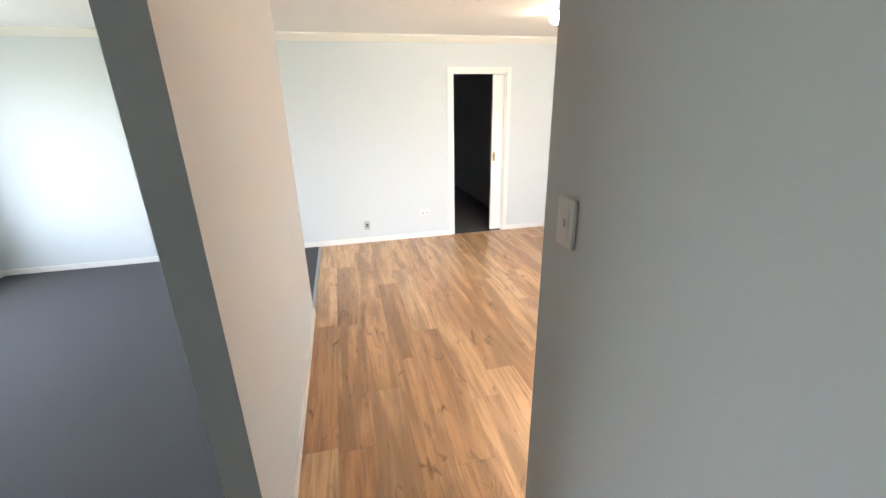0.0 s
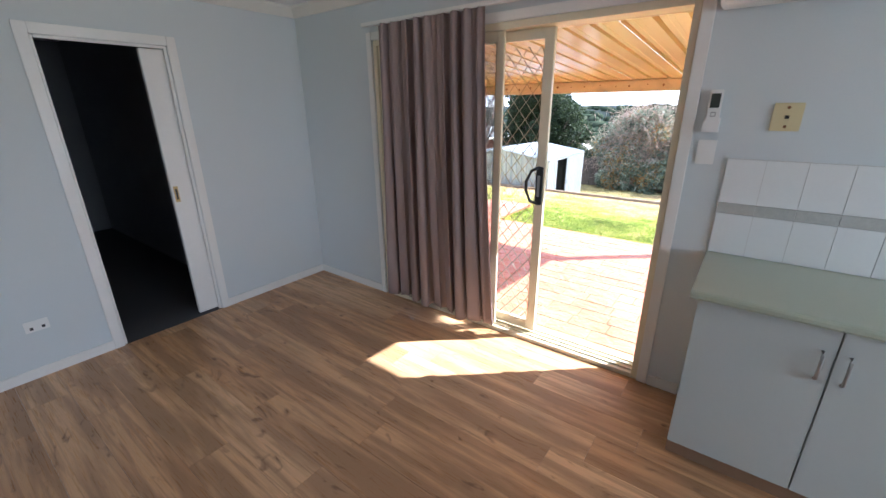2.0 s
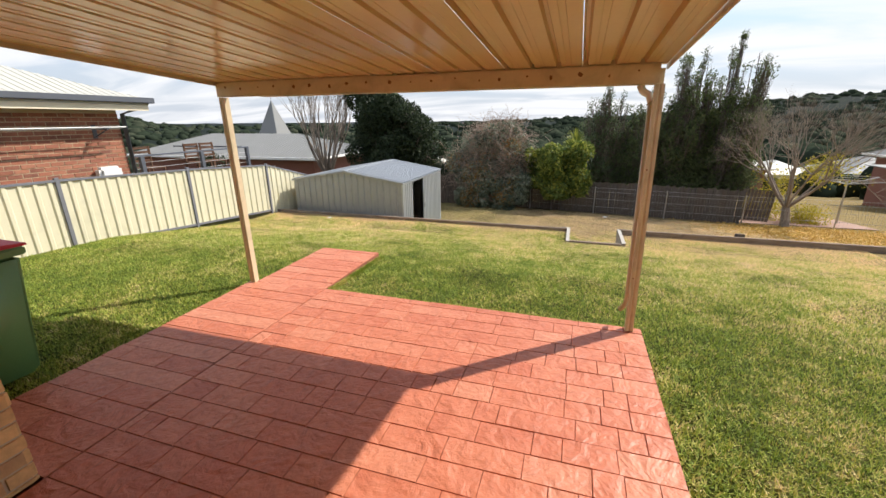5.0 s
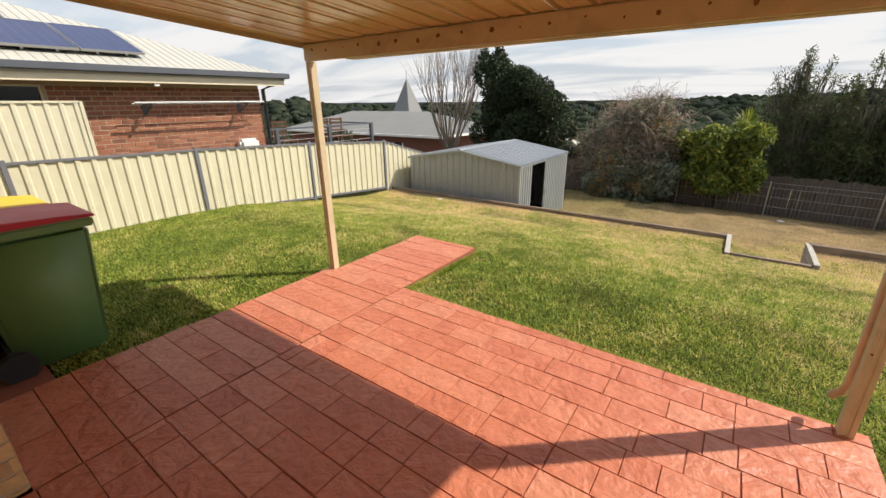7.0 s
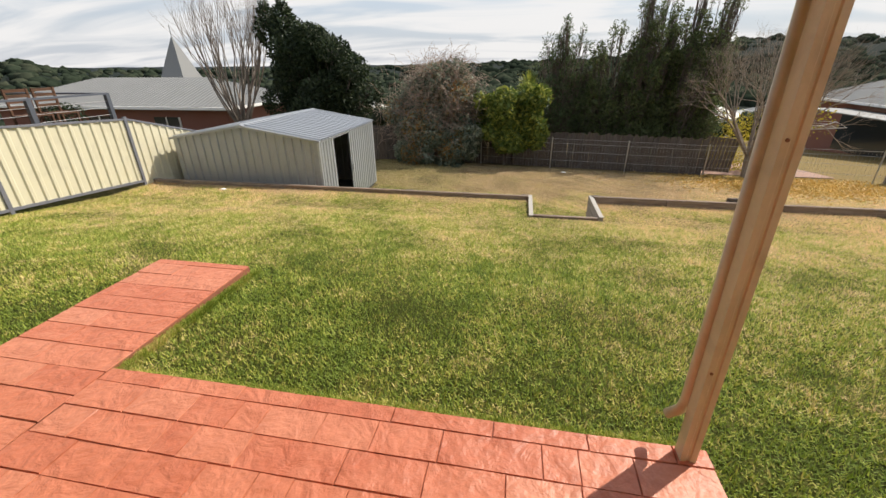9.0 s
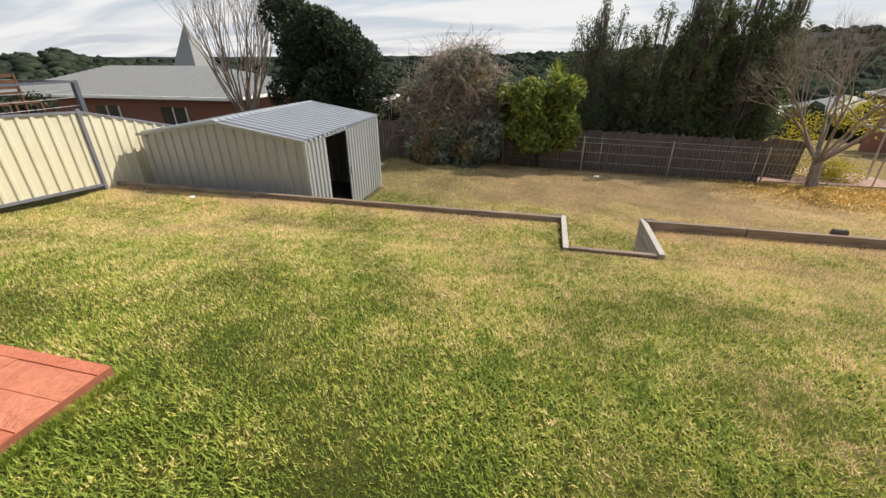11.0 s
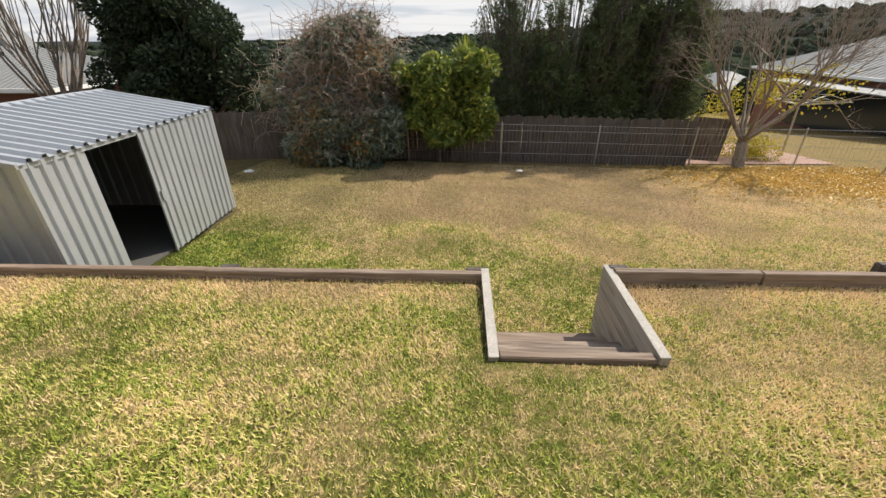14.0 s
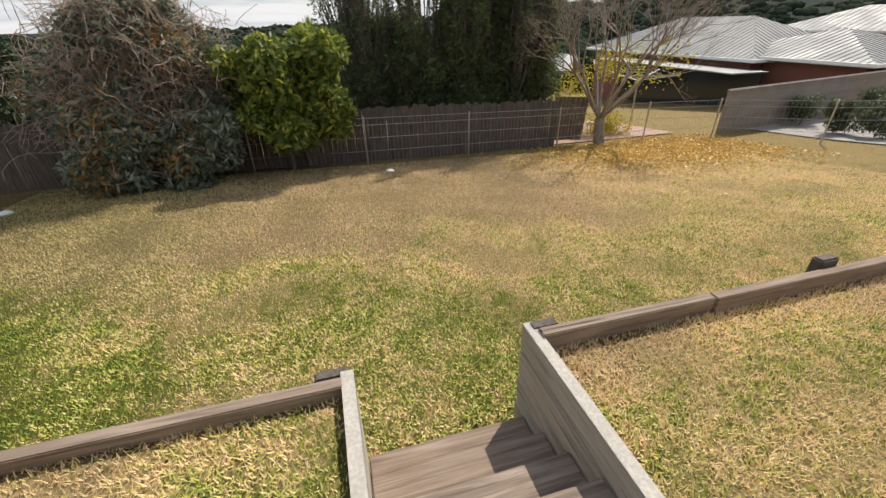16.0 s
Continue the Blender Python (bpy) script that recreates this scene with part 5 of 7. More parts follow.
def tree(name, base, label, clumps, radii, count, size, leaf, seed, trunk_r=0.12, bark="bark", long=2.2, hang=0.0, category="tree", stems=1, extra=None):
    rng = np.random.RandomState(seed)
    base = np.asarray(base, float)
    root = thing(name, tuple(base), label, category)
    segs = []
    c = np.asarray(clumps, float) - base
    for s in range(stems):
        off = np.array((0, 0, 0)) if stems == 1 else np.array((rng.uniform(-.25, .25), rng.uniform(-.4, .4), 0))
        mid = off + np.array((rng.uniform(-.1, .1), rng.uniform(-.1, .1), max(0.4, c[:, 2].min() * 0.7)))
        segs.append((off + (0, 0, -0.15), mid, trunk_r, trunk_r * 0.75))
        for k in range(s, len(c), stems):
            h = mid + (c[k] - mid) * 0.5 + rng.normal(size=3) * 0.08
            segs.append((mid, h, trunk_r * 0.5, trunk_r * 0.32)); segs.append((h, c[k], trunk_r * 0.32, trunk_r * 0.1))
            for _ in range(5):
                e = c[k] + rng.normal(size=3) * np.asarray(radii[k]) * 0.45
                segs.append((h + (c[k] - h) * rng.uniform(0.3, 1), e, trunk_r * 0.13, trunk_r * 0.03))
    v, f = limb_mesh(segs)
    raw_mesh("trunk", v, f, M[bark], root)
    v, f = leaf_cloud(c, radii, count, size, rng, long, 0, hang)
    raw_mesh("crown", v, f, M[leaf], root)
    for nm, mat, n2, s2, sub in (extra or ()):
        v, f = leaf_cloud(c[sub], np.asarray(radii)[sub] * 1.03, n2, s2, rng, long, 0, hang)
        raw_mesh(nm, v, f, M[mat], root)
    return root


def lumps(seed, n, cx, cy, rx, ry, z0, z1, rad, lean=0.0, shape=0.6):
    """Clump centres over an uneven crown."""
    rng = np.random.RandomState(seed)
    out, rr = [], []
    for _ in range(n):
        h = rng.uniform(0, 1)
        w = (1 - h ** 2 * shape) * (0.55 + 0.45 * min(1, h * 4))
        a = rng.uniform(0, 6.283)
        q = rng.uniform(0.2, 0.9)
        out.append((cx + rx * w * q * math.cos(a), cy + ry * w * q * math.sin(a) + lean * h, z0 + (z1 - z0) * h))
        r = rad * rng.uniform(0.7, 1.25)
        rr.append((r, r, r * rng.uniform(0.75, 1.1)))
    return out, rr


def plants():
    G = lambda x, y: float(ground_z(x, y))
    # the dark evergreen behind the shed, with two pointed tops
    c, r = lumps(1, 70, 22.6, 11.9, 2.6, 3.05, -1.6, 2.3, 0.72, 0.3, 0.7)
    c += [(22.3, 12.9, 2.7), (22.3, 13.0, 3.2), (22.3, 13.0, 3.7), (22.6, 13.9, 2.8), (22.7, 14.0, 3.3), (22.7, 14.05, 3.8), (21.9, 11.8, 2.5), (21.6, 10.7, 2.0), (21.4, 9.8, 1.3), (21.3, 9.2, 0.4)]
    r += [(0.7, 0.7, 0.7), (0.45, 0.42, 0.55), (0.22, 0.2, 0.42), (0.6, 0.6, 0.7), (0.38, 0.34, 0.55), (0.2, 0.17, 0.42), (0.7, 0.7, 0.5), (0.7, 0.7, 0.5), (0.6, 0.6, 0.5), (0.6, 0.6, 0.6)]
    tree("evergreen_tree", (22.6, 11.8, G(22.6, 11.8)), "dense dark green evergreen tree behind the metal shed", c, [(a * 1.1, b_ * 1.1, c_ * 1.05) for a, b_, c_ in r], 110000, 0.15, "leaf_dark", 11, 0.2)
    # the tangled creeper over the fence
    c, r = lumps(2, 44, 20.3, 6.3, 1.1, 2.1, -1.9, 1.15, 0.6, -0.2, 0.35)
    c += [(20.2, 6.0, 1.15), (20.2, 5.6, 1.35), (20.3, 6.6, 1.0)]; r += [(0.45, 0.5, 0.3)] * 3
    root = tree("creeper_bush", (20.4, 6.2, G(20.4, 6.2)), "sprawling half-dead creeper, grey-green and dead orange leaves on the fence", c, r, 20000, 0.19, "leaf_grey", 12, 0.06, "twig", 3.2, 0.5, "bush", 3,
                extra=[("dead_leaves", "leaf_orange", 7500, 0.12, slice(0, 44, 3))])
    rng = np.random.RandomState(5)
    segs = []
    for _ in range(4800):
        k = rng.randint(len(c)); p = np.array(c[k]) + rng.normal(size=3) * np.array(r[k]) * 0.6 - np.array(root.location)
        d = rng.normal(size=3); d[2] += 0.4; d /= np.linalg.norm(d)
        for _ in range(4):
            d = d + rng.normal(size=3) * 0.35; d[2] -= 0.12; d /= np.linalg.norm(d); q = p + d * 0.17
            segs.append((p, q, 0.006, 0.005)); p = q
    v, f = limb_mesh(segs, 3)
    raw_mesh("twig_tangle", v, f, M["twig"], root)
    c, r = lumps(21, 16, 19.5, 6.2, 0.5, 1.8, -1.95, -0.7, 0.42, 0, 0.2)
    tree("creeper_skirt", (19.5, 6.3, G(19.5, 6.3)), "low grey-green leafy skirt of the creeper with dead orange clusters", c, r, 9000, 0.16, "leaf_grey", 22, 0.04, "twig", 3.0, 0.7, "bush", 2,
         extra=[("dead_leaves", "leaf_orange", 2600, 0.12, slice(0, 16, 4))])
    # the yellow-green shrub
    c, r = lumps(3, 60, 20.15, 3.6, 0.95, 1.45, -1.25, 0.45, 0.40, 0, 0.05)
    tree("loquat_bush", (20.4, 3.5, G(20.4, 3.5)), "rounded bright yellow-green broadleaf bush leaning over the fence", c, r, 26000, 0.19, "leaf_bright", 13, 0.06, "bark", 2.6, 0.35, "bush", 2)
    # thin gums and the she-oaks: feathery plumes on upright limbs
    for i, (nm, lab, x, y, zt, w, z0, n, size, long, leaf) in enumerate((
            ("young_gum", "slim young gum tree with a sparse pointed crown behind the fence", 22.6, 1.65, 3.2, 0.85, -1.0, 12000, 0.13, 4.5, "leaf_gum"),
            ("young_gum", "low leafy gum sapling behind the paling fence", 22.9, 0.75, 1.7, 0.8, -1.3, 10000, 0.13, 4.5, "leaf_gum"),
            ("she_oak", "she-oak with fine drooping olive foliage behind the paling fence", 22.7, -0.2, 2.9, 1.0, -1.7, 19000, 0.15, 4.5, "leaf_olive"),
            ("she_oak", "tall feathery she-oak rising over the paling fence", 22.7, -1.15, 4.1, 0.95, -1.7, 21000, 0.15, 4.5, "leaf_olive"),
            ("she_oak", "dense dark olive she-oak with several pointed tops", 23.1, -1.9, 4.3, 0.9, -1.7, 20000, 0.15, 4.5, "leaf_olive"),
            ("she_oak", "tallest she-oak of the row, pointed and airy at the top", 22.8, -2.9, 4.7, 1.0, -1.7, 22000, 0.15, 4.5, "leaf_olive"),
            ("she_oak", "slender she-oak with thin upright leaders", 22.9, -3.75, 4.5, 0.75, -1.3, 12000, 0.15, 4.5, "leaf_olive"))):
        rng = np.random.RandomState(40 + i)
        c, r = [], []
        leaders = [(0, 0, zt)] + [(rng.uniform(-.6, .6) * w, rng.uniform(-.75, .75) * w, z0 + (zt - z0) * rng.uniform(0.62, 0.92)) for _ in range(4)]
        for dx, dy, top in leaders:
            for _ in range(46):
                h = rng.uniform(0, 1)
                q = (1 - h) ** 0.6 * 0.85 * w + 0.08
                a = rng.uniform(0, 6.283); u = rng.uniform(0, 1) ** 0.5 * q
                z = z0 + (top - z0) * h
                c.append((x + dx * min(1, h * 2.2) + u * math.cos(a), y + dy * min(1, h * 2.2) + u * math.sin(a), z))
                s = (0.13 + 0.19 * (1 - h)) * rng.uniform(0.6, 1.4)
                r.append((s, s, s * 1.45))
        tree(nm, (x, y, G(x, y)), lab, c, r, n, size, leaf, 40 + i, 0.065, "bark", long, 0.0)
    # bare tree by the evergreen, and the autumn tree at the fence
    for nm, at, lab, n, hgt, sd, spread, leafy in (("bare_tree", (22.2, 15.6), "leafless grey tree with many upright thin branches", 26, 2.3, 7, 0.22, 0),
                                               ("autumn_tree", (20.85, -4.95), "nearly leafless spreading tree with a few yellow leaves by the fence", 10, 1.55, 9, 0.5, 1)):
        rng = np.random.RandomState(sd)
        z = G(*at)
        root = thing(nm, (*at, z), lab, "tree")
        segs, tips = [], []
        segs.append((np.array((0, 0, -0.15)), np.array((0.02, 0.1, 0.75)), 0.17, 0.13))
        for k in range(n):
            a = 6.283 * k / n + rng.uniform(-.3, .3)
            tilt = 0.42 if not leafy else 0.75
            d = np.array((math.cos(a) * tilt, math.sin(a) * tilt, 0.9)); d /= np.linalg.norm(d)
            grow(rng, np.array((0.02, 0.1, 0.7)), d, hgt, 0.055, 5 if leafy else 4, spread * 0.8, segs, tips, 0.22 if not leafy else 0.10, (2, 4) if not leafy else (3, 5), 0.66, 0.10)
        v, f = limb_mesh(segs[:1], 8)
        raw_mesh("trunk", v, f, M["bark_pale"], root)
        v, f = limb_mesh(segs[1:], 4)
        raw_mesh("crown", v, f, M["bark_pale"], root)
        if leafy:
            t = np.array(tips); low = t[(t[:, 2] < 2.5) & (t[:, 1] < 1.05) & (t[:, 1] > -2.0)]; low = low[rng.permutation(len(low))[:260]]
            rr = np.full((len(low), 3), 0.42)
            v, f = leaf_cloud(low, rr, 11000, 0.065, rng, 1.4)
            raw_mesh("leaves", v, f, M["leaf_yellow"], root)
    # cordyline: a fountain of sword leaves
    rng = np.random.RandomState(6)
    root = thing("cordyline", (27.0, 2.9, G(27.0, 2.9)), "spiky fountain of pale green sword leaves on a stem", "palm")
    bm = bmesh.new(); tube(bm, [(0, 0, -0.1), (0, 0, 3.0)], 0.12, 8, 0.09); part("trunk", bm, M["bark"], root)
    V = []
    for _ in range(160):
        a, t = rng.uniform(0, 6.283), rng.uniform(0.0, 1.2)
        d = np.array((math.cos(a) * math.sin(t), math.sin(a) * math.sin(t), math.cos(t)))
        s = np.cross(d, (0, 0, 1)); s = s / (np.linalg.norm(s) + 1e-6) * 0.025
        p = np.array((0, 0, 3.0)); q = p + d * 0.55; e = q + d * 0.45 - (0, 0, 0.18 * t)
        V += [p, q + s, e, q - s]
    raw_mesh("leaves", np.array(V), np.arange(len(V)).reshape(-1, 4), M["leaf_bright"], root)
    # shrubs next door
    for i, (x, y) in enumerate(((20.5, -12.3), (18.95, -11.5), (18.0, -11.5), (20.3, -15.2), (17.0, -12.6))):
        g = G(x, y); c, r = lumps(60 + i, 12, x, y, 0.42, 0.42, g + 0.25, g + 0.85, 0.26, 0, 0.3)
        tree("clipped_shrub", (x, y, G(x, y)), "small rounded olive shrub in a pale gravel bed", c, r, 4200, 0.07, "shrub", 60 + i, 0.02, "bark", 2.2, 0, "shrub")
    c, r = lumps(70, 12, 13.4, 14.4, 0.8, 0.6, -0.7, 0.45, 0.3)
    tree("deck_shrub", (13.4, 14.4, -1.2), "leafy green shrub beside the neighbour's deck", c, r, 3500, 0.09, "leaf_dark", 70, 0.03, category="shrub")


plants()


# ---- fences at the bottom of the yard ----
BACK = [(19.7, 14.0), (20.55, 7.0), (20.65, 1.6), (20.95, -3.4), (21.05, -4.6), (20.3, -8.4)]


def paling_fence():
    rng = random.Random(12)
    root = thing("paling_fence", (20.6, 5.0, -2.1), "old dark grey timber paling fence along the bottom of the yard", "fence", kind="structure")
    o = Vector(root.location)
    pts = [Vector((*p, 0)) for p in BACK[:4]]
    count = 0
    rest = bmesh.new()
    for a, b in zip(pts, pts[1:]):
        d = (b - a); L = d.length; d.normalize(); nrm = Vector((d.y, -d.x, 0))
        s = 0.0
        while s < L:
            w = rng.uniform(0.095, 0.12)
            p = a + d * s
            g = float(ground_z(p.x, p.y))
            top = g + 1.30 + rng.uniform(-0.05, 0.04)
            near = -3.5 < p.y < 9.5 and count < 290
            bm = bmesh.new() if near else rest
            q = p + d * w
            off = nrm * rng.uniform(0, 0.012)
            lean = d * rng.uniform(-0.01, 0.01)
            vs = [bm.verts.new(Vector((v.x, v.y, z)) - o + (lean if z > g + 1 else Vector())) for z in (g - 0.05, top) for v in (p + off, q + off, q + off + nrm * 0.014, p + off + nrm * 0.014)]
            for f in ((3, 2, 1, 0), (4, 5, 6, 7), (0, 1, 5, 4), (1, 2, 6, 5), (2, 3, 7, 6), (3, 0, 4, 7)):
                bm.faces.new([vs[i] for i in f])
            if near:
                part("paling", bm, M["paling"], root); count += 1
            s += w + 0.004
        for h in (0.25, 1.0):
            bm = bmesh.new()
            ga, gb = float(ground_z(a.x, a.y)), float(ground_z(b.x, b.y))
            tube(bm, [Vector((a.x, a.y, ga + h)) - o - nrm * 0.035, Vector((b.x, b.y, gb + h)) - o - nrm * 0.035], 0.035, 4)
            part("rail", bm, M["paling"], root)
    ob = part("palings", rest, M["paling"], root)
    ob["kind"] = "stuff"
    # a lower end piece of lighter boards by the autumn tree
    root = thing("board_gate", (21.1, -3.4, -2.2), "leaning gate of pale grey upright boards beside the tree", "gate")
    for k in range(9):
        bm = bmesh.new(); box(bm, -0.012, 0.012, -0.12 * k - 0.10, -0.12 * k, 0.02, 1.22); ob = part("board", bm, M["bark"], root); ob.rotation_euler.x = radians(4)
    for h in (0.3, 0.95):
        bm = bmesh.new(); box(bm, 0.013, 0.045, -1.08, 0.0, h, h + 0.06); part("rail", bm, M["bark_pale"], root)


def wire_fence():
    """Steel posts with wires in front of the palings, then on along the side boundary."""
    runs = [(20.25, 7.6), (20.38, 4.55), (20.42, 1.95), (20.62, -0.75), (20.80, -3.5), (20.75, -6.4), (20.2, -8.4), (18.0, -9.6), (15.6, -11.4), (13.2, -13.2)]
    root = thing("wire_fence", (20.4, 0, -2.15), "low wire fence on thin steel posts in front of the palings", "fence", kind="structure")
    o = Vector(root.location)
    P3 = [Vector((x, y, float(ground_z(x, y)))) for x, y in runs]
    for p in P3:
        bm = bmesh.new(); tube(bm, [p - o + Vector((0, 0, -0.2)), p - o + Vector((0, 0, 1.12))], 0.022, 8); part("post", bm, M["steel"], root)
    for h in (0.30, 0.62, 0.92, 1.08):
        bm = bmesh.new(); tube(bm, [p - o + Vector((-0.026, 0, h)) for p in P3], 0.0045, 4); part("wire", bm, M["steel"], root)
    bm = bmesh.new()
    for a, b in zip(P3, P3[1:]):
        n = int((b - a).length / 0.10)
        for k in range(1, n):
            p = a + (b - a) * k / n - o
            tube(bm, [p + Vector((-0.026, 0, 0.03)), p + Vector((-0.026, 0, 1.08))], 0.0022, 3)
    ob = part("netting", bm, M["steel"], root, "upright wires of the netting"); ob["kind"] = "stuff"


paling_fence()
wire_fence()


def board_fence():
    """Grey boards with a capping rail, climbing away from the corner of the yard."""
    p0, p1 = Vector((20.6, -9.0, 0)), Vector((22.2, -21.0, 0))
    root = thing("board_fence", (p0.x, p0.y, -2.1), "weathered grey board fence with a capping rail between the neighbours' yards", "fence")
    d = (p1 - p0); L = d.length; d.normalize()
    turn = math.atan2(d.y, d.x)
    o = Vector(root.location)
    n = int(L / 0.125)
    foot = lambda q: float(ground_z(q.x, q.y)) - 0.12
    head = lambda t: -1.08 + 0.12 * t
    for k in range(n):
        q = p0 + d * (k * 0.125)
        bm = bmesh.new(); box(bm, 0.002, 0.122, -0.01, 0.01, foot(q) - o.z, head(k / n) - o.z)
        ob = part("board", bm, M["bark_pale"], root); ob.location = (q.x - o.x, q.y - o.y, 0); ob.rotation_euler.z = turn
    bm = bmesh.new(); tube(bm, [Vector((p0.x, p0.y, head(0) + 0.02)) - o, Vector((p1.x, p1.y, head(1) + 0.02)) - o], 0.045, 4)
    part("capping", bm, M["bark_pale"], root, "pale capping rail")


board_fence()


def patch(name, pts, lift, mat, label):
    """A thin bed that follows the ground."""
    bm = bmesh.new()
    (x0, y0), (x1, y1) = pts
    nx, ny = 10, 10
    g = [[bm.verts.new((x0 + (x1 - x0) * i / nx, y0 + (y1 - y0) * j / ny, float(ground_z(x0 + (x1 - x0) * i / nx, y0 + (y1 - y0) * j / ny)) + lift)) for j in range(ny + 1)] for i in range(nx + 1)]
    for i in range(nx):
        for j in range(ny):
            bm.faces.new((g[i][j], g[i + 1][j], g[i + 1][j + 1], g[i][j + 1]))
    return structure(name, bm, mat, label)


patch("paving", ((21.2, -8.0), (25.5, -2.6)), 0.03, M["paving_pink"], "pinkish gravel paving in the neighbour's yard")
patch("gravel_bed", ((16.2, -16.5), (21.0, -10.4)), 0.03, M["gravel_white"], "pale gravel garden bed next door")


# ---- neighbouring houses ----
def hip_roof(bm, x0, x1, y0, y1, ze, zr, lip=0.16):
    """Hipped roof with a fascia lip."""
    run = min(x1 - x0, y1 - y0) / 2
    if x1 - x0 > y1 - y0:
        r0, r1 = (x0 + run, (y0 + y1) / 2, zr), (x1 - run, (y0 + y1) / 2, zr)
    else:
        r0, r1 = ((x0 + x1) / 2, y0 + run, zr), ((x0 + x1) / 2, y1 - run, zr)
    e = [bm.verts.new(p) for p in ((x0, y0, ze), (x1, y0, ze), (x1, y1, ze), (x0, y1, ze))]
    l = [bm.verts.new((v.co.x, v.co.y, ze - lip)) for v in e]
    a, b = bm.verts.new(r0), bm.verts.new(r1)
    if x1 - x0 > y1 - y0:
        bm.faces.new((e[0], e[1], b, a)); bm.faces.new((e[1], e[2], b)); bm.faces.new((e[2], e[3], a, b)); bm.faces.new((e[3], e[0], a))
    else:
        bm.faces.new((e[0], e[1], a)); bm.faces.new((e[1], e[2], b, a)); bm.faces.new((e[2], e[3], b)); bm.faces.new((e[3], e[0], a, b))
    for k in range(4):
        bm.faces.new((e[k], l[k], l[(k + 1) % 4], e[(k + 1) % 4]))
    bm.faces.new(l)


def roof_ribs(bm, x0, x1, y0, y1, ze, zr, pitch, r=0.012):
    """Raised ribs up the four slopes of a hipped roof."""
    run = min(x1 - x0, y1 - y0) / 2
    s = (zr - ze) / run
    def bar(p, q):
        tube(bm, [p, q], r, 4)
    n = int((x1 - x0) / pitch)
    for k in range(1, n):
        x = x0 + k * pitch
        d = min(x - x0, x1 - x, run)
        bar((x, y0, ze + r * .3), (x, y0 + d, ze + d * s + r * .3)); bar((x, y1, ze + r * .3), (x, y1 - d, ze + d * s + r * .3))
    n = int((y1 - y0) / pitch)
    for k in range(1, n):
        y = y0 + k * pitch
        d = min(y - y0, y1 - y, run)
        bar((x0, y, ze + r * .3), (x0 + d, y, ze + d * s + r * .3)); bar((x1, y, ze + r * .3), (x1 - d, y, ze + d * s + r * .3))


NH = dict(x0=-4.0, x1=9.72, y0=12.85, y1=22.0, zb=-0.9, ze=2.03, rx1=10.15, ry0=12.38)


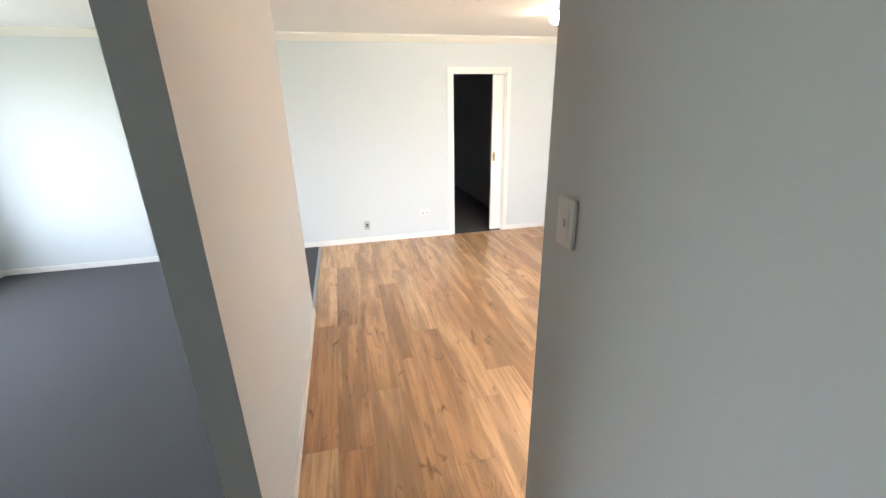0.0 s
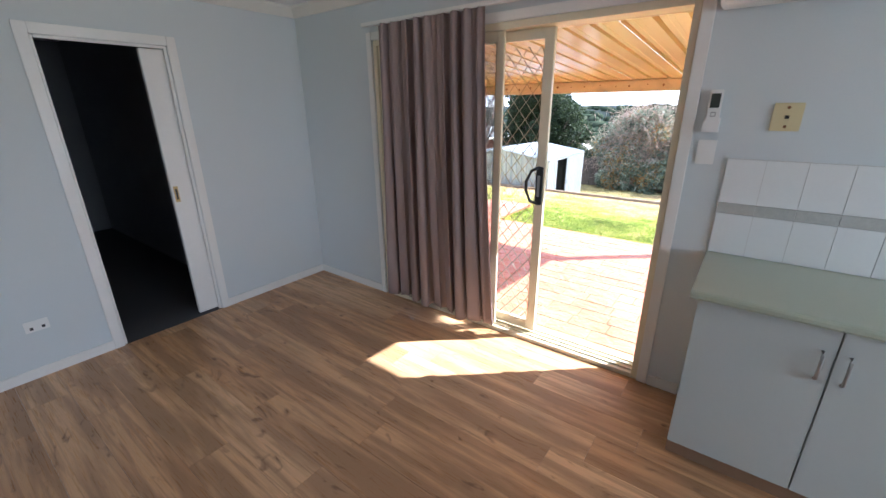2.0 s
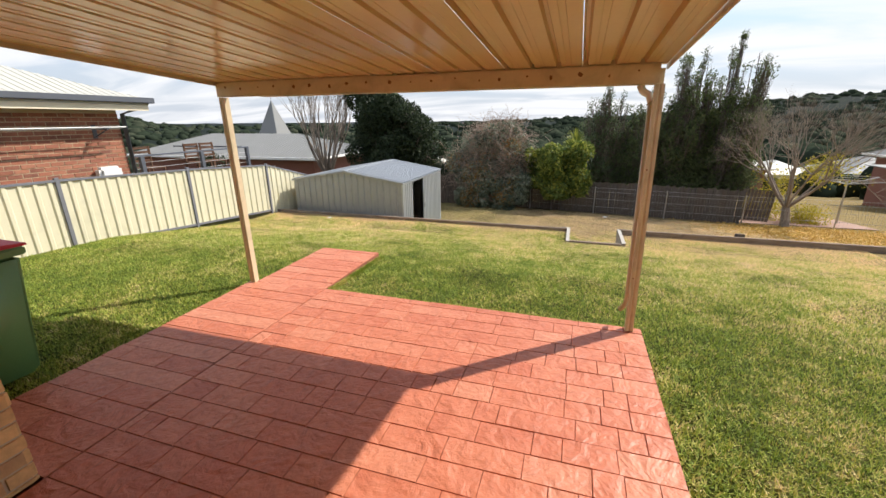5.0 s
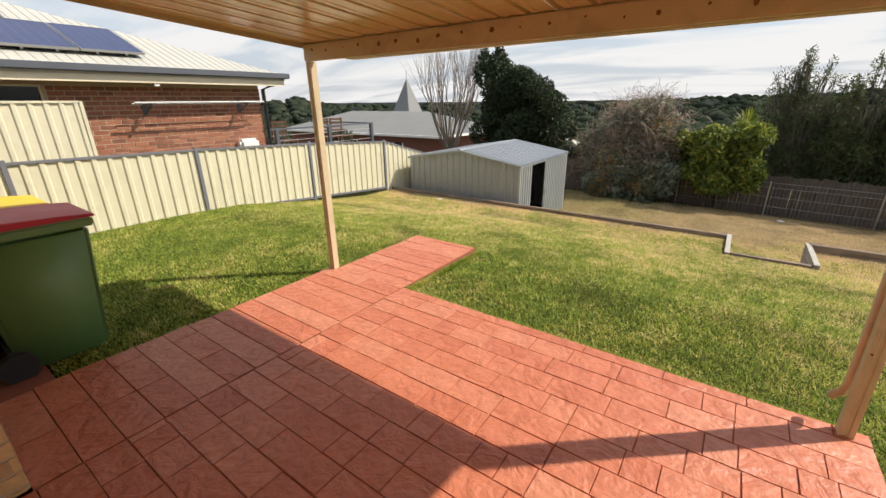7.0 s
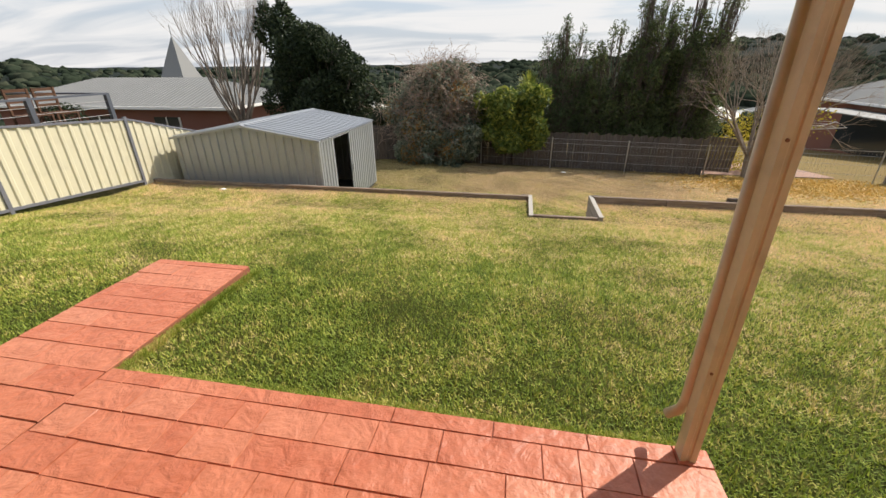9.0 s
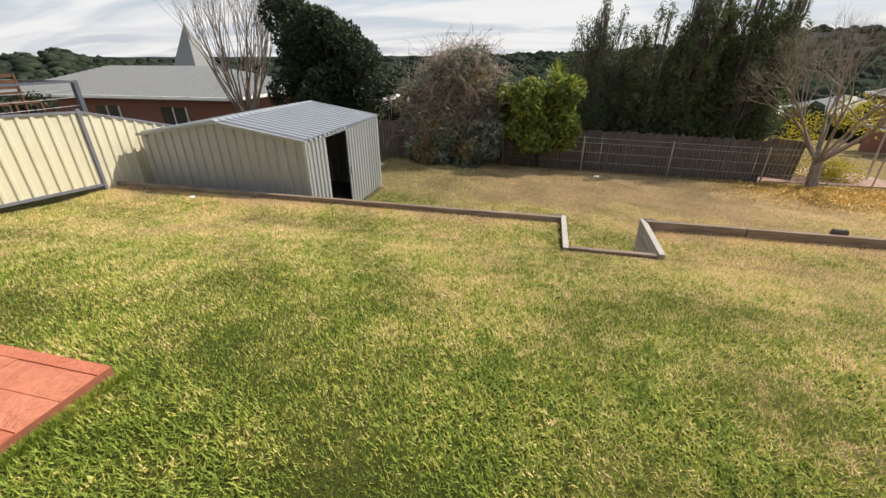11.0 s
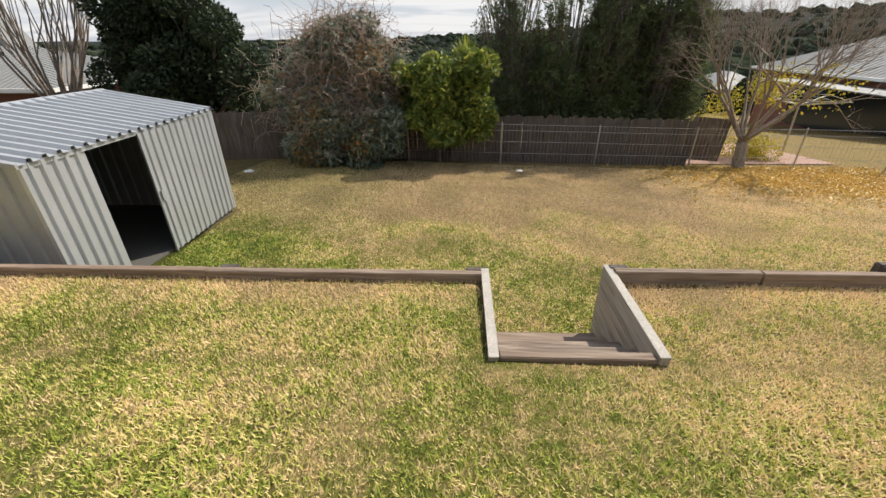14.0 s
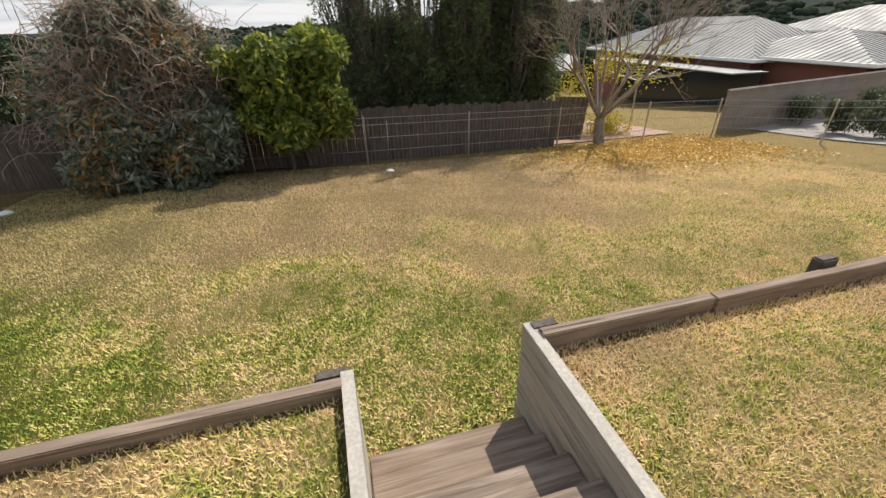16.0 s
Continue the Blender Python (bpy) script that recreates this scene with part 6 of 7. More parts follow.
def brick_house():
    root = thing("neighbour_house", (NH["x1"], NH["y0"], NH["zb"]), "red-brown brick house next door with a cream metal hipped roof", "house")
    o = Vector(root.location)
    def sh(bm):
        bmesh.ops.translate(bm, verts=bm.verts, vec=-o); return bm
    bm = bmesh.new()
    x0, x1, y0, y1, zb, ze = (NH[k] for k in ("x0", "x1", "y0", "y1", "zb", "ze"))
    box(bm, x0, 4.55, y0 + 0.008, y0 + 0.2, zb, ze - 0.1); box(bm, 5.75, x1 - 0.01, y0 + 0.008, y0 + 0.2, zb, ze - 0.1); box(bm, 4.55, 5.75, y0 + 0.008, y0 + 0.2, zb, 0.6); box(bm, 4.55, 5.75, y0 + 0.008, y0 + 0.2, 1.85, ze - 0.1)
    box(bm, x1 - 0.2, x1 - 0.01, y0 + 0.2, y1, zb, ze - 0.1)
    wall = part("wall", sh(bm), M["mortar"], root, "brick wall")
    bm = bmesh.new(); hip_roof(bm, x0 - 0.5, NH["rx1"], NH["ry0"], y1 + 0.5, ze + 0.13, ze + 0.13 + 1.85, 0.14)
    roof = part("roof", sh(bm), M["roof_cream"], root, "cream metal hipped roof")
    bm = bmesh.new(); roof_ribs(bm, x0 - 0.5, NH["rx1"], NH["ry0"], y1 + 0.5, ze + 0.13, ze + 0.13 + 1.85, 0.16, 0.009)
    ob = part("roof_ribs", sh(bm), M["roof_cream"], roof, "close ribs of the roof sheets"); ob["kind"] = "stuff"
    bm = bmesh.new(); box(bm, x0 - 0.5, NH["rx1"] + 0.09, NH["ry0"] - 0.11, NH["ry0"] - 0.001, ze + 0.03, ze + 0.15); box(bm, NH["rx1"] + 0.001, NH["rx1"] + 0.11, NH["ry0"], y1 + 0.5, ze + 0.03, ze + 0.15)
    part("gutter", sh(bm), M["gutter"], roof, "slate-grey gutter", bevel=0.015)
    bm = bmesh.new(); box(bm, x0 - 0.5, NH["rx1"] - 0.02, NH["ry0"] + 0.001, NH["ry0"] + 0.025, ze - 0.13, ze - 0.012); part("fascia", sh(bm), M["cream_alu"], roof, "cream fascia")
    bm = bmesh.new(); tube(bm, [(x1 + 0.30, y0 - 0.38, ze + 0.03), (x1 + 0.28, y0 - 0.3, ze - 0.08), (x1 + 0.07, y0 - 0.06, ze - 0.2), (x1 + 0.06, y0 - 0.05, zb)], 0.045, 8); part("downpipe", sh(bm), M["gutter"], root, "slate-grey downpipe", smooth=True)
    win = box_part("window", (4.55 - o.x, 5.75 - o.x, 0.08, 0.14, 0.6 - zb, 1.85 - zb), M["window_dark"], root, "dark window behind the tall fence")
    for a, b, c, d in ((4.5, 4.58, 0.55, 1.9), (5.72, 5.80, 0.55, 1.9), (4.58, 5.72, 0.55, 0.63), (4.58, 5.72, 1.82, 1.9), (5.12, 5.18, 0.63, 1.82)):
        box_part("window_frame", (a - o.x, b - o.x, 0.02, 0.08, c - zb, d - zb), M["cream_alu"], win)
    # roof panels
    s = 1.85 / ((y1 + 0.5 - NH["ry0"]) / 2)
    for k, (xa, row) in enumerate(((6.45, 0), (5.43, 0), (4.41, 0), (3.39, 0), (4.90, 1), (3.88, 1), (2.86, 1))):
        ya = NH["ry0"] + 0.50 + row * 1.60
        panel = thing("solar_panel", (xa, ya, ze + 0.13 + (ya - NH["ry0"]) * s + 0.09), "dark blue framed solar panel on the cream roof", "solar panel", "roof solar panels")
        panel.rotation_euler.x = math.atan(s)
        box_part("cell_grid", (0.02, 0.98, 0.02, 1.62, 0.0, 0.026), M["solar"], panel)
        for nm, dm in (("frame", (0, 1.0, 0, 0.02, -0.01, 0.032)), ("frame", (0, 1.0, 1.62, 1.64, -0.01, 0.032)), ("frame", (0, 0.02, 0.02, 1.62, -0.01, 0.032)), ("frame", (0.98, 1.0, 0.02, 1.62, -0.01, 0.032)), ("foot", (0.25, 0.29, 0.1, 1.5, -0.11, -0.011)), ("foot", (0.7, 0.74, 0.1, 1.5, -0.11, -0.011))):
            box_part(nm, dm, M["steel"], panel)
    # folding clothes line on the wall
    line = thing("wall_clothesline", (8.2, y0, 1.50), "folded metal clothesline on two brackets on the brick wall", "clothesline")
    bm = bmesh.new(); tube(bm, [(-1.3, -0.42, 0.05), (1.35, -0.42, 0.05)], 0.018, 8); part("front_bar", bm, M["zinc_paint"], line)
    bm = bmesh.new(); tube(bm, [(-1.3, -0.30, 0.03), (1.35, -0.30, 0.03)], 0.012, 8); part("rear_bar", bm, M["zinc_paint"], line)
    for xx in (-1.0, 0.95):
        bm = bmesh.new(); box(bm, xx - 0.02, xx + 0.02, -0.44, 0.006, 0.0, 0.03); box(bm, xx - 0.04, xx + 0.04, -0.02, 0.006, -0.18, 0.10); part("bracket", bm, M["gutter"], line)
        bm = bmesh.new(); tube(bm, [(xx, -0.01, -0.15), (xx, -0.40, 0.0)], 0.012, 6); part("strut", bm, M["gutter"], line)
    heater = thing("gas_heater", (9.15, y0 - 0.02, -0.1), "white rounded gas heater box low on the brick wall", "water heater")
    bm = bmesh.new(); box(bm, -0.24, 0.24, -0.24, 0.0, 0.0, 0.82); part("casing", bm, M["white_paint"], heater, bevel=0.06)
    bm = bmesh.new(); box(bm, -0.10, 0.10, -0.27, -0.241, 0.45, 0.60); part("vent", bm, M["gutter"], heater, bevel=0.005)
    lampb = thing("flood_light", (7.35, NH["ry0"] + 0.10, ze - 0.17), "small white flood light under the eave", "light fitting")
    bm = bmesh.new(); box(bm, -0.05, 0.05, -0.08, 0.03, -0.02, 0.06); part("body", bm, M["white_paint"], lampb, bevel=0.01)


brick_house()


def deck():
    """Raised deck behind the fence with rails, wires and folded chairs."""
    root = thing("deck", (13.4, 12.8, -1.0), "raised timber deck with a dark rail and wires next door", "deck")
    bm = bmesh.new(); box(bm, -3.6, 0.0, 0.0, 3.0, 1.02, 1.10); part("floor", bm, M["paling"], root)
    for x in (0.0, -1.7, -3.4):
        bm = bmesh.new(); box(bm, x - 0.045, x + 0.045, -0.045, 0.045, -0.4, 1.86); part("post", bm, M["gutter"], root)
    bm = bmesh.new(); box(bm, -3.6, 0.05, -0.04, 0.04, 1.86, 1.90); part("top_rail", bm, M["gutter"], root)
    bm = bmesh.new(); box(bm, -0.04, 0.04, 0.05, 3.0, 1.86, 1.90); part("top_rail", bm, M["gutter"], root)
    for h in (1.25, 1.42, 1.58, 1.72):
        bm = bmesh.new(); tube(bm, [(-3.6, 0, h), (0, 0, h)], 0.006, 4); part("wire", bm, M["steel"], root)
    for k, x in enumerate((12.2, 12.75, 10.7)):
        ch = thing("deck_chair", (x, 13.5, 0.10), "dark brown slatted timber outdoor chair on the deck", "chair", "chairs on the deck")
        bm = bmesh.new(); box(bm, -0.24, 0.24, -0.24, 0.24, 0.40, 0.43); part("seat", bm, M["wood_brown"], ch)
        for sx, sy, hh in ((-0.22, -0.22, 0.40), (0.22, -0.22, 0.40), (-0.22, 0.22, 0.95), (0.22, 0.22, 0.95)):
            bm = bmesh.new(); box(bm, sx - 0.02, sx + 0.02, sy - 0.02, sy + 0.02, 0, hh); part("leg", bm, M["wood_brown"], ch)
        for h in (0.55, 0.66, 0.77, 0.88):
            bm = bmesh.new(); box(bm, -0.2, 0.2, 0.21, 0.23, h, h + 0.06); part("back_slat", bm, M["wood_brown"], ch)


deck()


def simple_house(name, x0, x1, y0, y1, zb, ze, zr, wall, roofm, label, pitch=0.30, windows=()):
    root = thing(name, (x0, y0, zb), label, "house")
    o = Vector(root.location)
    bm = bmesh.new(); box(bm, x0 + 0.5, x1 - 0.5, y0 + 0.5, y1 - 0.5, zb - 1.5, ze - 0.02); bmesh.ops.translate(bm, verts=bm.verts, vec=-o); part("wall", bm, M[wall], root)
    bm = bmesh.new(); hip_roof(bm, x0, x1, y0, y1, ze + 0.1, zr, 0.16); bmesh.ops.translate(bm, verts=bm.verts, vec=-o); roof = part("roof", bm, M[roofm], root)
    bm = bmesh.new(); roof_ribs(bm, x0, x1, y0, y1, ze + 0.1, zr, pitch, 0.02); bmesh.ops.translate(bm, verts=bm.verts, vec=-o); ob = part("roof_ribs", bm, M[roofm], roof); ob["kind"] = "stuff"
    bm = bmesh.new()
    for d in ((x0 - 0.1, x1 + 0.1, y0 - 0.1, y0), (x0 - 0.1, x1 + 0.1, y1, y1 + 0.1), (x0 - 0.1, x0, y0, y1), (x1, x1 + 0.1, y0, y1)):
        box(bm, *d, ze - 0.02, ze + 0.11)
    bmesh.ops.translate(bm, verts=bm.verts, vec=-o); part("gutter", bm, M["white_paint"], roof, "pale gutter")
    for wx0, wx1, wy0, wy1, wz0, wz1 in windows:
        w = box_part("window", (wx0 - o.x, wx1 - o.x, wy0 - o.y, wy1 - o.y, wz0 - o.z, wz1 - o.z), M["window_dark"], root)
        box_part("window_frame", (wx0 - 0.02 - o.x, wx1 + 0.0 - o.x, wy0 - 0.06 - o.y, wy0 - o.y, wz0 - o.z, wz1 - o.z), M["white_paint"], w)
        box_part("window_frame", (wx0 - 0.02 - o.x, wx1 + 0.0 - o.x, (wy0 + wy1) / 2 - 0.03 - o.y, (wy0 + wy1) / 2 + 0.03 - o.y, wz0 - o.z, wz1 - o.z), M["white_paint"], w)
    return root


simple_house("grey_roof_house", 23.6, 31.5, 17.4, 33.0, -3.0, -0.55, 0.82, "far_brick", "roof_grey", "low red brick house with a pale grey corrugated hipped roof", 0.25, ((24.05, 24.12, 20.8, 22.3, -2.2, -1.0), (24.05, 24.12, 25.0, 26.5, -2.2, -1.0)))
simple_house("verandah_house", 26.3, 39.6, -24.8, -16.6, -3.6, -0.95, 0.95, "far_brick", "roof_grey", "brick house with a pale ribbed metal roof across the lower gardens", 0.3, ())
simple_house("verandah_house_wing", 22.0, 30.0, -24.9, -17.3, -3.6, -0.85, 0.35, "far_brick", "roof_grey", "hipped wing of the brick house with a pale metal roof", 0.3, ())
simple_house("pale_roof_house", 30.0, 42.0, -45.0, -36.0, -3.0, -0.2, 1.6, "white_paint", "roof_grey", "white-walled house with a pale roof up the hill", 0.5, ())
boxes("verandah_screen", [(26.0, 36.0, -17.06, -17.0, -3.8, -1.3)], M["window_dark"], "dark shade-cloth screen under the verandah")
boxes("verandah_roof", [(25.5, 35.5, -16.7, -14.6, -1.32, -1.27)], M["roof_grey"], "lean-to verandah roof on the brick house")


def spire():
    root = thing("spire", (31.5, 26.5, -3.0), "tall pyramid-shaped grey metal roof with a thin finial", "roof")
    bm = bmesh.new()
    b = [bm.verts.new(p) for p in ((-1.25, -1.25, 2.6), (1.25, -1.25, 2.6), (1.25, 1.25, 2.6), (-1.25, 1.25, 2.6))]
    t = bm.verts.new((0, 0, 6.3))
    for k in range(4):
        bm.faces.new((b[k], b[(k + 1) % 4], t))
    bm.faces.new(b[::-1])
    part("roof", bm, M["roof_grey"], root)
    bm = bmesh.new(); tube(bm, [(0, 0, 6.2), (0, 0, 6.9)], 0.03, 6); part("finial", bm, M["steel"], root)
    bm = bmesh.new(); box(bm, -1.1, 1.1, -1.1, 1.1, -1, 2.59); part("wall", bm, M["brick_red"], root)


spire()


def far_town():
    rng = np.random.RandomState(17)
    n = 0
    for az, dist, w, white in [(14.5, 62, 9, 1), (10.5, 85, 10, 1), (6.0, 75, 9, 0), (-1.0, 60, 9, 0), (22, 80, 10, 0), (29, 95, 11, 1), (36, 90, 10, 0), (44, 75, 9, 1), (50, 110, 12, 1), (-8, 70, 9, 1), (-14, 55, 9, 0),
                            (-20, 85, 10, 1), (-27, 75, 10, 1), (-31, 110, 11, 0), (-34, 85, 10, 1), (-44, 95, 10, 0), (-50, 80, 10, 1), (56, 120, 12, 0), (3, 130, 12, 1), (17, 140, 12, 1), (-24, 140, 12, 1), (-29, 170, 12, 1), (-37, 150, 12, 1), (26, 150, 12, 0)]:
        x, y = dist * math.cos(radians(az)), dist * math.sin(radians(az))
        z = float(ground_z(x, y))
        simple_house("far_house", x, x + w, y - w * 0.4, y + w * 0.4, z, z + 2.7, z + 4.6, "white_paint" if white else "far_brick", "roof_cream" if n % 3 else "roof_grey",
                     "distant %s house with a pale metal roof" % ("white" if white else "brick"), 1.2)
        n += 1
    def domes(name, items, label):
        """Low rounded tree crowns, lumpy, in one mesh."""
        bm = bmesh.new(); bmesh.ops.create_icosphere(bm, subdivisions=2, radius=1.0)
        bm.verts.ensure_lookup_table()
        U = np.array([v.co[:] for v in bm.verts]); F = np.array([[v.index for v in f.verts] for f in bm.faces]); bm.free()
        it = np.array(items)
        n, m = len(it), len(U)
        jit = 1 + rng.uniform(-0.28, 0.28, (n, m, 1))
        V = it[:, None, :3] + U[None] * jit * it[:, None, 3:6]
        Fs = F[None] + (np.arange(n) * m)[:, None, None]
        ob = raw_mesh(name, V.reshape(-1, 3), Fs.reshape(-1, 3), M["leaf_far"])
        tagged(ob, label, "trees", "", "stuff")
    items = []
    for _ in range(1500):
        az, dist = rng.uniform(-75, 75), 58 * math.exp(rng.uniform(0, 2.3))
        x, y = dist * math.cos(radians(az)), dist * math.sin(radians(az))
        if abs(az - 14) < 2 and dist < 65 or (az > 50 and dist < 70) or (26 < x < 50 and -48 < y < -12):
            continue
        s = rng.uniform(0.8, 1.9) * (1 + dist / 300)
        z = float(ground_z(x, y))
        for _ in range(3):
            items.append((x + rng.normal() * s * .6, y + rng.normal() * s * .6, z + s * rng.uniform(0.3, 1.2), s * rng.uniform(.5, .9), s * rng.uniform(.5, .9), s * rng.uniform(.5, .9)))
    domes("far_trees", items, "scattered dark trees over the valley and the hills")
    items = []
    for _ in range(4200):
        az, dist = rng.uniform(-62, 62), 240 * math.exp(rng.uniform(0, 1.45))
        x, y = dist * math.cos(radians(az)), dist * math.sin(radians(az))
        z = float(ground_z(x, y)); s = rng.uniform(3, 7)
        items.append((x, y, z + s * 0.1, s * rng.uniform(.8, 1.5), s * rng.uniform(.8, 1.5), s * 0.85))
    domes("hill_trees", items, "dark woods on the far hillsides")


far_town()


def litter():
    for (x, y, s, lab) in ((19.4, 1.55, 0.10, "small white stone near the back fence"), (18.6, 8.3, 0.12, "pale stone beside the back fence"), (11.75, 8.9, 0.06, "small stone on the lawn by the sleepers")):
        root = thing("stone", (x, y, float(ground_z(x, y))), lab, "stone")
        bm = bmesh.new(); bmesh.ops.create_icosphere(bm, subdivisions=2, radius=s)
        for v in bm.verts:
            v.co *= 1 + 0.25 * noise.noise(v.co * 12); v.co.z *= 0.4
        part("body", bm, M["white_paint"], root)


litter()


def rotary_line():
    root = thing("rotary_clothesline", (22.6, -7.4, float(ground_z(22.6, -7.4))), "old rotary metal clothesline standing in the neighbour's yard", "clothesline")
    bm = bmesh.new(); tube(bm, [(0, 0, -0.1), (0.05, 0.02, 1.75)], 0.03, 8); part("pole", bm, M["steel"], root)
    ends = []
    for k in range(4):
        a = 0.4 + k * 1.5708
        e = Vector((1.25 * math.cos(a), 1.25 * math.sin(a), 1.85)); ends.append(e)
        bm = bmesh.new(); tube(bm, [(0.05, 0.02, 1.6), e], 0.016, 6); part("arm", bm, M["steel"], root)
    for s in (1.0, 0.75, 0.5):
        bm = bmesh.new(); tube(bm, [Vector((0.05, 0.02, 1.6)) * (1 - s) + e * s for e in ends + ends[:1]], 0.005, 4); part("line", bm, M["white_paint"], root)


rotary_line()

# ---- grass ----
def grass():
    rng = np.random.RandomState(2)
    def blades(name, n, x0, x1, y0, y1, h, w, label, keep):
        x, y = rng.uniform(x0, x1, n), rng.uniform(y0, y1, n)
        k = keep(x, y)
        x, y = x[k], y[k]
        n = len(x)
        z = ground_z(x, y) - 0.004
        a = rng.uniform(0, 2 * np.pi, n)
        tilt = rng.uniform(0.3, 1.35, n)
        hh = h * rng.uniform(0.5, 1.2, n)
        d = np.stack([np.cos(a) * np.sin(tilt), np.sin(a) * np.sin(tilt), np.cos(tilt)], 1) * hh[:, None]
        s = np.stack([-np.sin(a), np.cos(a), np.zeros(n)], 1) * w / 2
        p = np.stack([x, y, z], 1)
        v = np.stack([p - s, p + s, p + d], 1).reshape(-1, 3)
        ob = raw_mesh(name, v, np.arange(3 * n).reshape(-1, 3), M["blade"])
        tagged(ob, label, "grass", "", "stuff")
    def upper(x, y):
        patio = (x < PX + 0.01) & (y > PY0) & (y < PY1 + 0.01)
        path = (x < 7.67) & (y > 5.41) & (y < 6.33)
        notch = (x > 10.98) & (y > 1.78) & (y < 2.93)
        bins = (x < 4.02) & (y > 6.3)
        wall = x > RX - 0.07
        return ~(patio | path | notch | bins | wall)
    blades("lawn_blades", 780000, 3.9, 12.05, -2.5, 10.72, 0.042, 0.0085, "short clipped blades of the upper lawn", upper)
    blades("lawn_blades_low", 420000, 12.1, 20.2, -7, 8.5, 0.040, 0.013, "short dry blades of the lower lawn", lambda x, y: ~((x > 12.4) & (x < 15.75) & (y > 7.05)) & (rng.uniform(0, 1, len(x)) < 1.2 - (x - 12) / 14))
    blades("edge_tufts", 16000, PX, PX + 0.05, PY0, PY1, 0.05, 0.006, "longer grass along the patio edge", lambda x, y: (y < 5.4) & (rng.uniform(0, 1, len(x)) < 0.8))
    blades("edge_tufts_path", 9000, PX, 7.72, 5.36, 5.42, 0.06, 0.006, "longer grass along the path edge", lambda x, y: x > PX)


grass()


def fallen_leaves():
    rng = np.random.RandomState(31)
    n = 18000
    x, y = 19.2 + rng.normal(size=n) * 1.1, -5.9 + rng.normal(size=n) * 1.8
    k = (x < 20.9) & (y > -8.6); x, y = x[k], y[k]
    z = ground_z(x, y) + 0.03
    c = np.stack([x, y, z], 1)
    v, f = leaf_cloud(c, np.full((len(c), 3), 0.01), len(c), 0.052, rng, 1.3, 0.85)
    ob = raw_mesh("fallen_leaves", v, f, M["leaf_gold"])
    tagged(ob, "golden fallen leaves scattered under the autumn tree", "leaves", "", "stuff")


fallen_leaves()

# ---- pieces of floors and walls ----
def lay_planks():
    """Timber-look planks running along y, with staggered ends."""
    rnd = random.Random(6)
    floor = bpy.data.objects["floor"]
    w, L = 0.193, 1.29
    x, k = -0.505, 0
    while x < 3.12:
        x1 = min(x + w, 3.0)
        y = -2.0 - rnd.uniform(0, L)
        while y < N_IN:
            a, b = max(y, -2.0), min(y + L, N_IN)
            if b - a > 0.02 and x1 - x > 0.02:
                bm = bmesh.new(); e = 0.0012
                box(bm, x + 0.0006, x1 - 0.0006, a + 0.0006, b - 0.0006, -0.012, 0.0)
                part("plank", bm, M["wood_floor"], floor)
            y += L
        x += w


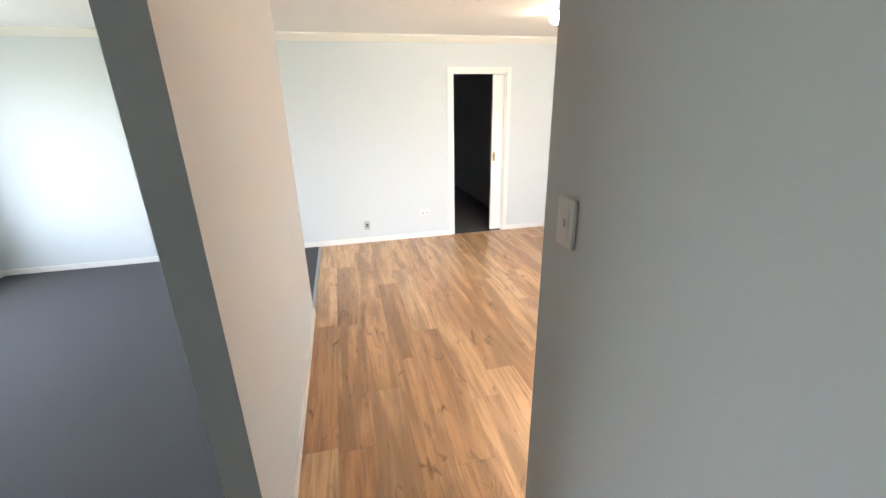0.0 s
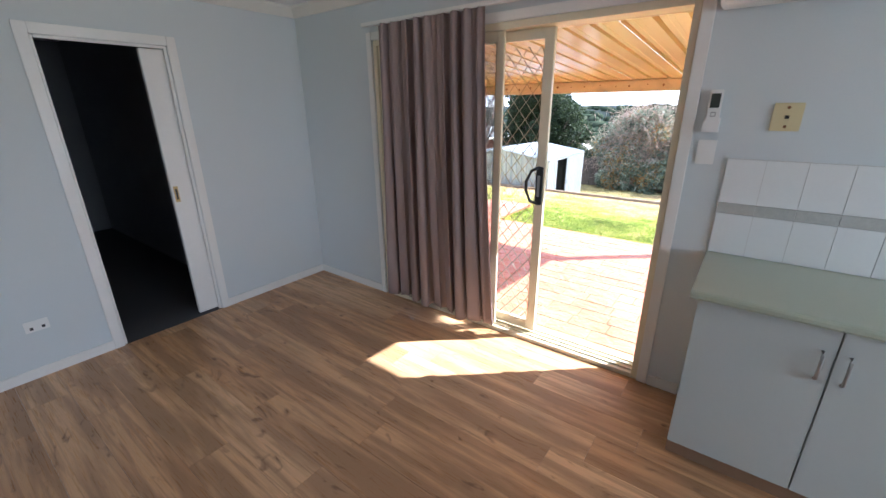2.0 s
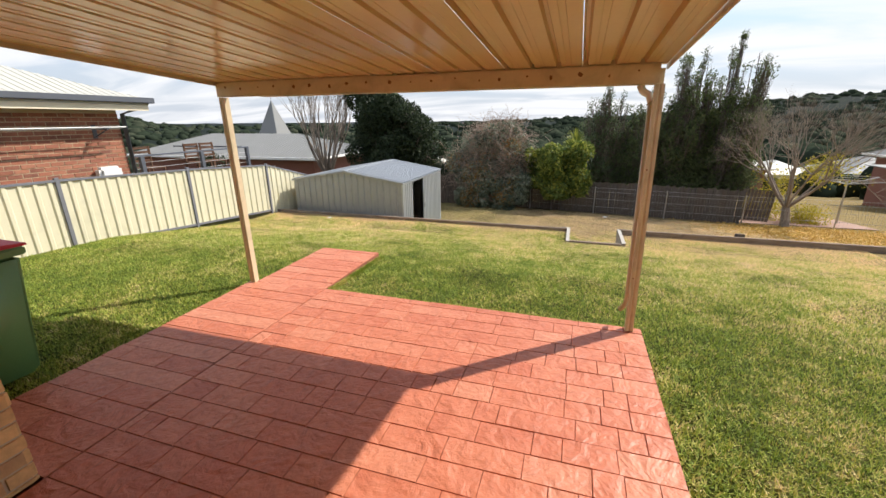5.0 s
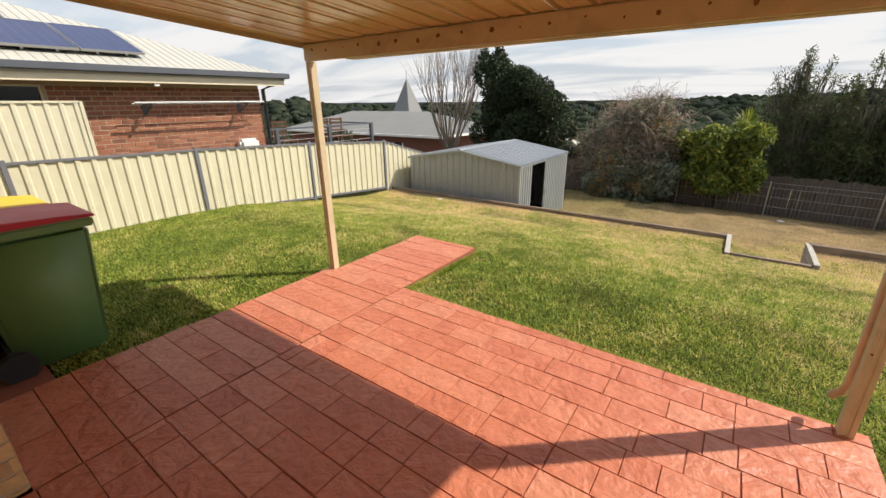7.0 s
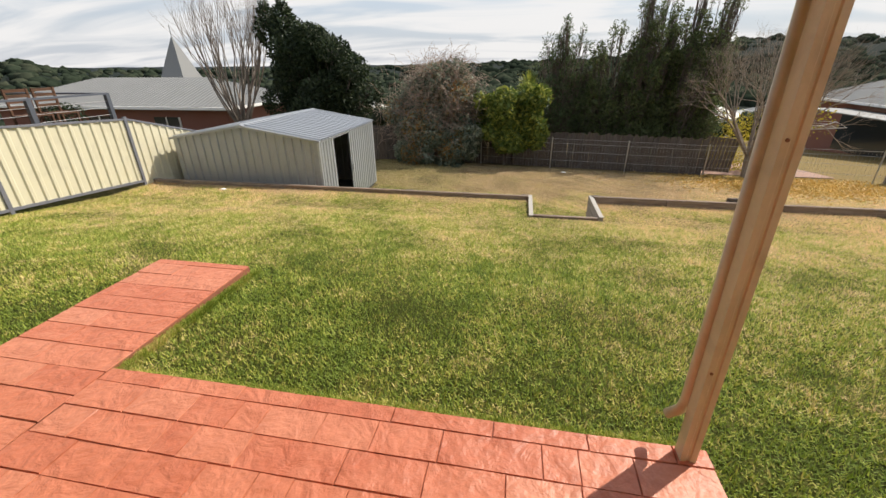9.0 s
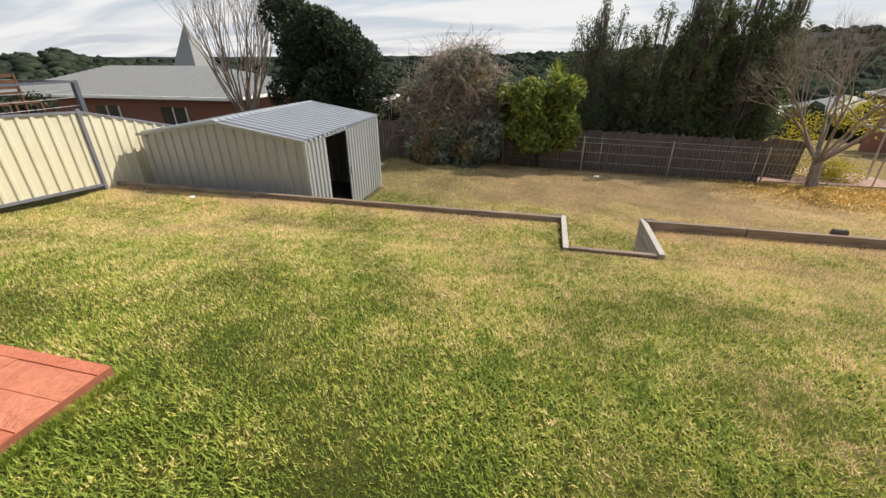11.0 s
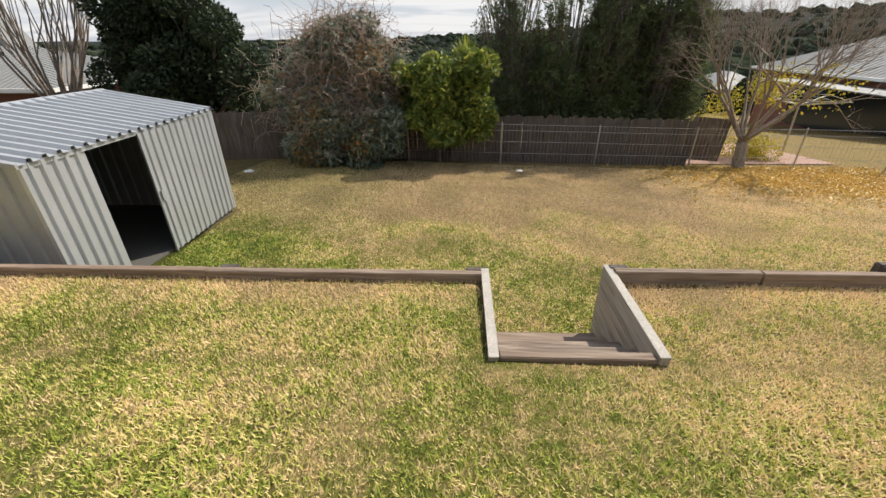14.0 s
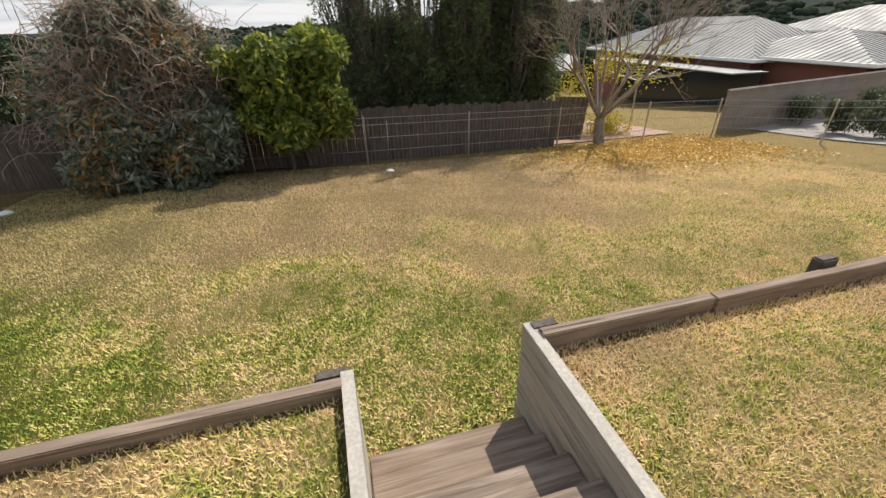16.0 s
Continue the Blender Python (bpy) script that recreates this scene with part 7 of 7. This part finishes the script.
def lay_patio():
    """Stamped blocks: rows across x, each row of staggered blocks, with a straight border."""
    patio = bpy.data.objects["patio"]
    rnd = random.Random(9)
    count = 0
    def block(x0, x1, y0, y1):
        nonlocal count
        j = rnd.choice((0.0008, 0.0014, 0.0024))
        x0, x1, y0, y1 = x0 + j, x1 - j, y0 + j, y1 - j
        if x1 - x0 < 0.03 or y1 - y0 < 0.03:
            return
        bm = bmesh.new()
        z = PZ + rnd.uniform(-0.002, 0.001)
        tx, ty = rnd.uniform(-0.003, 0.003), rnd.uniform(-0.003, 0.003)
        lo = [bm.verts.new(p) for p in ((x0, y0, PZ - 0.009), (x1, y0, PZ - 0.009), (x1, y1, PZ - 0.009), (x0, y1, PZ - 0.009))]
        e = 0.0025
        u = lambda k=0.0022: rnd.uniform(-k, k)
        edge = [(x0 + e + u(), y0 + e + u()), ((x0 + x1) / 2 + u(0.02), y0 + e + u(0.001)), (x1 - e + u(), y0 + e + u()), (x1 - e + u(0.001), (y0 + y1) / 2 + u(0.04)),
                (x1 - e + u(), y1 - e + u()), ((x0 + x1) / 2 + u(0.02), y1 - e + u(0.001)), (x0 + e + u(), y1 - e + u()), (x0 + e + u(0.001), (y0 + y1) / 2 + u(0.04))]
        hi = [bm.verts.new((px, py, z + tx * (px - x0) + ty * (py - y0))) for px, py in edge]
        for i in range(4):
            bm.faces.new((lo[i], lo[(i + 1) % 4], hi[(2 * i + 2) % 8], hi[2 * i + 1], hi[2 * i]))
        bm.faces.new(hi)
        part("block", bm, M["patio"], patio)
        count += 1
    # narrow border along the outer edge, then courses 0.18 wide of blocks of uneven length
    x1, first = PX, True
    while x1 > E_OUT + 0.03:
        x0 = max(E_OUT, x1 - (0.10 if first else 0.18))
        y = PY0 - rnd.uniform(0, 0.3)
        far = 5.449 if x1 < WING_X else 5.415
        while y < 5.40:
            w = rnd.choice((0.16, 0.24, 0.30, 0.36, 0.48)) * rnd.uniform(0.92, 1.08)
            block(x0, x1, max(y, PY0), far if y + w > 5.38 else y + w)
            y += w
        x1, first = x0, False
    # the strip beyond the straight joint and its path
    x = WING_X
    while x < 7.66:
        x1 = min(x + 0.185, 7.66)
        top = PY1 if x < PX - 0.05 else 6.32
        y = 5.423
        while y < top - 0.02:
            w = rnd.choice((0.40, 0.55, 0.97))
            block(x, x1, y, min(y + w, top))
            y += w
        x = x1


lay_planks()
lay_patio()
lay_bricks(wall_wing, E_OUT, WING_X, -0.30, 2.5, wing_face, "brick_tan", lambda c: c[2])
lay_bricks(wall_wing_side, WING_Y, 9.5, -0.3, 2.5, wing_side, "brick_tan", lambda c: c[0])
lay_bricks(wall_e1, -2.2, SY0 - 0.04, -0.3, 2.5, east_face, "brick_tan", lambda c: -c[1])
lay_bricks(wall_e2, SY1 - 0.04, WING_Y, -0.3, 2.5, east_face, "brick_tan", lambda c: c[0])
nb_wall = next(c for c in bpy.data.objects["neighbour_house"].children if c.name.startswith("wall"))
nb_face = lambda u, z, d: (u - NH["x1"], NH["y0"] - d - NH["y0"], z - NH["zb"])
lay_bricks(nb_wall, 5.80, NH["x1"], 0.3, NH["ze"] - 0.1, nb_face, "brick_red", lambda c: -c[1] - c[2] * 0.5)
lay_bricks(nb_wall, 2.0, 4.5, 0.9, NH["ze"] - 0.1, nb_face, "brick_red", lambda c: -c[1])
